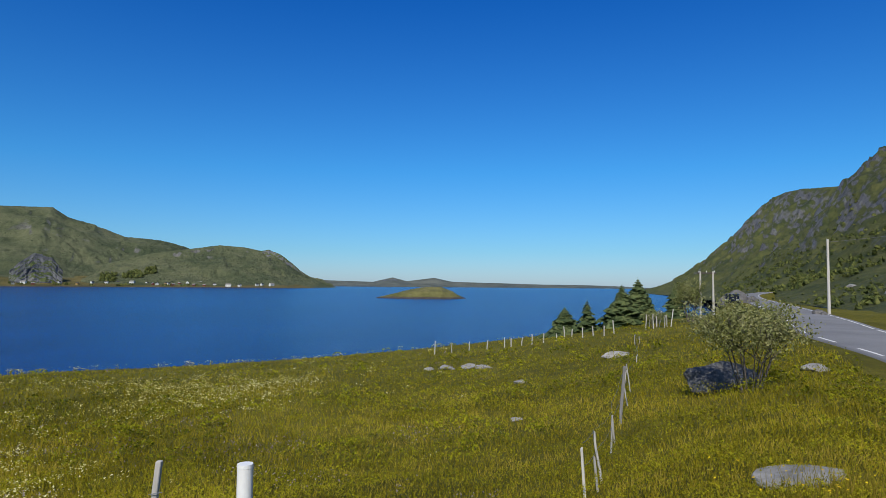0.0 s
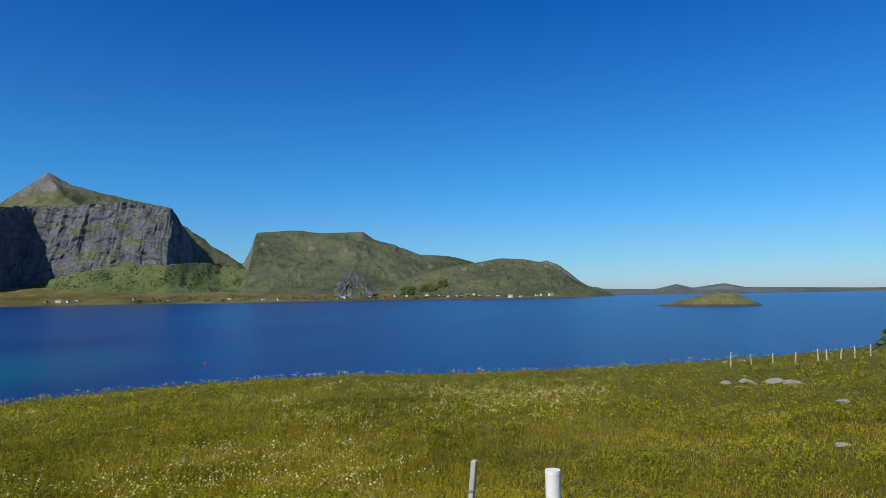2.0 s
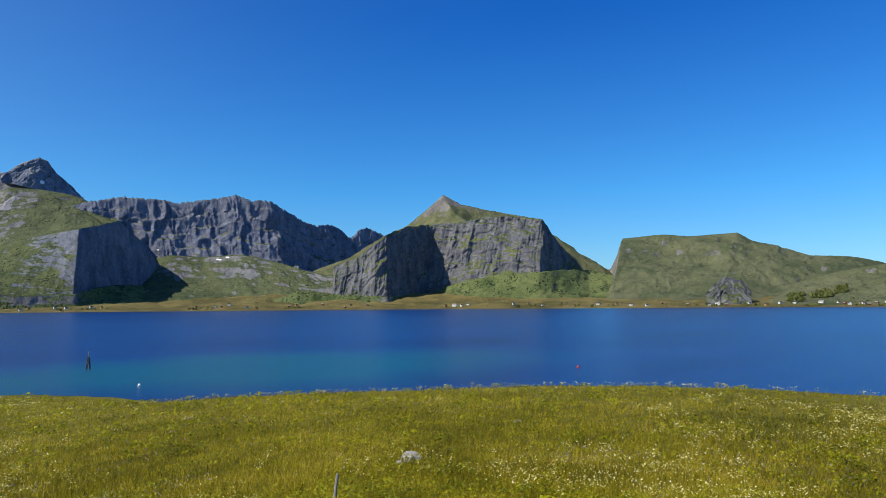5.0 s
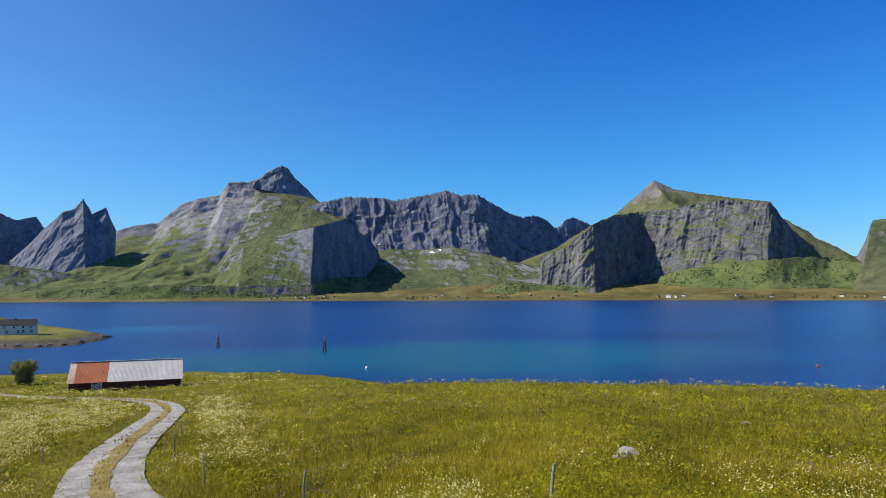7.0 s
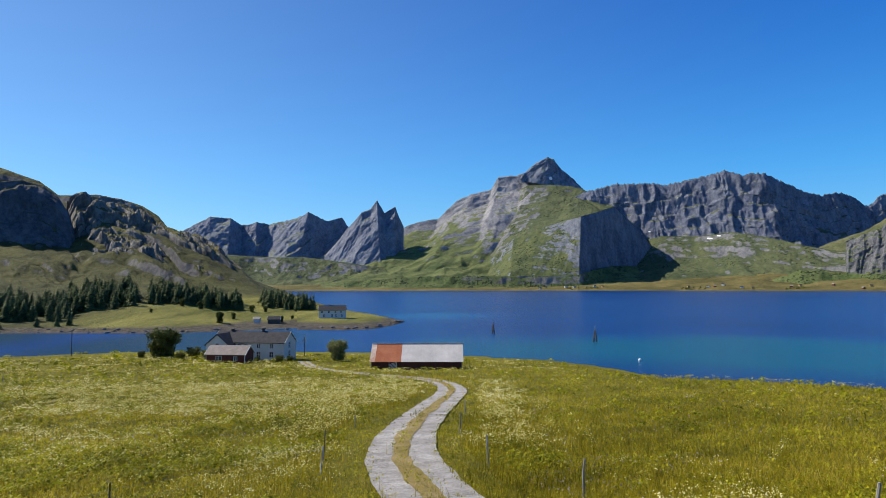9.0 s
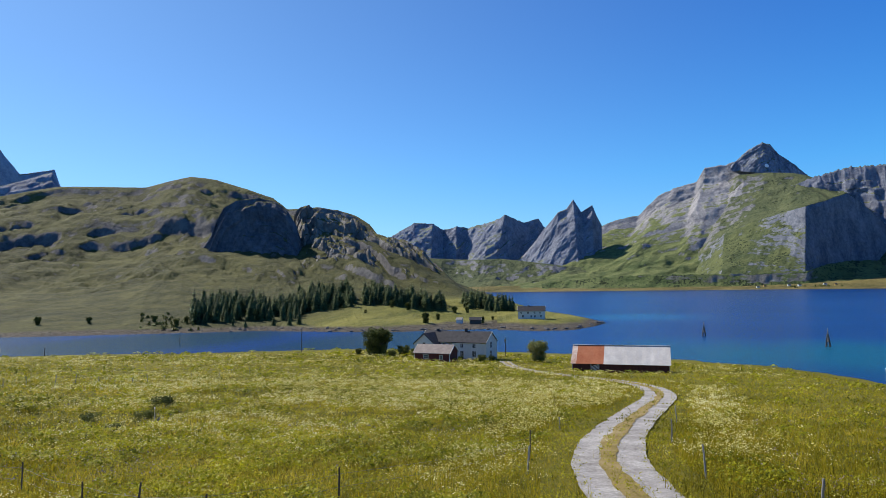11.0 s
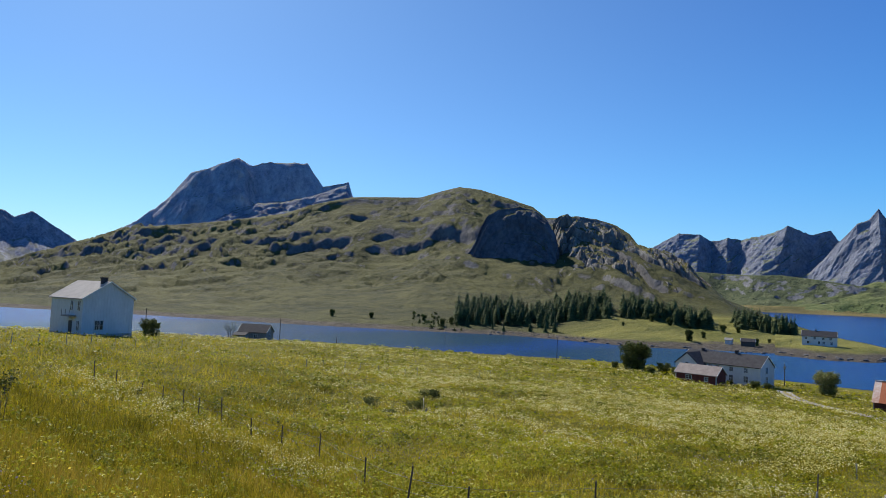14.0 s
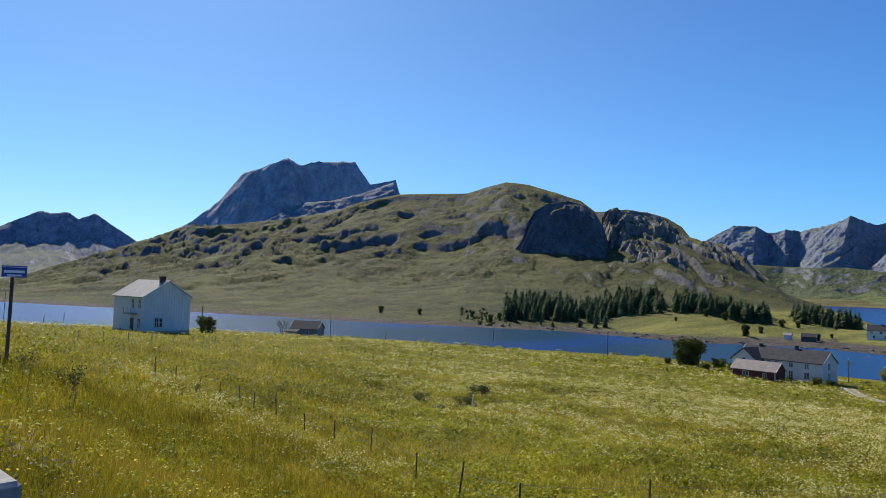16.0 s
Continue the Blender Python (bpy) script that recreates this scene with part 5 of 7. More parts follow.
white_paint = varied("white_paint", (0.50, 0.52, 0.50), (0.66, 0.67, 0.65), 0.5, 0.7, stretch=(1, 1, 0.4))
grey_wood = varied("grey_wood", (0.16, 0.155, 0.15), (0.34, 0.33, 0.31), 1.2, 0.9, stretch=(6, 6, 0.5), bump_d=0.01, per_object=0.5)
pale_wood = varied("pale_wood", (0.34, 0.32, 0.29), (0.58, 0.55, 0.50), 2.0, 0.85, stretch=(6, 6, 0.4), bump_d=0.01, per_object=0.4)
dark_wood = varied("dark_wood", (0.05, 0.042, 0.036), (0.12, 0.10, 0.085), 2.0, 0.9, stretch=(6, 6, 0.4), bump_d=0.01, per_object=0.4)
tin = varied("tin_roof", (0.40, 0.38, 0.36), (0.56, 0.54, 0.51), 0.5, 0.7, 0.0, per_object=0.10)
rusty = varied("rusty_tin", (0.30, 0.075, 0.025), (0.42, 0.15, 0.07), 0.4, 0.85, per_object=0.15)
half_rusty = varied("half_rusty_tin", (0.36, 0.16, 0.09), (0.62, 0.56, 0.50), 0.35, 0.75)
slate = varied("slate_roof", (0.028, 0.028, 0.032), (0.065, 0.065, 0.07), 1.0, 0.85, bump_d=0.02, spec=0.12)
shed_roof = varied("shed_roof", (0.15, 0.12, 0.108), (0.27, 0.23, 0.21), 0.8, 0.8)
pale_roof = varied("pale_roof", (0.19, 0.18, 0.17), (0.30, 0.285, 0.265), 0.8, 0.75)
stone_grey = varied("stone_grey", (0.17, 0.16, 0.15), (0.40, 0.39, 0.37), 1.3, 0.95, bump_d=0.05, per_object=0.25)
lichen_rock = varied("lichen_rock", (0.10, 0.10, 0.095), (0.34, 0.33, 0.31), 2.2, 0.95, bump_d=0.05)
pane_glass, _nt, _b = mat("pane_glass", (0.02, 0.025, 0.03), 0.08, 0, 0.6)
chimney_brick = varied("chimney_brick", (0.03, 0.028, 0.028), (0.08, 0.07, 0.07), 3, 0.9)
plastic_white = varied("plastic_white", (0.72, 0.72, 0.70), (0.84, 0.84, 0.82), 4, 0.45)
steel = varied("galvanised_steel", (0.22, 0.23, 0.24), (0.36, 0.37, 0.38), 8, 0.45, 0.6)
sign_blue, _nt, _b = mat("sign_blue", (0.01, 0.05, 0.28), 0.4)
sign_white, _nt, _b = mat("sign_white", (0.75, 0.75, 0.75), 0.5)
bark = varied("bark", (0.06, 0.05, 0.042), (0.20, 0.17, 0.145), 3, 0.95, stretch=(3, 3, 0.5), bump_d=0.02)
snow, _nt, _b = mat("snow", (0.85, 0.87, 0.90), 0.7)
spruce_mat = island_material("spruce_needles", [(0.1, (0.05, 0.078, 0.034)), (0.5, (0.095, 0.13, 0.052)), (0.9, (0.16, 0.195, 0.075))], 0.7, 0.3)
sallow_mat = island_material("sallow_leaf", [(0.1, (0.085, 0.10, 0.028)), (0.5, (0.20, 0.215, 0.065)), (0.9, (0.34, 0.335, 0.15))], 0.55, 0.3)
dark_leaf_mat = island_material("dark_leaf", [(0.1, (0.035, 0.050, 0.014)), (0.5, (0.085, 0.105, 0.028)), (0.9, (0.17, 0.18, 0.05))], 0.6, 0.2)

from mathutils.bvhtree import BVHTree


def surface(ob):
    me = ob.data
    v = [tuple(q.co) for q in me.vertices]
    return BVHTree.FromPolygons(v, [tuple(p.vertices) for p in me.polygons])


def height_on(tree, x, y):
    hit = tree.ray_cast(Vector((x, y, 3000)), Vector((0, 0, -1)))[0]
    return hit.z if hit else 0.0


def seen_ground(az, el):
    """Where a downward look on that bearing meets the near ground."""
    d = np.linspace(4, 300, 3000)
    a = radians(az)
    z = ground(-d * np.sin(a), d * np.cos(a))
    below = np.nonzero(EYE + d * math.tan(radians(el)) <= z)[0]
    k = d[below[0]] if len(below) else 60.0
    return (-k * math.sin(a), k * math.cos(a), float(ground(-k * math.sin(a), k * math.cos(a))))


# ---- buildings ----
def window(parent, x, y, z, w, h, face, frame_mat=None, bars=(1, 1)):
    """A window on a wall that faces along x ('x', '-x') or y ('y', '-y'), its middle at x, y, z."""
    turn = {"x": 0, "y": 90, "-x": 180, "-y": 270}[face]
    ob = bpy.data.meshes.new("window_frame")
    bm = bmesh.new()
    t = 0.10
    for y0, y1, z0, z1 in ((-w / 2 - t, -w / 2, -h / 2 - t, h / 2 + t), (w / 2, w / 2 + t, -h / 2 - t, h / 2 + t), (-w / 2, w / 2, h / 2, h / 2 + t), (-w / 2, w / 2, -h / 2 - t, -h / 2)):
        box(bm, -0.05, 0.06, y0, y1, z0, z1)
    for k in range(bars[0]):
        q = -w / 2 + w * (k + 1) / (bars[0] + 1)
        box(bm, -0.02, 0.05, q - 0.03, q + 0.03, -h / 2, h / 2)
    for k in range(bars[1]):
        q = -h / 2 + h * (k + 1) / (bars[1] + 1)
        box(bm, -0.02, 0.048, -w / 2, w / 2, q - 0.025, q + 0.025)
    fr = part("window", bm, frame_mat or white_paint, parent)
    fr.matrix_basis = pose(x, y, z, 0, 0, turn)
    bm = bmesh.new()
    box(bm, -0.04, 0.02, -w / 2, w / 2, -h / 2, h / 2)
    part("pane", bm, pane_glass, fr, "dark window glass")
    return fr


def gable_body(t, w, l, h, ridge, wall_mat, roof_mat, eave=0.35, sink=1.2, boards=True, skirt=None, roof_parts=True):
    """Walls and roof: w across the gable (x), l along the ridge (y)."""
    bm = bmesh.new()
    prism(bm, [(-w / 2, -sink), (w / 2, -sink), (w / 2, h), (0, ridge), (-w / 2, h)], -l / 2, l / 2)
    wall = part("wall", bm, wall_mat, t)
    if boards:
        # cover boards, so that the cladding has relief
        bm = bmesh.new()
        n = int(l / 0.45)
        for i in range(n + 1):
            q = -l / 2 + l * i / n
            for s in (-1, 1):
                x = s * w / 2
                box(bm, x - 0.02 if s > 0 else x - 0.022, x + 0.022 if s > 0 else x + 0.02, q - 0.03, q + 0.03, 0, h - 0.02)
        n = int(w / 0.45)
        for i in range(n + 1):
            q = -w / 2 + w * i / n
            top = h + (ridge - h) * (1 - abs(q) / (w / 2)) - 0.05
            for s in (-1, 1):
                box(bm, q - 0.03, q + 0.03, s * l / 2 - 0.022, s * l / 2 + 0.022, 0, max(top, 0.3))
        part("cladding", bm, wall_mat, wall)
    if skirt:
        bm = bmesh.new()
        box(bm, -w / 2 - 0.06, w / 2 + 0.06, -l / 2 - 0.06, l / 2 + 0.06, -sink, skirt)
        part("foundation", bm, stone_grey, t, "rough grey stone foundation")
    if roof_parts:
        sl = (ridge - h) / (w / 2)
        for s in (-1, 1):
            bm = bmesh.new()
            e = w / 2 + eave
            prism(bm, [(0, ridge + 0.02), (s * e, ridge + 0.02 - sl * e), (s * e, ridge + 0.16 - sl * e), (0, ridge + 0.18)], -l / 2 - 0.3, l / 2 + 0.3)
            part("roof", bm, roof_mat, t)
        for s in (-1, 1):
            for q in (-1, 1):
                bm = bmesh.new()
                e = w / 2 + eave
                prism(bm, [(0, ridge + 0.20), (s * e, ridge + 0.20 - sl * e), (s * e, ridge - 0.04 - sl * e), (0, ridge - 0.04)], q * (l / 2 + 0.30), q * (l / 2 + 0.36))
                part("barge_board", bm, white_paint if wall_mat is not barn_paint else grey_wood, t)
    return wall


def corner_boards(t, w, l, h, m):
    for sx in (-1, 1):
        for sy in (-1, 1):
            bm = bmesh.new()
            box(bm, sx * w / 2 - 0.07, sx * w / 2 + 0.07, sy * l / 2 - 0.07, sy * l / 2 + 0.07, -0.3, h)
            part("corner_board", bm, m, t)


def chimney(t, x, y, z0, z1, s=0.6):
    bm = bmesh.new()
    box(bm, x - s / 2, x + s / 2, y - s / 2, y + s / 2, z0, z1, 0.02)
    box(bm, x - s / 2 - 0.06, x + s / 2 + 0.06, y - s / 2 - 0.06, y + s / 2 + 0.06, z1 - 0.18, z1 - 0.02)
    part("chimney", bm, chimney_brick, t, "dark sooty chimney")


def facing(name, label, category, az, d, turn=0.0, z=None, group=""):
    """A thing whose x side looks back along its bearing, turned a little."""
    x, y, zz = on_ground(az, d)
    return thing(name, label, category, group, (x, y, zz if z is None else z), az - 90 + turn)


# the long barn
W, L, Hh, RR = 9.0, 19.2, 2.5, 5.7
barn = facing("barn", "long dark red barn with a partly rusted tin roof", "barn", 99.7, 143.5, -3.0, 1.85)
gable_body(barn, W, L, Hh, RR, barn_paint, tin, roof_parts=False, skirt=0.1)
n = 18
sl = (RR - Hh) / (W / 2)
for i in range(n):
    y0, y1 = -L / 2 - 0.3 + (L + 0.6) * i / n, -L / 2 - 0.3 + (L + 0.6) * (i + 1) / n
    for s in (-1, 1):
        e, lift = W / 2 + 0.35, 0.012 * (i % 2)
        bm = bmesh.new()
        rows = []
        for q in np.linspace(y0, y1 + 0.03, 21):
            c = lift * 0.4 + 0.006 * math.sin((q - y0) / (y1 - y0) * 6.283 * 5)
            rows.append([bm.verts.new((x, q, z)) for x, z in ((0, RR + 0.07 + c), (s * e, RR + 0.07 + c - sl * e), (s * e, RR + 0.05 + c - sl * e), (0, RR + 0.05 + c))])
        for p, r in zip(rows[:-1], rows[1:]):
            for k in range(4):
                bm.faces.new((p[k], p[(k + 1) % 4], r[(k + 1) % 4], r[k]))
        bm.faces.new(rows[0])
        bm.faces.new(rows[-1][::-1])
        bmesh.ops.recalc_face_normals(bm, faces=bm.faces)
        m = rusty if s > 0 and 1 <= i < 6 else half_rusty if s > 0 and i == 0 else tin
        part("roof_sheet", bm, m, barn, "rust-red tin roof sheet" if m is rusty else "weathered pale tin roof sheet")
bm = bmesh.new()
box(bm, -0.18, 0.18, -L / 2 - 0.32, L / 2 + 0.32, RR + 0.10, RR + 0.17)
part("ridge_cap", bm, tin, barn)
door = part("door", box(bmesh.new(), W / 2 + 0.02, W / 2 + 0.07, -5.75, -4.25, 0.05, 2.3), barn_paint, barn, "barn door with white slanting slats")
for k in range(7):
    bm = bmesh.new()
    z = 0.2 + k * 0.28
    bmesh.ops.create_cube(bm, size=1, matrix=pose(W / 2 + 0.10, -5.0, z + 0.1, 18, 0, 0) @ Matrix.Diagonal((0.05, 1.45, 0.13, 1)))
    part("slat", bm, white_paint, door, "white slat")
for y in (-5.8, -4.2):
    part("door_post", box(bmesh.new(), W / 2 + 0.03, W / 2 + 0.11, y - 0.06, y + 0.06, 0, 2.4), white_paint, barn)
corner_boards(barn, W, L, Hh, grey_wood)

# the white farmhouse with its wing
W, L, Hh, RR = 7.2, 19.0, 4.7, 7.1
farmhouse = facing("farmhouse", "long white two-storey farmhouse with dark slate roof", "house", 113.5, 174, -26, 1.6)
gable_body(farmhouse, W, L, Hh, RR, white_paint, slate, skirt=0.5)
corner_boards(farmhouse, W, L, Hh, white_paint)
for y in (-2.4, -0.6, 2.8, 6.2):
    window(farmhouse, W / 2, y, 3.75, 0.85, 1.0, "x")
for y in (-0.6, 2.8, 6.2):
    window(farmhouse, W / 2, y, 1.7, 0.95, 1.35, "x")
for z in (1.7, 3.9):
    window(farmhouse, 0.3, L / 2, z, 1.1, 1.5, "y")
part("entrance", box(bmesh.new(), W / 2, W / 2 + 1.2, 7.8, 9.2, -0.4, 1.5, 0.03), dark_wood, farmhouse, "low dark entrance lean-to")
chimney(farmhouse, 0, 2.4, RR - 0.4, RR + 0.9)
chimney(farmhouse, 0, -6.0, RR - 0.4, RR + 0.7)


def prism_x(bm, pts, x0, x1):
    """A polygon in y and z, drawn out along x."""
    a = [bm.verts.new((x0, y, z)) for y, z in pts]
    c = [bm.verts.new((x1, y, z)) for y, z in pts]
    bm.faces.new(a)
    bm.faces.new(c[::-1])
    for i in range(len(pts)):
        j = (i + 1) % len(pts)
        bm.faces.new((a[i], c[i], c[j], a[j]))
    bmesh.ops.recalc_face_normals(bm, faces=bm.faces)
    return bm


# wing towards the meadow
part("wing", prism_x(bmesh.new(), [(-9.6, -1), (-3.6, -1), (-3.6, 4.2), (-6.6, 6.7), (-9.6, 4.2)], 0.0, W / 2 + 3.2), white_paint, farmhouse, "white side wing")
for s in (-1, 1):
    k = 2.5 / 3.0
    part("wing_roof", prism_x(bmesh.new(), [(-6.6, 6.74), (-6.6 + s * 3.3, 6.74 - k * 3.3), (-6.6 + s * 3.3, 6.92 - k * 3.3), (-6.6, 6.94)], 0.0, W / 2 + 3.5), slate, farmhouse)
part("porch_roof", prism_x(bmesh.new(), [(-3.6, 2.9), (-1.6, 1.9), (-1.6, 2.05), (-3.6, 3.08)], W / 2 + 0.1, W / 2 + 3.4), slate, farmhouse, "dark lean-to porch roof")
part("porch", box(bmesh.new(), W / 2, W / 2 + 3.1, -3.6, -1.9, -0.8, 1.95), white_paint, farmhouse)
window(farmhouse, W / 2 + 3.2, -6.6, 1.8, 0.9, 1.3, "x")
window(farmhouse, W / 2 + 3.2, -6.6, 4.0, 0.8, 1.1, "x")

# the red shed in front of it
W, L, Hh, RR = 5.2, 9.2, 2.3, 4.0
shed = facing("shed", "small dark red shed with white window frames", "shed", 115.45, 161, -24, 2.35)
gable_body(shed, W, L, Hh, RR, red_paint, shed_roof)
corner_boards(shed, W, L, Hh, white_paint)
window(shed, W / 2, -1.6, 1.4, 1.2, 0.8, "x")
window(shed, W / 2, 2.4, 1.3, 0.7, 0.8, "x")

# the white house above the inlet
W, L, Hh, RR = 8.0, 9.5, 5.6, 8.1
x, y, z = polar(165.2, 119, 11.55)
house = thing("house", "weathered white two-storey house with pale roof", "house", "", (x, y, z), 165.2 - 180 + 28)
gable_body(house, W, L, Hh, RR, white_paint, pale_roof, skirt=0.15, sink=2.0)
window(house, 1.35, L / 2, 1.5, 1.25, 1.35, "y", pale_wood)
for y, z in ((1.5, 4.4), (3.7, 4.4), (3.7, 1.4)):
    window(house, W / 2, y, z, 0.8, 1.4, "x")
dr = part("door", box(bmesh.new(), W / 2 - 0.02, W / 2 + 0.06, 1.0, 2.0, 0.0, 2.1), dark_wood, house, "dark front door")
part("balcony", box(bmesh.new(), W / 2, W / 2 + 1.1, 0.6, 3.0, 2.75, 2.95), grey_wood, house, "small grey balcony over the door")
for y in (0.65, 1.8, 2.95):
    part("baluster", box(bmesh.new(), W / 2 + 1.0, W / 2 + 1.06, y - 0.03, y + 0.03, 2.95, 3.8), grey_wood, house)
chimney(house, 0.3, 3.4, RR - 0.5, RR + 0.8, 0.75)

# the house at the end of the spit, its hut and its boat shed
W, L, Hh, RR = 6.5, 14.5, 4.2, 6.6
x, y, _z = polar(107.0, 366)
spit_house = thing("house", "white two-storey house with dark roof on the spit", "house", "", (x, y, 0), 107.0 - 90 - 4)
gable_body(spit_house, W, L, Hh, RR, white_paint, slate, sink=2.5)
for y in (-5.5, -1.8, 1.8, 4.8):
    window(spit_house, W / 2, y, 3.2, 0.9, 1.0, "x")
for y in (-4.5, 0.0, 2.0, 5.2):
    window(spit_house, W / 2, y, 1.2, 0.9, 1.2, "x")
chimney(spit_house, 0, -1.5, RR - 0.4, RR + 0.8)
hut = thing("hut", "tiny white wooden hut on the grassy spit", "hut", "", polar(113.3, 352), 113.3 - 110)
gable_body(hut, 2.2, 3.0, 1.9, 2.9, white_paint, pale_roof, eave=0.15, boards=False)
boat_shed = thing("boat_shed", "low dark boat shed near the shore", "shed", "", polar(111.9, 347), 111.9 - 95)
gable_body(boat_shed, 4.5, 6.0, 2.0, 3.4, dark_wood, slate, eave=0.2, boards=False)

# the grey cottage by the inlet
W, L, Hh, RR = 5.6, 8.2, 2.6, 4.5
cottage = facing("cottage", "small weathered grey cottage with a lean-to", "cottage", 152.85, 196, -22, 4.55)
gable_body(cottage, W, L, Hh, RR, grey_wood, slate)
window(cottage, 0, L / 2, 1.5, 0.8, 1.0, "y")
window(cottage, 0, L / 2, 3.1, 0.6, 0.7, "y")
window(cottage, W / 2, 1.0, 1.4, 0.9, 1.0, "x")
bm = bmesh.new()
prism(bm, [(W / 2 - 0.2, -1), (W / 2 + 2.4, -1), (W / 2 + 2.4, 1.7), (W / 2 - 0.2, 2.4)], -L / 2 - 0.5, -L / 2 + 3.0)
part("lean_to", bm, grey_wood, cottage)
bm = bmesh.new()
prism(bm, [(W / 2 - 0.2, 2.45), (W / 2 + 2.7, 1.66), (W / 2 + 2.7, 1.78), (W / 2 - 0.2, 2.6)], -L / 2 - 0.7, -L / 2 + 3.2)
part("lean_to_roof", bm, slate, cottage)
window(cottage, W / 2 + 2.4, -L / 2 + 1.3, 0.8, 0.8, 1.0, "x")
# ---- trees and bushes ----
def spruce_mesh(name, height, width, layers, arms, seed, sparse=0.0):
    """Needled boughs in drooping whorls round a straight stem."""
    rs = np.random.RandomState(seed)
    tris = []
    for k in range(layers):
        t = (k + 0.3) / layers
        z = height * (0.06 + 0.94 * t)
        reach = width / 2 * (1 - t) ** 0.85 * (0.75 + 0.5 * rs.rand()) + 0.05
        for j in range(arms):
            if rs.rand() < sparse:
                continue
            a = 2 * math.pi * (j + rs.rand() * 0.8) / arms + k * 0.7
            r = reach * (0.65 + 0.6 * rs.rand())
            drop = r * (0.30 + 0.30 * rs.rand())
            tip = np.array((r * math.cos(a), r * math.sin(a), z - drop))
            root = np.array((0, 0, z + 0.1 * r))
            side = np.array((-math.sin(a), math.cos(a), 0)) * r * 0.44
            mid = root * 0.42 + tip * 0.58
            for s in (-1, 1):
                tris += [root, mid + s * side + (0, 0, -0.10 * r), tip]
                tris += [root * 0.5 + mid * 0.5, mid + s * side * 1.15 + (0, 0, -0.3 * r), mid + (0, 0, -0.05 * r)]
                q = root * 0.25 + tip * 0.75
                tris += [q + (0, 0, 0.05 * r), q + s * side * 0.8 + (0, 0, -0.22 * r), tip + s * side * 0.25]
    tris += [np.array((-0.06, 0, height * 0.93)), np.array((0.06, 0, height * 0.93)), np.array((0, 0, height * 1.03))]
    v = np.array(tris)
    return mesh_from(name, v, np.arange(len(v)).reshape(-1, 3), spruce_mat)


def spruce(label, height, width, seed, layers=16, arms=8, sparse=0.0, group=""):
    t = thing("spruce", label, "tree", group)
    bm = bmesh.new()
    rod(bm, (0, 0, -0.6), (0, 0, height * 0.97), 0.02 * height, 0.004 * height, 7)
    part("trunk", bm, bark, t)
    c = new("crown", spruce_mesh("crown", height, width, layers, arms, seed, sparse))
    c.parent = t
    return t


def leafy(name, label, category, height, width, seed, leaf, n_leaf=2200, size=0.07, stems=5, group="", open_foot=0.25, girth=0.016):
    """A broadleaved bush or tree: limbs that fork, and leaves in loose clumps round their ends."""
    rs = np.random.RandomState(seed)
    t = thing(name, label, category, group)
    ends = []
    bm = bmesh.new()
    for k in range(stems):
        a = 2 * math.pi * (k + rs.rand()) / stems
        p0 = Vector((0.06 * width * math.cos(a), 0.06 * width * math.sin(a), -0.3))
        p1 = Vector((0.20 * width * math.cos(a), 0.20 * width * math.sin(a), height * (0.35 + 0.15 * rs.rand())))
        r = girth * height
        rod(bm, p0, p1, r, r * 0.7, 6)
        for j in range(3):
            b = a + (j - 1) * 0.9 + 0.4 * rs.randn()
            q = width * (0.24 + 0.2 * rs.rand())
            p2 = Vector((q * math.cos(b), q * math.sin(b), height * (0.55 + 0.38 * rs.rand())))
            rod(bm, p1, p2, r * 0.65, r * 0.3, 5)
            ends.append(p2)
            for i in range(2):
                p3 = p2 + Vector(np.clip(rs.randn(3), -1.3, 1.3) * 0.10 * width) + Vector((0, 0, 0.08 * height))
                rod(bm, p2 * 0.7 + p1 * 0.3, p3, r * 0.35, r * 0.15, 4)
                ends.append(p3)
    part("branchwork", bm, bark, t)
    e = np.array([tuple(q) for q in ends])
    k = rs.randint(len(e), size=n_leaf)
    p = e[k] + np.clip(rs.randn(n_leaf, 3), -1.7, 1.7) * (0.085 * width, 0.085 * width, 0.07 * height)
    fill = rs.rand(n_leaf) < 0.25
    p[fill] *= (0.8, 0.8, 0.9)
    if open_foot <= 0.02:
        skirt = rs.rand(n_leaf) < 0.26
        a, up = 6.283 * rs.rand(n_leaf), rs.rand(n_leaf)
        q = width * (0.33 + 0.12 * np.sqrt(up)) * (0.85 + 0.3 * np.sin(3 * a + seed)) * rs.rand(n_leaf) ** 0.4
        low = np.stack([q * np.cos(a), q * np.sin(a), height * (0.03 + 0.45 * up)], 1)
        p[skirt] = low[skirt]
    p = p[p[:, 2] > height * open_foot * rs.rand(len(p))]
    n = len(p)
    a, b = rs.randn(n, 3), rs.randn(n, 3)
    a /= np.linalg.norm(a, axis=1)[:, None]
    b -= a * (a * b).sum(1)[:, None]
    b /= np.linalg.norm(b, axis=1)[:, None]
    s = size * (0.6 + 0.8 * rs.rand(n))[:, None]
    v = np.stack([p - a * s, p + b * s * 0.5, p + a * s, p - b * s * 0.5], 1).reshape(-1, 3)
    c = new("crown", mesh_from("crown", v, np.arange(4 * n).reshape(-1, 4), leaf))
    c.parent = t
    return t


def put(t, place, rz=0.0, scale=1.0):
    t.matrix_basis = pose(*place, 0, 0, rz) @ Matrix.Diagonal((scale, scale, scale, 1))
    return t


def copy_to(t, place, rz=0.0, scale=1.0):
    c = copy_thing(t, pose(*place, 0, 0, rz))
    c.scale = (scale, scale, scale)
    return c


# spruces beside the road fence
put(spruce("broad dark green spruce beside the fence", 6.0, 7.4, 1, 26, 16), on_ground(-16.7, 88))
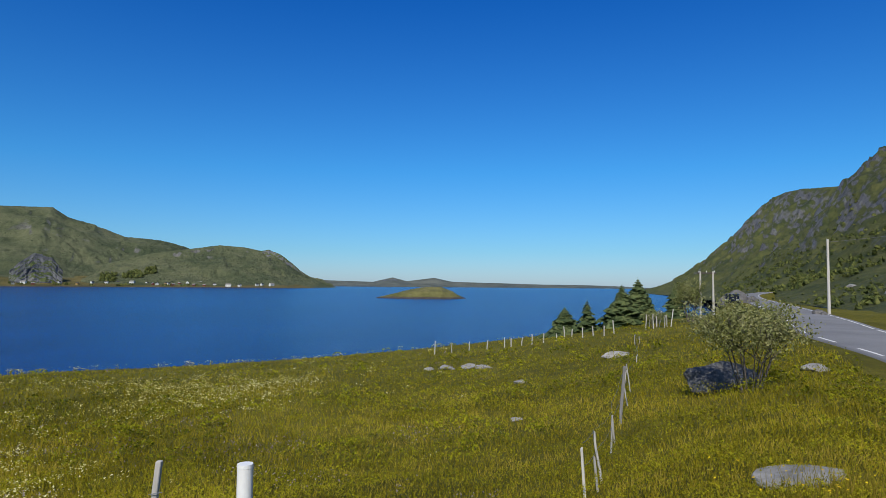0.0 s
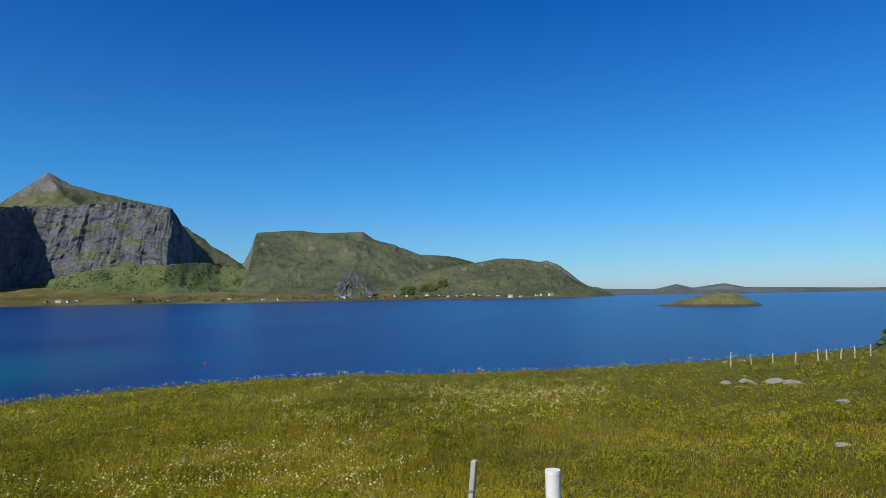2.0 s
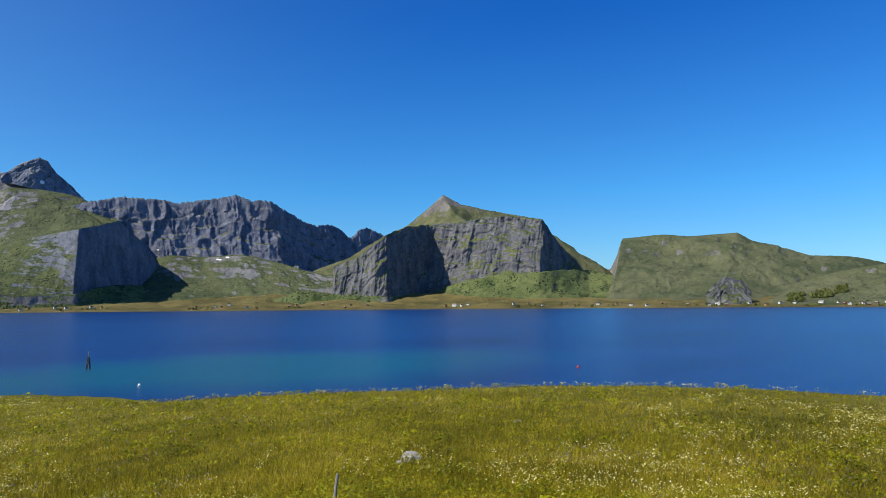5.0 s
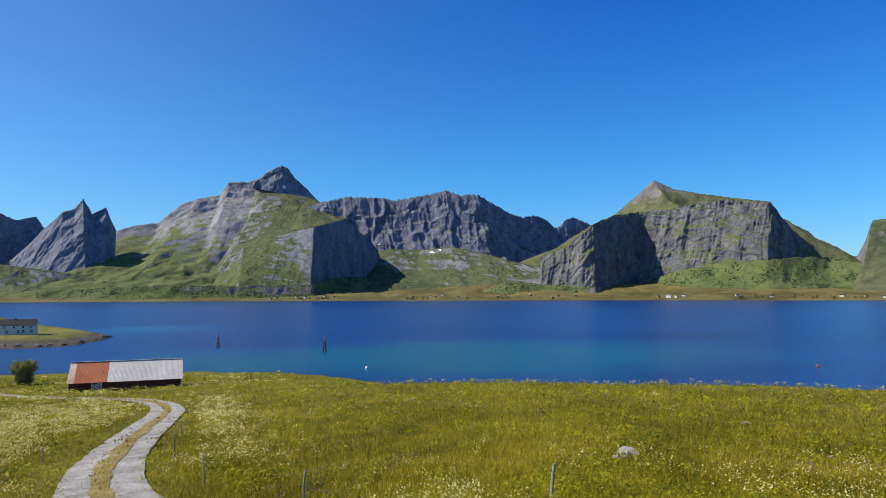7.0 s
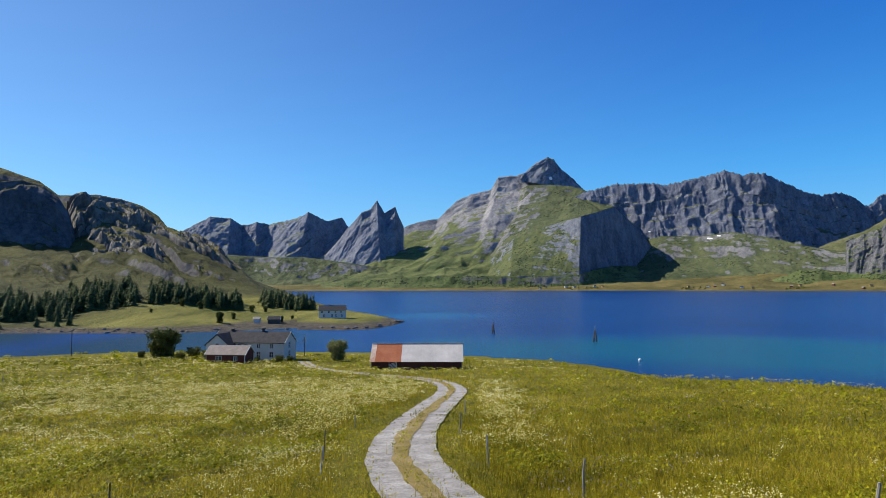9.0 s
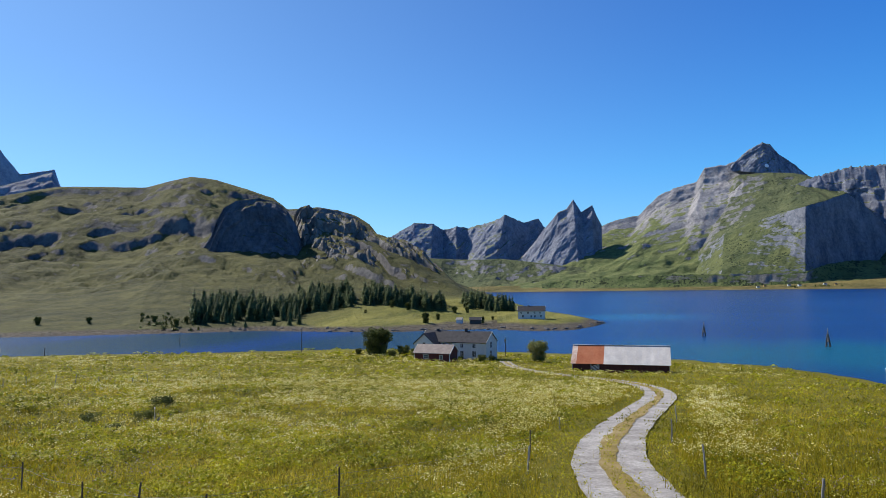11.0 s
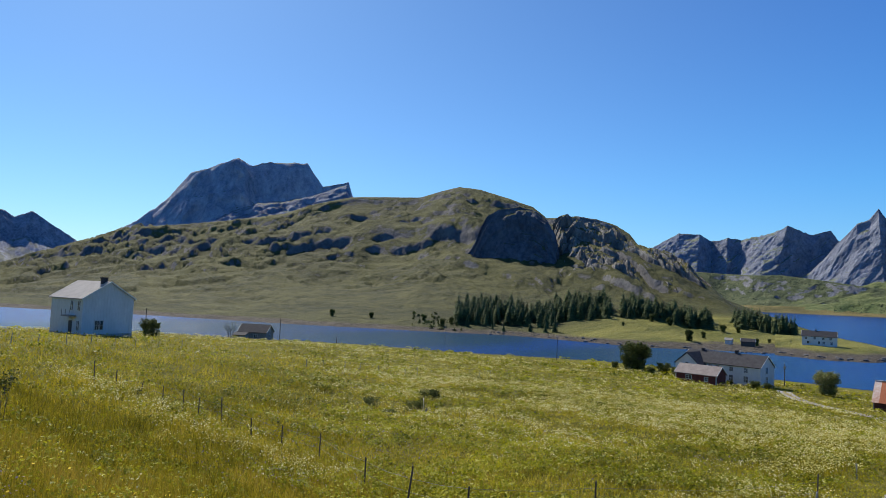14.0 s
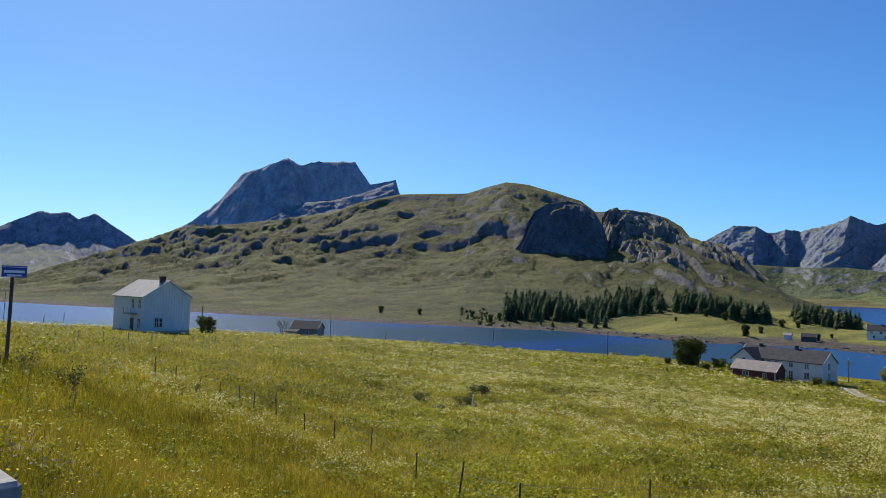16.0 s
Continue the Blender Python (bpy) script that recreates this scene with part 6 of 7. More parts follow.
put(spruce("dark green spruce leaning against its neighbour", 5.4, 6.0, 2, 24, 15), on_ground(-15.4, 86))
put(spruce("low bushy spruce at the meadow's edge", 3.6, 6.2, 3, 18, 15), on_ground(-10.6, 84))
put(spruce("thin half-bare spruce at the meadow's edge", 4.1, 3.8, 4, 18, 10, 0.35), on_ground(-12.5, 85))
put(spruce("small spruce behind the roadside sallow", 5.0, 4.4, 5, 18, 10), on_ground(-19.6, 100))

put(leafy("sallow_bush", "open grey-green sallow bush growing beside a boulder", "bush", 2.15, 2.7, 1, sallow_mat, 8500, 0.042, 12, "", 0.10, 0.010), seen_ground(-25.2, -8.2))
put(leafy("sallow_tree", "grey-green sallow tree beside the power line", "tree", 4.0, 3.6, 2, sallow_mat, 6000, 0.085, 7, "", 0.08), on_ground(-20.8, 76))
put(leafy("birch_bush", "low green bush beside the fence", "bush", 1.6, 2.4, 21, sallow_mat, 1500, 0.06, 5), on_ground(-18.0, 70))
put(leafy("apple_tree", "round green tree near the barn", "tree", 4.6, 4.2, 3, sallow_mat, 6500, 0.20, 9, "", -0.1), on_ground(106.6, 168))
put(leafy("rowan_tree", "wide dark green tree beside the farmhouse", "tree", 6.4, 6.8, 4, dark_leaf_mat, 9000, 0.27, 9, "", -0.1), on_ground(120.5, 184))
bush = put(leafy("garden_bush", "rounded dark garden bush beside the farmhouse", "bush", 2.4, 3.4, 5, dark_leaf_mat, 2800, 0.18, 6, "garden bushes", 0.0), on_ground(118.2, 180))
for a, d, s in ((117.2, 176, 0.8), (122.2, 186, 0.55), (119.3, 176, 0.6), (110.6, 163, 0.45), (111.5, 158, 0.6), (113.3, 163.5, 0.4), (116.4, 171, 0.9)):
    copy_to(bush, on_ground(a, d), 40 * a, s)
put(leafy("willow_bush", "round green bush beside the white house", "bush", 2.8, 3.8, 6, dark_leaf_mat, 4200, 0.16, 7, "", 0.0), on_ground(161.0, 140))
put(leafy("bare_bush", "thin bare bush beside the grey cottage", "bush", 4.2, 4.6, 7, dark_leaf_mat, 260, 0.10, 7), on_ground(154.9, 198))
low = put(leafy("meadow_shrub", "low dark shrub in the meadow", "bush", 0.9, 1.7, 8, dark_leaf_mat, 1300, 0.06, 5, "meadow shrubs"), seen_ground(138.1, -9.3))
for a, e, s in ((139.4, -10.2, 0.8), (143.0, -9.9, 0.7), (141.5, -10.6, 0.5)):
    copy_to(low, seen_ground(a, e), a * 31, s)

# the wood on the spit and on the slope behind it
KNOLL, SPIT = surface(bpy.data.objects["mountain.007"]), surface(spit)
_kinds = [spruce("dark green spruce in the wood on the shore", h, w, 30 + i, 14, 9, 0.0, "spruces in the wood") for i, (h, w) in enumerate(((9.5, 5.6), (10.5, 5.8), (8.0, 5.4), (11.5, 5.8)))]
_first = [True] * 4
_rs2 = np.random.RandomState(5)


def wood_tree(az, d, scale):
    i = _rs2.randint(4)
    x, y, _z = polar(az, d)
    place, rz = (x, y, height_on(KNOLL, x, y) - 0.2), 360 * _rs2.rand()
    if _first[i]:
        _first[i] = False
        put(_kinds[i], place, rz, scale)
    else:
        copy_to(_kinds[i], place, rz, scale)


for a0, a1, d0, d1, n in ((122.6, 135.8, 366, 412, 140), (114.6, 121.8, 408, 440, 80), (108.6, 112.9, 430, 465, 50)):
    for _k in range(n):
        t = _rs2.rand()
        wood_tree(a0 + (a1 - a0) * t, d0 + (d1 - d0) * _rs2.rand() + (t < 0.35 and a1 > 130) * 25, 0.85 + 0.45 * _rs2.rand())
# the depth of the wood, where no single tree stands out
_mass = []
for a0, a1, d0, d1, n in ((122.8, 135.4, 385, 440, 130), (114.8, 121.6, 415, 462, 70), (108.8, 112.7, 440, 482, 35)):
    for _k in range(n):
        t = _rs2.rand()
        x, y, _z = polar(a0 + (a1 - a0) * t, d0 + (d1 - d0) * _rs2.rand() + (t < 0.35 and a1 > 130) * 25)
        me = next(q for q in _kinds[_rs2.randint(4)].children if q.name.startswith("crown")).data
        v = np.zeros(len(me.vertices) * 3)
        me.vertices.foreach_get("co", v)
        v = v.reshape(-1, 3) * (0.85 + 0.45 * _rs2.rand())
        c, q = math.cos(6.28 * t * 50), math.sin(6.28 * t * 50)
        _mass.append(np.stack([x + c * v[:, 0] - q * v[:, 1], y + q * v[:, 0] + c * v[:, 1], v[:, 2] + height_on(KNOLL, x, y) - 0.2], 1))
_mass = np.concatenate(_mass)
tagged(new("spruce_wood", mesh_from("spruce_wood", _mass, np.arange(len(_mass)).reshape(-1, 3), spruce_mat)), "dense dark spruce wood on the slope above the shore", "wood", kind="stuff")
for a, d, s in ((129.3, 352, 0.6), (131.6, 354, 0.45), (128.0, 350, 0.7), (132.6, 358, 0.4), (134.8, 362, 0.8), (127.2, 352, 0.72)):
    wood_tree(a, d, s)
juniper = leafy("juniper", "dark upright juniper on the grassy spit", "bush", 4.6, 3.4, 9, dark_leaf_mat, 2200, 0.30, 5, "junipers on the spit", 0.0)
_set = False
for a, d, s in ((116.3, 345, 1.1), (117.8, 395, 0.9), (113.7, 400, 0.8), (112.6, 405, 0.7), (115.2, 372, 0.7), (111.3, 352, 0.7), (119.2, 400, 0.9), (110.4, 372, 0.4), (121.5, 372, 0.4), (137.0, 362, 0.8), (138.6, 380, 0.7), (136.2, 372, 0.7), (143.2, 395, 0.7), (146.6, 400, 0.8)):
    x, y, _z = polar(a, d)
    q = (x, y, max(height_on(KNOLL, x, y), height_on(SPIT, x, y)) - 0.1)
    if _set:
        copy_to(juniper, q, a * 50, s)
    else:
        put(juniper, q, 0, s)
        _set = True
for ob in (spit_house, hut, boat_shed):
    x, y, _z = ob.matrix_basis.translation
    ob.location = (x, y, max(height_on(KNOLL, x, y), height_on(SPIT, x, y)) + 0.1)

# ---- fences ----
def post(label, height, r, m, seed, sides=7):
    """A rough cleft or round fence post with a worn top."""
    rs = np.random.RandomState(seed)
    t = bmesh.new()
    rings = [(-0.5, 1.0), (0.25 * height, 1.0), (0.7 * height, 0.93), (0.97 * height, 0.88), (height, 0.7)]
    off = rs.randn(len(rings), 2) * r * 0.25
    loops = []
    for (z, k), o in zip(rings, off):
        loops.append([t.verts.new((o[0] + r * k * math.cos(6.283 * i / sides) * (1 + 0.12 * rs.randn()), o[1] + r * k * math.sin(6.283 * i / sides) * (1 + 0.12 * rs.randn()), z)) for i in range(sides)])
    for a, b in zip(loops[:-1], loops[1:]):
        for i in range(sides):
            t.faces.new((a[i], a[(i + 1) % sides], b[(i + 1) % sides], b[i]))
    t.faces.new(loops[-1])
    t.faces.new(loops[0][::-1])
    me = bpy.data.meshes.new("fence_post")
    t.to_mesh(me)
    t.free()
    me.materials.append(m)
    ob = new("fence_post", me)
    return tagged(ob, label, "fence post")


def posts(label, group, rows, m, height, r, lean=5.0, seed=0, vary=0.15):
    rs = np.random.RandomState(seed)
    kinds = [post(label, height, r, m, seed * 10 + i) for i in range(3)]
    used = [False] * 3
    tops = []
    for a, e in rows:
        i = rs.randint(3)
        q = seen_ground(a, e)
        mtx = pose(*q, lean * rs.randn(), lean * rs.randn(), 360 * rs.rand())
        if not used[i]:
            used[i], ob = True, kinds[i]
            ob.matrix_basis = mtx
        else:
            ob = copy_thing(kinds[i], mtx)
        ob.scale = (1, 1, 1 + vary * rs.randn())
        tagged(ob, group=group)
        tops.append((ob, mtx))
    for i in range(3):
        if not used[i]:
            bpy.data.objects.remove(kinds[i])
    return tops


wire_mat, _nt, _b = mat("fence_wire", (0.20, 0.20, 0.20), 0.5, 0.7)


def wires(label, tops, heights, r=0.004):
    """Strands from post to post."""
    t = thing("fence_wire", label, "wire")
    for h in heights:
        bm = bmesh.new()
        for (_a, m0), (_b2, m1) in zip(tops[:-1], tops[1:]):
            p, q = m0 @ Vector((0, 0, h)), m1 @ Vector((0, 0, h))
            mid = (p + q) / 2 - Vector((0, 0, 0.02 * (q - p).length))
            rod(bm, p, mid, r, r, 4)
            rod(bm, mid, q, r, r, 4)
        part("strand", bm, wire_mat, t)


NEAR_LINE = [(164.6, -7.8), (163.1, -8.2), (161.3, -8.7), (159.7, -9.6), (158.2, -10.0), (157.0, -10.7), (155.2, -11.1), (152.8, -12.3), (150.4, -13.1), (147.3, -14.0), (143.5, -16.1), (140.0, -17.6), (135.1, -18.3), (124.6, -17.3), (108.2, -14.2)]
TRACK_LINE_POSTS = [(86.8, -17.6), (94.3, -15.0), (96.5, -12.5), (95.9, -11.0), (108.5, -15.3), (105.4, -11.9), (66.3, -17.1)]
BACK_LINE = [(148.6, -6.6), (147.2, -6.7), (145.4, -6.8), (144.1, -6.9), (142.5, -7.0), (141.4, -7.1), (140.2, -7.1), (139.1, -7.1), (137.9, -7.1), (135.8, -7.0), (133.7, -7.0), (132.7, -7.0), (131.3, -7.0), (129.1, -6.9)]
HOUSE_LINE = [(170.2, -4.9), (168.5, -5.0), (166.7, -5.0), (165.1, -5.0), (163.5, -5.0), (162.0, -5.1), (160.3, -5.2), (158.6, -5.2)]
EDGE_LINE = [(0.7, -6.2), (-0.8, -6.0), (-2.3, -5.8), (-3.9, -5.7), (-5.4, -5.5), (-6.0, -5.4), (-6.9, -5.3), (-7.8, -5.2), (-8.8, -5.0), (-9.9, -4.8), (-10.6, -4.6), (-11.2, -4.6), (-12.1, -4.5), (-13.0, -4.4), (-13.9, -4.3), (-14.7, -4.1)]
ROAD_FENCE = [(-12.3, -18.2), (-13.3, -17.0), (-13.6, -16.3), (-14.4, -13.9), (-14.7, -13.1), (-15.8, -10.0), (-16.0, -8.9), (-15.5, -8.7), (-16.5, -6.6), (-16.4, -5.0), (-16.8, -4.9)]
STAKES = [(-17.3, -3.7), (-17.6, -3.5), (-17.9, -3.6), (-18.2, -3.5), (-18.4, -3.4), (-18.8, -3.5), (-19.0, -3.4), (-19.3, -3.4)]
tops = posts("thin weathered wooden fence post in the tall grass", "posts of the lower fence", NEAR_LINE, dark_wood, 0.95, 0.026, 3, 1)
wires("rusty wire strands of the lower meadow fence", tops, (0.5, 0.85))
tops = posts("dark wooden fence post beside the gravel track", "posts beside the track", TRACK_LINE_POSTS, grey_wood, 1.05, 0.034, 3, 2)
posts("small grey fence post far down the meadow", "posts of the far fence", BACK_LINE, grey_wood, 0.9, 0.035, 3, 3)
posts("thin dark fence post near the white house", "posts by the white house", HOUSE_LINE, grey_wood, 0.9, 0.035, 3, 4)
tops = posts("pale grey fence post along the meadow's edge", "posts along the shore edge", EDGE_LINE, pale_wood, 1.1, 0.06, 4, 5)
tops = posts("weathered pale leaning wooden fence post", "posts of the road fence", ROAD_FENCE, pale_wood, 0.85, 0.023, 5, 6, 0.2)
wires("thin slack wire of the old road fence", tops, (0.6, 0.95))
posts("pale upright stake in a crowded old fence", "stakes by the spruces", STAKES, pale_wood, 1.5, 0.05, 6, 7)
q = seen_ground(-15.2, -11.5)
thick = post("thick crooked grey fence post", 1.6, 0.05, grey_wood, 77)
thick.matrix_basis = pose(*q, -7, 6, 0)

# the white tube and the stick just below the viewpoint
x, y, _z = polar(16.6, 5.4)
tube = thing("marker_tube", "thick white plastic tube standing as a post", "post", "", (x, y, 0))
top = EYE + 5.4 * math.tan(radians(-14.75))
bm = bmesh.new()
rod(bm, (0, 0, ground_z(x, y) - 0.4), (0, 0, top - 0.03), 0.062, 0.062, 28)
part("pipe", bm, plastic_white, tube)
bm = bmesh.new()
rod(bm, (0, 0, top - 0.028), (0, 0, top + 0.002), 0.0635, 0.0615, 28)
part("cap", bm, plastic_white, tube, "white end cap")
x, y, _z = polar(23.2, 5.7)
zt, zg = EYE + 5.7 * math.tan(radians(-14.0)), ground_z(x, y)
stick = thing("fence_stake", "leaning white-grey wooden stake with a wire nail", "fence post", "", (x, y, zg))
bm = bmesh.new()
bmesh.ops.create_cube(bm, size=1, matrix=Matrix.Translation((0, 0, (zt - zg) / 2 - 0.15)) @ Matrix.Diagonal((0.045, 0.05, zt - zg + 0.3, 1)))
bmesh.ops.bevel(bm, geom=bm.edges[:], offset=0.006, segments=1, affect="EDGES")
bmesh.ops.transform(bm, matrix=Matrix.Shear("XY", 4, (0.10, 0.0)), verts=bm.verts)
bmesh.ops.translate(bm, vec=(-0.10 * (zt - zg), 0, 0), verts=bm.verts)
part("stave", bm, pale_wood, stick)
bm = bmesh.new()
rod(bm, (-0.06, -0.04, (zt - zg) * 0.78), (0.05, -0.05, (zt - zg) * 0.80), 0.004, 0.004, 6)
part("nail", bm, steel, stick)


# ---- stones ----
knoll_stone = varied("dark_cut_rock", (0.05, 0.05, 0.055), (0.20, 0.19, 0.18), 0.8, 0.95, bump_d=0.06)

dark_boulder = varied("dark_boulder", (0.05, 0.05, 0.05), (0.20, 0.195, 0.185), 2.2, 0.95, bump_d=0.06)


def rock(label, place, size, seed, m, squash=0.6, rz=0.0, category="rock", detail=3):
    bm = bmesh.new()
    bmesh.ops.create_icosphere(bm, subdivisions=detail, radius=1.0)
    noise.seed_set(seed)
    cuts = [Vector((random.Random(seed * 9 + i).uniform(-1, 1), random.Random(seed * 9 + i + 50).uniform(-1, 1), random.Random(seed * 9 + i + 90).uniform(-0.4, 1))).normalized() for i in range(7)]
    for v in bm.verts:
        for c in cuts:
            over = v.co.dot(c) - 0.66
            if over > 0:
                v.co -= c * over * 0.85
        v.co *= 1 + 0.22 * noise.noise(v.co * 1.4 + Vector((seed, 0, 0))) + 0.07 * noise.noise(v.co * 4.5)
        v.co = Vector((v.co.x * size[0], v.co.y * size[1], v.co.z * size[2]))
    me = bpy.data.meshes.new("rock")
    bm.to_mesh(me)
    bm.free()
    me.materials.append(m)
    ob = tagged(new("rock", me), label, category)
    ob.matrix_basis = pose(place[0], place[1], place[2] + size[2] * (squash - 0.5), 0, 0, rz)
    return ob


rock("flat-topped grey boulder under the sallow bush", seen_ground(-22.9, -8.1), (1.25, 0.9, 0.55), 3, dark_boulder, 0.85, -20, "boulder", 4)
rock("blocky pale grey stone in the meadow", seen_ground(59.4, -13.1), (0.36, 0.30, 0.26), 4, stone_grey, 0.85, 30)
rock("small flat stone beside a larger stone", seen_ground(60.3, -13.3), (0.22, 0.16, 0.10), 5, stone_grey, 0.7)
for i, (a, e, s) in enumerate(((-6.8, -8.5, 0.30), (-6.4, -11.6, 0.18), (-2.3, -7.3, 0.55), (-0.5, -7.4, 0.5), (-3.6, -7.3, 0.45), (-14.9, -6.0, 0.55), (-29.7, -6.3, 0.4), (1.2, -7.5, 0.35), (50.0, -10.0, 0.22))):
    rock("low grey stone half sunk in the meadow", seen_ground(a, e), (s * 1.5, s, s * 0.5), 20 + i, stone_grey, 0.7, 37 * i)
rock("broad flat grey rock slab in the roadside grass", seen_ground(-28.3, -14.6), (0.9, 0.42, 0.11), 41, lichen_rock, 0.8, 35)
for i, (a, d, s) in enumerate(((-29.9, 70, 0.6), (-30.4, 68, 0.4), (-24.6, 112, 1.6), (-25.4, 116, 1.3), (-23.6, 122, 2.0), (-24.2, 128, 2.2))):
    x, y, z = on_ground(a, d)
    rock("grey roadside rock at the foot of the slope", (x, y, z), (s, s * 0.8, s * 0.7), 60 + i, knoll_stone, 0.8, 50 * i)
x, y, z = polar(175.1, 5.95, EYE - 5.3 * math.tan(radians(13.4)))
bm = bmesh.new()
g = ground_z(x, y)
box(bm, -0.18, 0.18, -0.6, 0.6, g - z - 0.3, 0.0, 0.03)
st = thing("guard_stone", "rough grey concrete guard stone beside the road", "guard stone", "", (x, y, z), 10)
part("block", bm, stone_grey, st)

# driftwood plank in the shrubs
q = seen_ground(138.6, -10.3)
pl = thing("plank", "pale weathered plank leaning in low shrubs", "plank", "", q, 50)
bm = bmesh.new()
bmesh.ops.create_cube(bm, size=1, matrix=pose(0, 0, 0.45, 0, 28, 0) @ Matrix.Diagonal((0.16, 0.05, 1.5, 1)))
part("board", bm, pale_wood, pl)
bm = bmesh.new()
bmesh.ops.create_cube(bm, size=1, matrix=pose(0.35, 0.1, 0.3, 0, 60, 20) @ Matrix.Diagonal((0.12, 0.04, 1.0, 1)))
part("board", bm, grey_wood, pl)

# ---- poles, lines and signs ----
def pole(label, place, height, m, cross=0.0, rz=0.0, r=0.13):
    t = thing("power_pole", label, "power pole", "", place, rz)
    bm = bmesh.new()
    rod(bm, (0, 0, -1.0), (0, 0, height), r, r * 0.68, 10)
    part("shaft", bm, m, t)
    if cross:
        part("cross_arm", box(bmesh.new(), -cross / 2, cross / 2, -0.07, 0.07, height - 0.35, height - 0.2, 0.01), dark_wood, t)
        for x in (-cross * 0.45, 0, cross * 0.45):
            bm = bmesh.new()
            rod(bm, (x, 0, height - 0.2), (x, 0, height + 0.08), 0.05, 0.035, 8)
            part("insulator", bm, plastic_white, t)
    return t


def line_between(p, q, sag, label, n=14, r=0.018):
    t = thing("power_line", label, "cable")
    bm = bmesh.new()
    p, q = Vector(p), Vector(q)
    pts = [p.lerp(q, i / n) - Vector((0, 0, sag * 4 * (i / n) * (1 - i / n))) for i in range(n + 1)]
    for a, b2 in zip(pts[:-1], pts[1:]):
        rod(bm, a, b2, r, r, 4)
    part("strand", bm, wire_mat, t)


x, y, z = on_ground(-30.7, 72)
pole("pale single wooden power pole beside the road", (x, y, z), EYE + 72 * math.tan(radians(3.65)) - z, pale_wood, 0, 0, 0.15)
p_top = (x, y, EYE + 72 * math.tan(radians(3.4)))
line_between(p_top, polar(-50, 80, 29), 0.6, "thin dark power line beside the road")
x, y, z = on_ground(-22.1, 88)
top = EYE + 88 * math.tan(radians(1.2))
hf = thing("power_pole", "tall double wooden power pole with a crossbar", "power pole", "", (x, y, z), -22)
for s, zz in ((-0.75, 0), (0.75, 0)):
    bm = bmesh.new()
    rod(bm, (s, 0, -1), (s, 0, top - z), 0.15, 0.11, 10)
    part("shaft", bm, pale_wood, hf)
part("cross_arm", box(bmesh.new(), -1.1, 1.1, -0.08, 0.08, top - z - 0.3, top - z - 0.12, 0.01), dark_wood, hf)
for x in (-0.9, 0, 0.9):
    bm = bmesh.new()
    rod(bm, (x, 0, top - z - 0.12), (x, 0, top - z + 0.1), 0.05, 0.035, 8)
    part("insulator", bm, plastic_white, hf)
for a, d, e, c in ((150.9, 212, -2.55, 0.0), (127.0, 208, -3.3, 0.0), (161.4, 160, -2.05, 0.0), (175.1, 300, -1.3, 0.0)):
    x, y, z = on_ground(a, d)
    pole("thin dark wooden power pole in the meadow", (x, y, z), EYE + d * math.tan(radians(e)) - z, dark_wood, c, a)
x, y, z = on_ground(109.4, 184)
pp = pole("wooden power pole with a grey transformer beside the farmhouse", (x, y, z), 5.6, dark_wood, 1.4, 109 + 90)
part("transformer", box(bmesh.new(), -1.1, -0.5, -0.3, 0.3, 4.1, 4.9, 0.05), steel, pp, "grey transformer box")

d = 24.6
x, y, z = on_ground(174.4, d)
sign = thing("road_sign", "blue roadside place sign on a dark post", "sign", "", (x, y, z), 174.4 - 180 + 8)
h = EYE + d * math.tan(radians(0.55)) - z
bm = bmesh.new()
rod(bm, (0, 0, -0.5), (0, 0, h), 0.05, 0.05, 10)
part("post", bm, dark_wood, sign, "dark weathered post")
panel = part("panel", box(bmesh.new(), -0.36, 0.30, 0.055, 0.085, h - 0.34, h + 0.02, 0.01), sign_blue, sign, "blue sign panel")
for x0, x1, z0, z1 in ((-0.30, 0.24, h - 0.20, h - 0.12), (-0.22, 0.16, h - 0.29, h - 0.25), (-0.34, 0.28, h - 0.03, h - 0.015), (-0.34, 0.28, h - 0.325, h - 0.31)):
    part("bar", box(bmesh.new(), x0, x1, 0.083, 0.089, z0, z1), sign_white, panel, "plain white bar")
part("clamp", box(bmesh.new(), -0.07, 0.07, -0.06, 0.056, h - 0.2, h - 0.12), steel, sign)

# ---- in the water ----
for a, d, h in ((93.0, 282, 5.6), (84.3, 243, 6.0)):
    x, y, _z = polar(a, d)
    bc = thing("beacon", "dark wooden tripod beacon standing in the fjord", "beacon", "harbour beacons", (x, y, -1.5), a)
    for k in range(4):
        w = 6.283 * k / 4 + 0.5
        bm = bmesh.new()
        rod(bm, (1.0 * math.cos(w), 1.0 * math.sin(w), 0), (0.22 * math.cos(w), 0.22 * math.sin(w), h * 0.92), 0.17, 0.13, 8)
        part("leg", bm, dark_wood, bc)
    bm = bmesh.new()
    rod(bm, (0, 0, h * 0.5), (0, 0, h * 1.22), 0.2, 0.12, 8)
    part("topmark", bm, grey_wood, bc, "pale top post")
    bm = bmesh.new()
    rod(bm, (0.55, 0, h * 0.55), (-0.55, 0, h * 0.55), 0.07, 0.07, 6)
    rod(bm, (0, 0.55, h * 0.55), (0, -0.55, h * 0.55), 0.07, 0.07, 6)
    part("brace", bm, dark_wood, bc)
for a, d in ((146.1, 243), (136.7, 271), (172.6, 330), (171.3, 345)):
    x, y, _z = polar(a, d)
    sk = tagged(post("dark wooden stake standing in the shallow inlet", 4.2, 0.16, dark_wood, int(a)), category="stake", group="stakes in the inlet")
    sk.name = "mooring_stake"
    sk.location = (x, y, -1.2)
buoy_red, _nt, _b = mat("buoy_red", (0.55, 0.04, 0.02), 0.4)
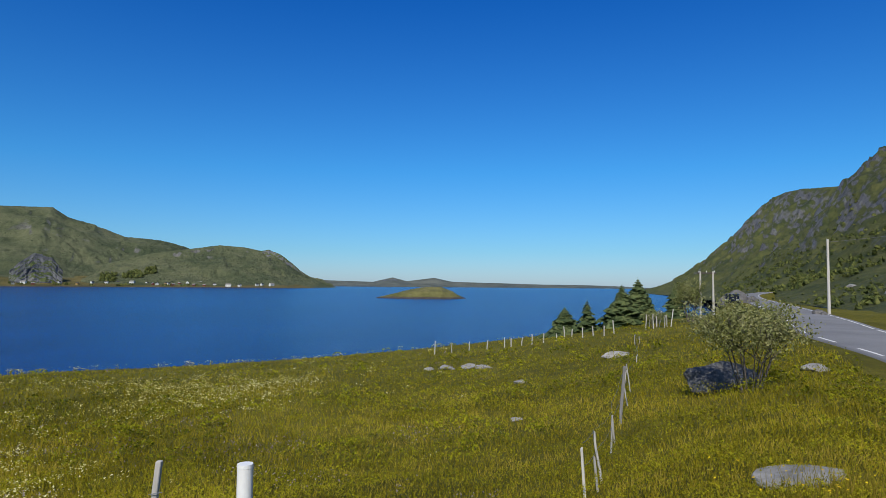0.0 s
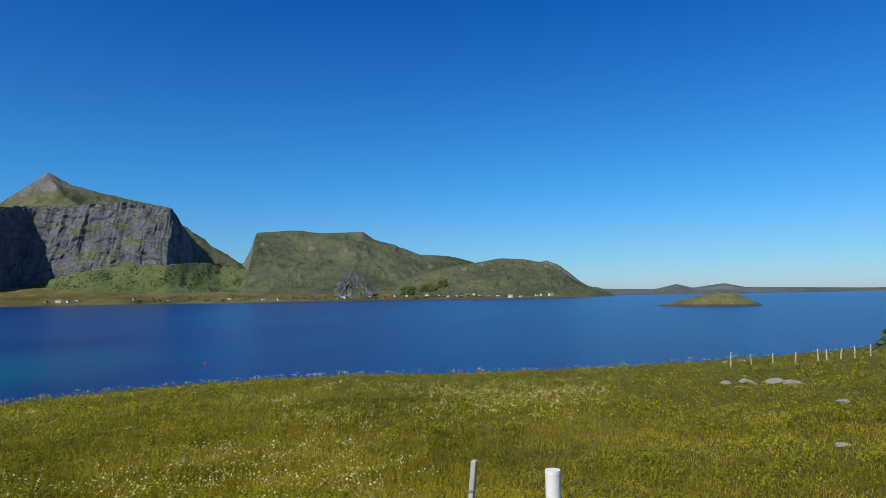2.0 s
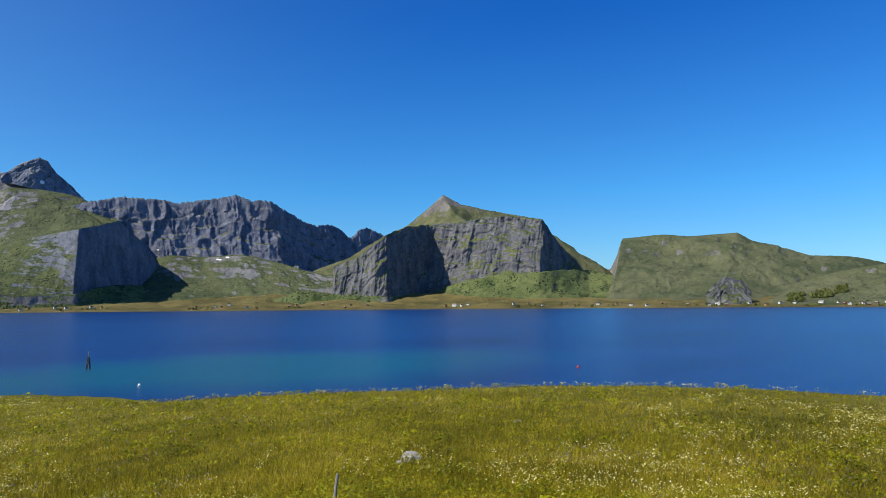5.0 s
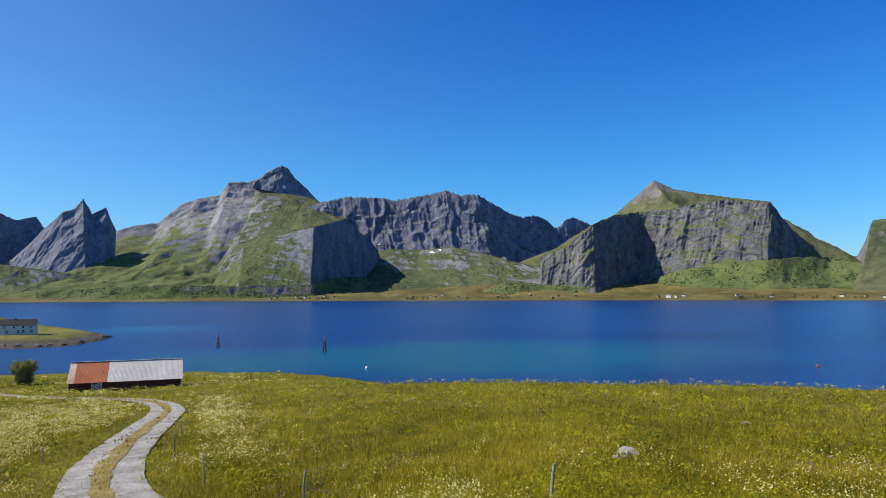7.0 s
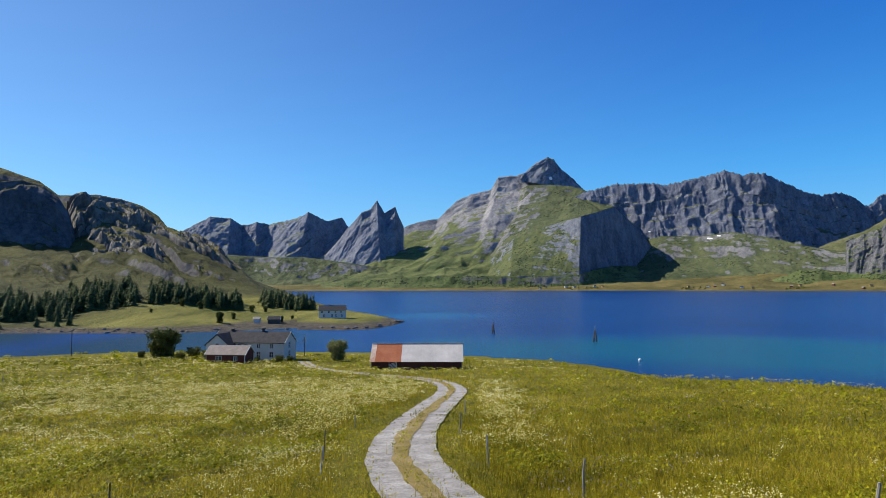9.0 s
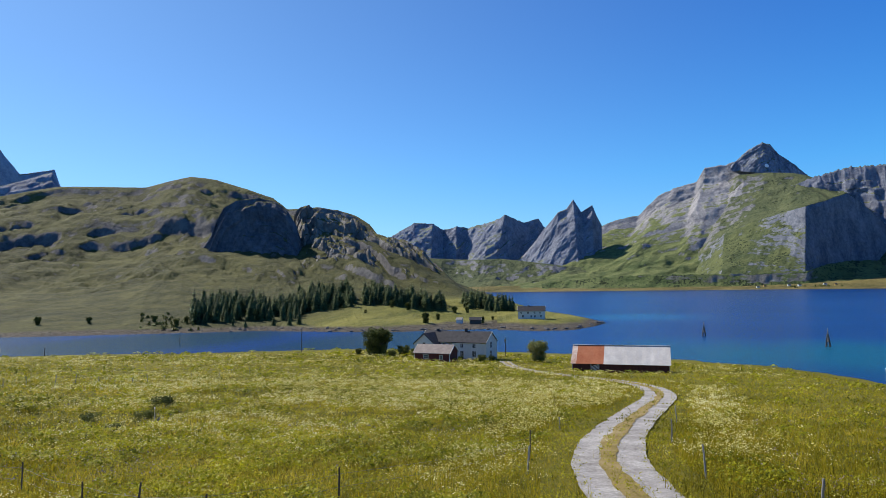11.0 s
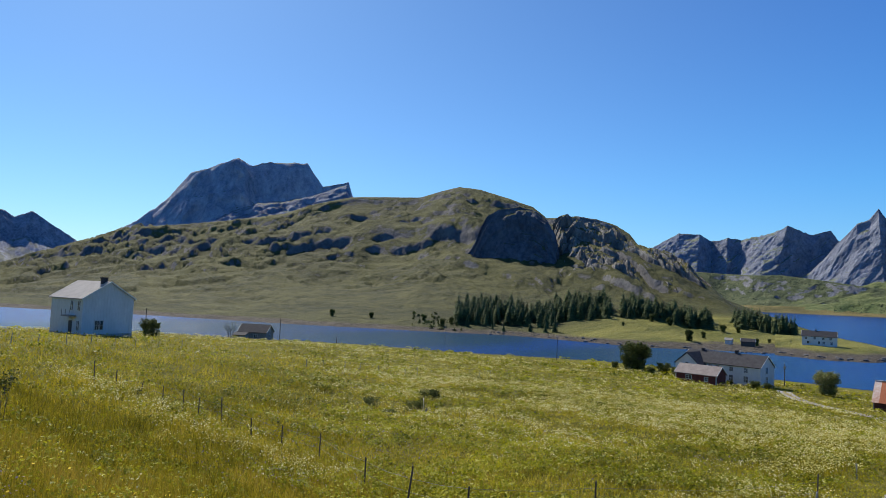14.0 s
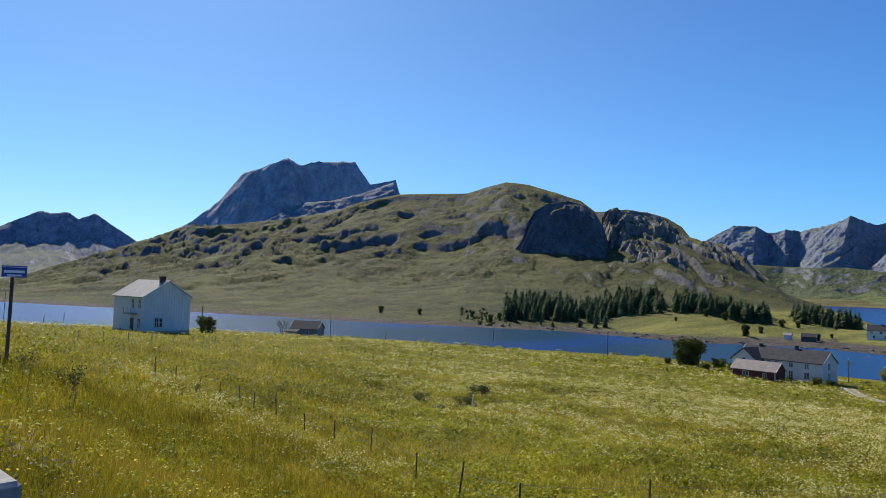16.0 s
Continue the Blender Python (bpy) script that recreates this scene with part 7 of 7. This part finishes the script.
for a, d, m, c in ((80.7, 184, plastic_white, "white"), (44.3, 210, buoy_red, "red")):
    x, y, _z = polar(a, d)
    bu = thing("buoy", "round %s mooring buoy floating on the fjord" % c, "buoy", "mooring buoys", (x, y, 0))
    bm = bmesh.new()
    bmesh.ops.create_uvsphere(bm, u_segments=14, v_segments=9, radius=0.45)
    bmesh.ops.translate(bm, vec=(0, 0, 0.2), verts=bm.verts)
    part("float", bm, m, bu)
    bm = bmesh.new()
    rod(bm, (0, 0, 0.5), (0, 0, 1.0), 0.06, 0.05, 8)
    part("eye", bm, steel, bu)

# ---- the village across the fjord ----
FAR = surface(bpy.data.objects["far_shore"])
ochre = varied("ochre_paint", (0.35, 0.22, 0.07), (0.45, 0.30, 0.12), 0.3, 0.8)


def village_house(label, wall_mat, roof_mat, w, l, h, ridge):
    t = thing("village_house", label, "house", "houses of the far village")
    bm = bmesh.new()
    prism(bm, [(-w / 2, -4), (w / 2, -4), (w / 2, h), (0, ridge), (-w / 2, h)], -l / 2, l / 2)
    part("wall", bm, wall_mat, t)
    for s in (-1, 1):
        bm = bmesh.new()
        e, k = w / 2 + 0.4, (ridge - h) / (w / 2)
        prism(bm, [(0, ridge + 0.05), (s * e, ridge + 0.05 - k * e), (s * e, ridge + 0.35 - k * e), (0, ridge + 0.35)], -l / 2 - 0.4, l / 2 + 0.4)
        part("roof", bm, roof_mat, t)
    for y in (-l * 0.28, l * 0.02, l * 0.3):
        for z in (h * 0.28, h * 0.72):
            part("window", box(bmesh.new(), w / 2 - 0.05, w / 2 + 0.05, y - 0.6, y + 0.6, z - 0.7, z + 0.7), pane_glass, t)
    return t


_vk = [village_house("white wooden house in the far village", white_paint, slate, 9, 13, 6, 9.5), village_house("dark red wooden house in the far village", red_paint, pale_roof, 8, 11, 5, 8), village_house("ochre wooden house in the far village", ochre, slate, 8, 11, 5, 8), village_house("large white house in the far village", white_paint, pale_roof, 11, 20, 8, 12)]
_vu = [False] * 4
VILLAGE_A = [(75.1, 0), (74.6, 1), (74.0, 0), (69.1, 1), (68.5, 2), (66.3, 1), (64.4, 1), (63.9, 2), (54.8, 3), (54.2, 0), (53.6, 0), (55.6, 2), (49.6, 0), (48.3, 2), (47.1, 0), (45.4, 2), (42.4, 0), (40.9, 2), (39.7, 0)]
VILLAGE_B = [(37.2, 1), (35.2, 1), (32.9, 3), (32.3, 1), (29.4, 2), (28.4, 0), (27.4, 0), (25.6, 3), (24.5, 0), (24.1, 1), (23.1, 2), (22.6, 1), (22.1, 1), (21.5, 3), (21.0, 1), (20.2, 1), (18.3, 3), (17.4, 0), (16.6, 2), (15.6, 0), (88.8, 0), (88.3, 2), (85.9, 0), (84.2, 0), (83.5, 2), (76.6, 2), (23.8, 0), (22.9, 0), (21.8, 0), (20.6, 3), (19.4, 0), (26.6, 0), (30.6, 0), (33.6, 0), (38.4, 0), (16.0, 0), (14.8, 3), (62.4, 1), (72.6, 0), (71.8, 2), (86.6, 0)]
_rs3 = np.random.RandomState(3)
_fa, _fd = np.array([11, 18, 28, 38, 46, 56, 66, 76, 88, 100, 116.0]), np.array([2500, 2650, 2750, 2700, 2700, 2850, 2900, 2950, 3150, 3250, 3400.0])
for a, i in VILLAGE_A + VILLAGE_B:
    d = float(np.interp(a, _fa, _fd)) + 70 + 130 * _rs3.rand()
    x, y, _z = polar(a, d)
    m = pose(x, y, max(height_on(FAR, x, y), 0.5) + 0.3, 0, 0, a - 90 + 35 * _rs3.randn())
    if not _vu[i]:
        _vu[i] = True
        _vk[i].matrix_basis = m
    else:
        copy_thing(_vk[i], m)

# far plantations and thickets, too small to count
def thicket(label, spots, n, h, seed, tree, spread):
    rs = np.random.RandomState(seed)
    out = []
    for a, d, wa, wd in spots:
        for _k in range(n):
            aa, dd = a + wa * (2 * rs.rand() - 1), d + wd * (2 * rs.rand() - 1)
            x, y, _z = polar(aa, dd)
            z = height_on(tree, x, y)
            hh, w = h * (0.6 + 0.7 * rs.rand()), spread * (0.6 + 0.7 * rs.rand())
            for j in range(10):
                b = 6.283 * rs.rand()
                t0, t1 = rs.rand() * 0.6, 1.0
                c, s = math.cos(b), math.sin(b)
                out += [(x + c * w * 0.5, y + s * w * 0.5, z + hh * t0), (x - s * w * 0.6, y + c * w * 0.6, z + hh * t0 * 0.7), (x + 0.2 * c * w * rs.randn(), y + 0.2 * s * w, z + hh * (0.55 + 0.45 * rs.rand()))]
    v = np.array(out)
    return tagged(new("thicket", mesh_from("thicket", v, np.arange(len(v)).reshape(-1, 3), dark_leaf_mat)), label, "trees", kind="stuff")


LOWHILL = surface(bpy.data.objects["mountain.002"])
thicket("dark planted wood on the far hillside", [(27.3, 2960, 0.55, 40), (25.6, 2990, 0.7, 35), (24.3, 3010, 0.4, 25)], 70, 16, 1, LOWHILL, 14)
thicket("scattered trees round the far village", [(36.0, 2830, 1.8, 40), (33.0, 2850, 0.8, 40), (43.0, 2800, 2.0, 50), (47.5, 2820, 2.0, 60), (27.0, 2790, 1.5, 30), (22.0, 2750, 1.5, 30), (68.8, 2980, 0.8, 30), (85.0, 3200, 2.0, 40), (76.0, 3050, 1.2, 40), (30.5, 2830, 1.0, 30)], 14, 9, 2, FAR, 10)

# ---- a dark car far off on the road ----
x, y, z = on_ground(-24.0, 96)
car = thing("car", "dark blue car driving on the narrow road", "car", "", (x, y, ROAD_Z), -25)
car_paint, _nt, _b = mat("car_paint", (0.012, 0.016, 0.035), 0.25, 0.2, 0.6)
rubber, _nt, _b = mat("rubber", (0.02, 0.02, 0.02), 0.9)
bm = bmesh.new()
prism(bm, [(-2.1, 0.35), (2.1, 0.35), (2.12, 0.75), (1.2, 0.95), (0.6, 1.45), (-1.3, 1.48), (-2.0, 1.0), (-2.15, 0.8)], -0.85, 0.85)
bmesh.ops.bevel(bm, geom=bm.edges[:], offset=0.06, segments=2, affect="EDGES")
bmesh.ops.rotate(bm, matrix=Matrix.Rotation(radians(-90), 3, "Z"), verts=bm.verts)
body = part("body", bm, car_paint, car)
part("windscreen", box(bmesh.new(), -0.72, 0.72, -1.05, -0.70, 1.0, 1.38), pane_glass, body)
for sx in (-1, 1):
    part("headlight", box(bmesh.new(), sx * 0.65 - 0.18, sx * 0.65 + 0.18, -2.16, -2.08, 0.62, 0.78, 0.02), plastic_white, car, "clear headlight")
    for sy in (-1.35, 1.35):
        bm = bmesh.new()
        rod(bm, (sx * 0.70, sy, 0.32), (sx * 0.88, sy, 0.32), 0.32, 0.32, 16)
        wh = part("wheel", bm, rubber, car)
        bm = bmesh.new()
        rod(bm, (sx * 0.875, sy, 0.32), (sx * 0.89, sy, 0.32), 0.19, 0.19, 12)
        part("rim", bm, steel, wh)


# saplings on the bank
sap = put(leafy("sapling", "thin young sapling standing in tall bank grass", "sapling", 1.25, 0.5, 15, dark_leaf_mat, 260, 0.028, 2, "saplings on the bank", 0.25, 0.006), seen_ground(170.2, -10.6))
for a, e, s in ((173.0, -8.6, 0.9), (161.6, -9.6, 0.6)):
    copy_to(sap, seen_ground(a, e), a * 20, s)

# dark shrubs over the mountainside beside the road
SIDE = surface(bpy.data.objects["mountain"])
thicket("dark green shrubs on the mountainside beside the road", [(-28.0, 520, 5.0, 200), (-31.5, 420, 3.5, 120), (-26.0, 700, 3.0, 250), (-25.0, 340, 1.6, 60)], 260, 2.6, 5, SIDE, 2.6)
thicket("small low shrubs on the slope above the road", [(-29.5, 190, 4.5, 90), (-32.0, 130, 2.5, 50), (-27.5, 150, 2.0, 40)], 60, 1.0, 7, SIDE, 1.1)
_rs4 = np.random.RandomState(9)
for i in range(34):
    a, d = -34.5 + 9.5 * _rs4.rand(), 75 + 150 * _rs4.rand() ** 1.4
    x, y, _z = polar(a, d)
    z = height_on(SIDE, x, y)
    if z > 17.6:
        s = 0.25 + 0.005 * d * _rs4.rand()
        rock("pale grey stone on the grassy slope above the road", (x, y, z), (s * 1.3, s, s * 0.6), 200 + i, stone_grey, 0.6, 360 * _rs4.rand(), "rock", 2)
thicket("low birch scrub at the edge of the wood", [(136.6, 372, 1.4, 22), (138.5, 385, 1.2, 25)], 24, 1.6, 6, KNOLL, 2.0)

# weed-stained stones along the shore of the spit
_rs5 = np.random.RandomState(21)
for i in range(110):
    a = 101 + 36 * _rs5.rand() ** 1.5
    d = float(np.interp(a, (100.8, 101.8, 103.4, 106.4, 110, 120, 131, 140), (374, 346, 314, 306, 318, 306, 343, 348))) + 1 + 7 * _rs5.rand()
    x, y, _z = polar(a, d)
    z = max(height_on(KNOLL, x, y), height_on(SPIT, x, y), -0.2)
    q = 0.35 + 0.8 * _rs5.rand() ** 2
    rock("dark weed-stained stone on the shore of the spit", (x, y, z), (q * 1.4, q, q * 0.7), 300 + i, knoll_stone, 0.8, 360 * _rs5.rand(), "rock", 1)

# snow left in the gullies
def snow_patch(ob_name, az, el, wide, high, seed):
    """A thin drift lying on the face where a line of sight meets it."""
    ob = bpy.data.objects[ob_name]
    trees = [surface(q) for q in (ob, *ob.children) if not q.name.startswith("snow")]
    X, Y, Z = [], [], []
    for i in range(9):
        row = []
        for j in range(7):
            r = 0.5 + 0.7 * noise.noise(Vector((i * 0.5, j * 0.5, seed)))
            da, de = (i - 4) / 4 * wide * (1 + 0.2 * r), (j - 3) / 3 * high * (1 + 0.4 * r) * math.sqrt(max(0.05, 1 - ((i - 4) / 4.2) ** 2)) + 0.3 * (i - 4) / 4 * high
            a, e = radians(az + da), radians(el + de)
            v = Vector((-math.sin(a) * math.cos(e), math.cos(a) * math.cos(e), math.sin(e)))
            hits = [h for h in (tree.ray_cast(Vector((0, 0, EYE)), v) for tree in trees) if h[0]]
            row.append(min(hits, key=lambda h: h[3])[0] - v * 4.0 if hits else None)
        X.append(row)
    if any(q is None for r in X for q in r):
        return
    g = np.array([[tuple(q) for q in r] for r in X])
    s = new("snow_patch", grid_mesh("snow_patch", g[..., 0], g[..., 1], g[..., 2], snow, True))
    s.parent = ob
    tagged(s, "old white snow patch")


snow_patch("mountain.005", 87.8, 9.4, 0.13, 0.12, 1)
for a, e, w, h in ((80.4, 4.4, 0.22, 0.05), (79.6, 4.6, 0.10, 0.04), (74.9, 3.9, 0.2, 0.05), (74.2, 4.1, 0.12, 0.05), (82.3, 6.3, 0.1, 0.05)):
    snow_patch("mountain.004", a, e, w, h, a)
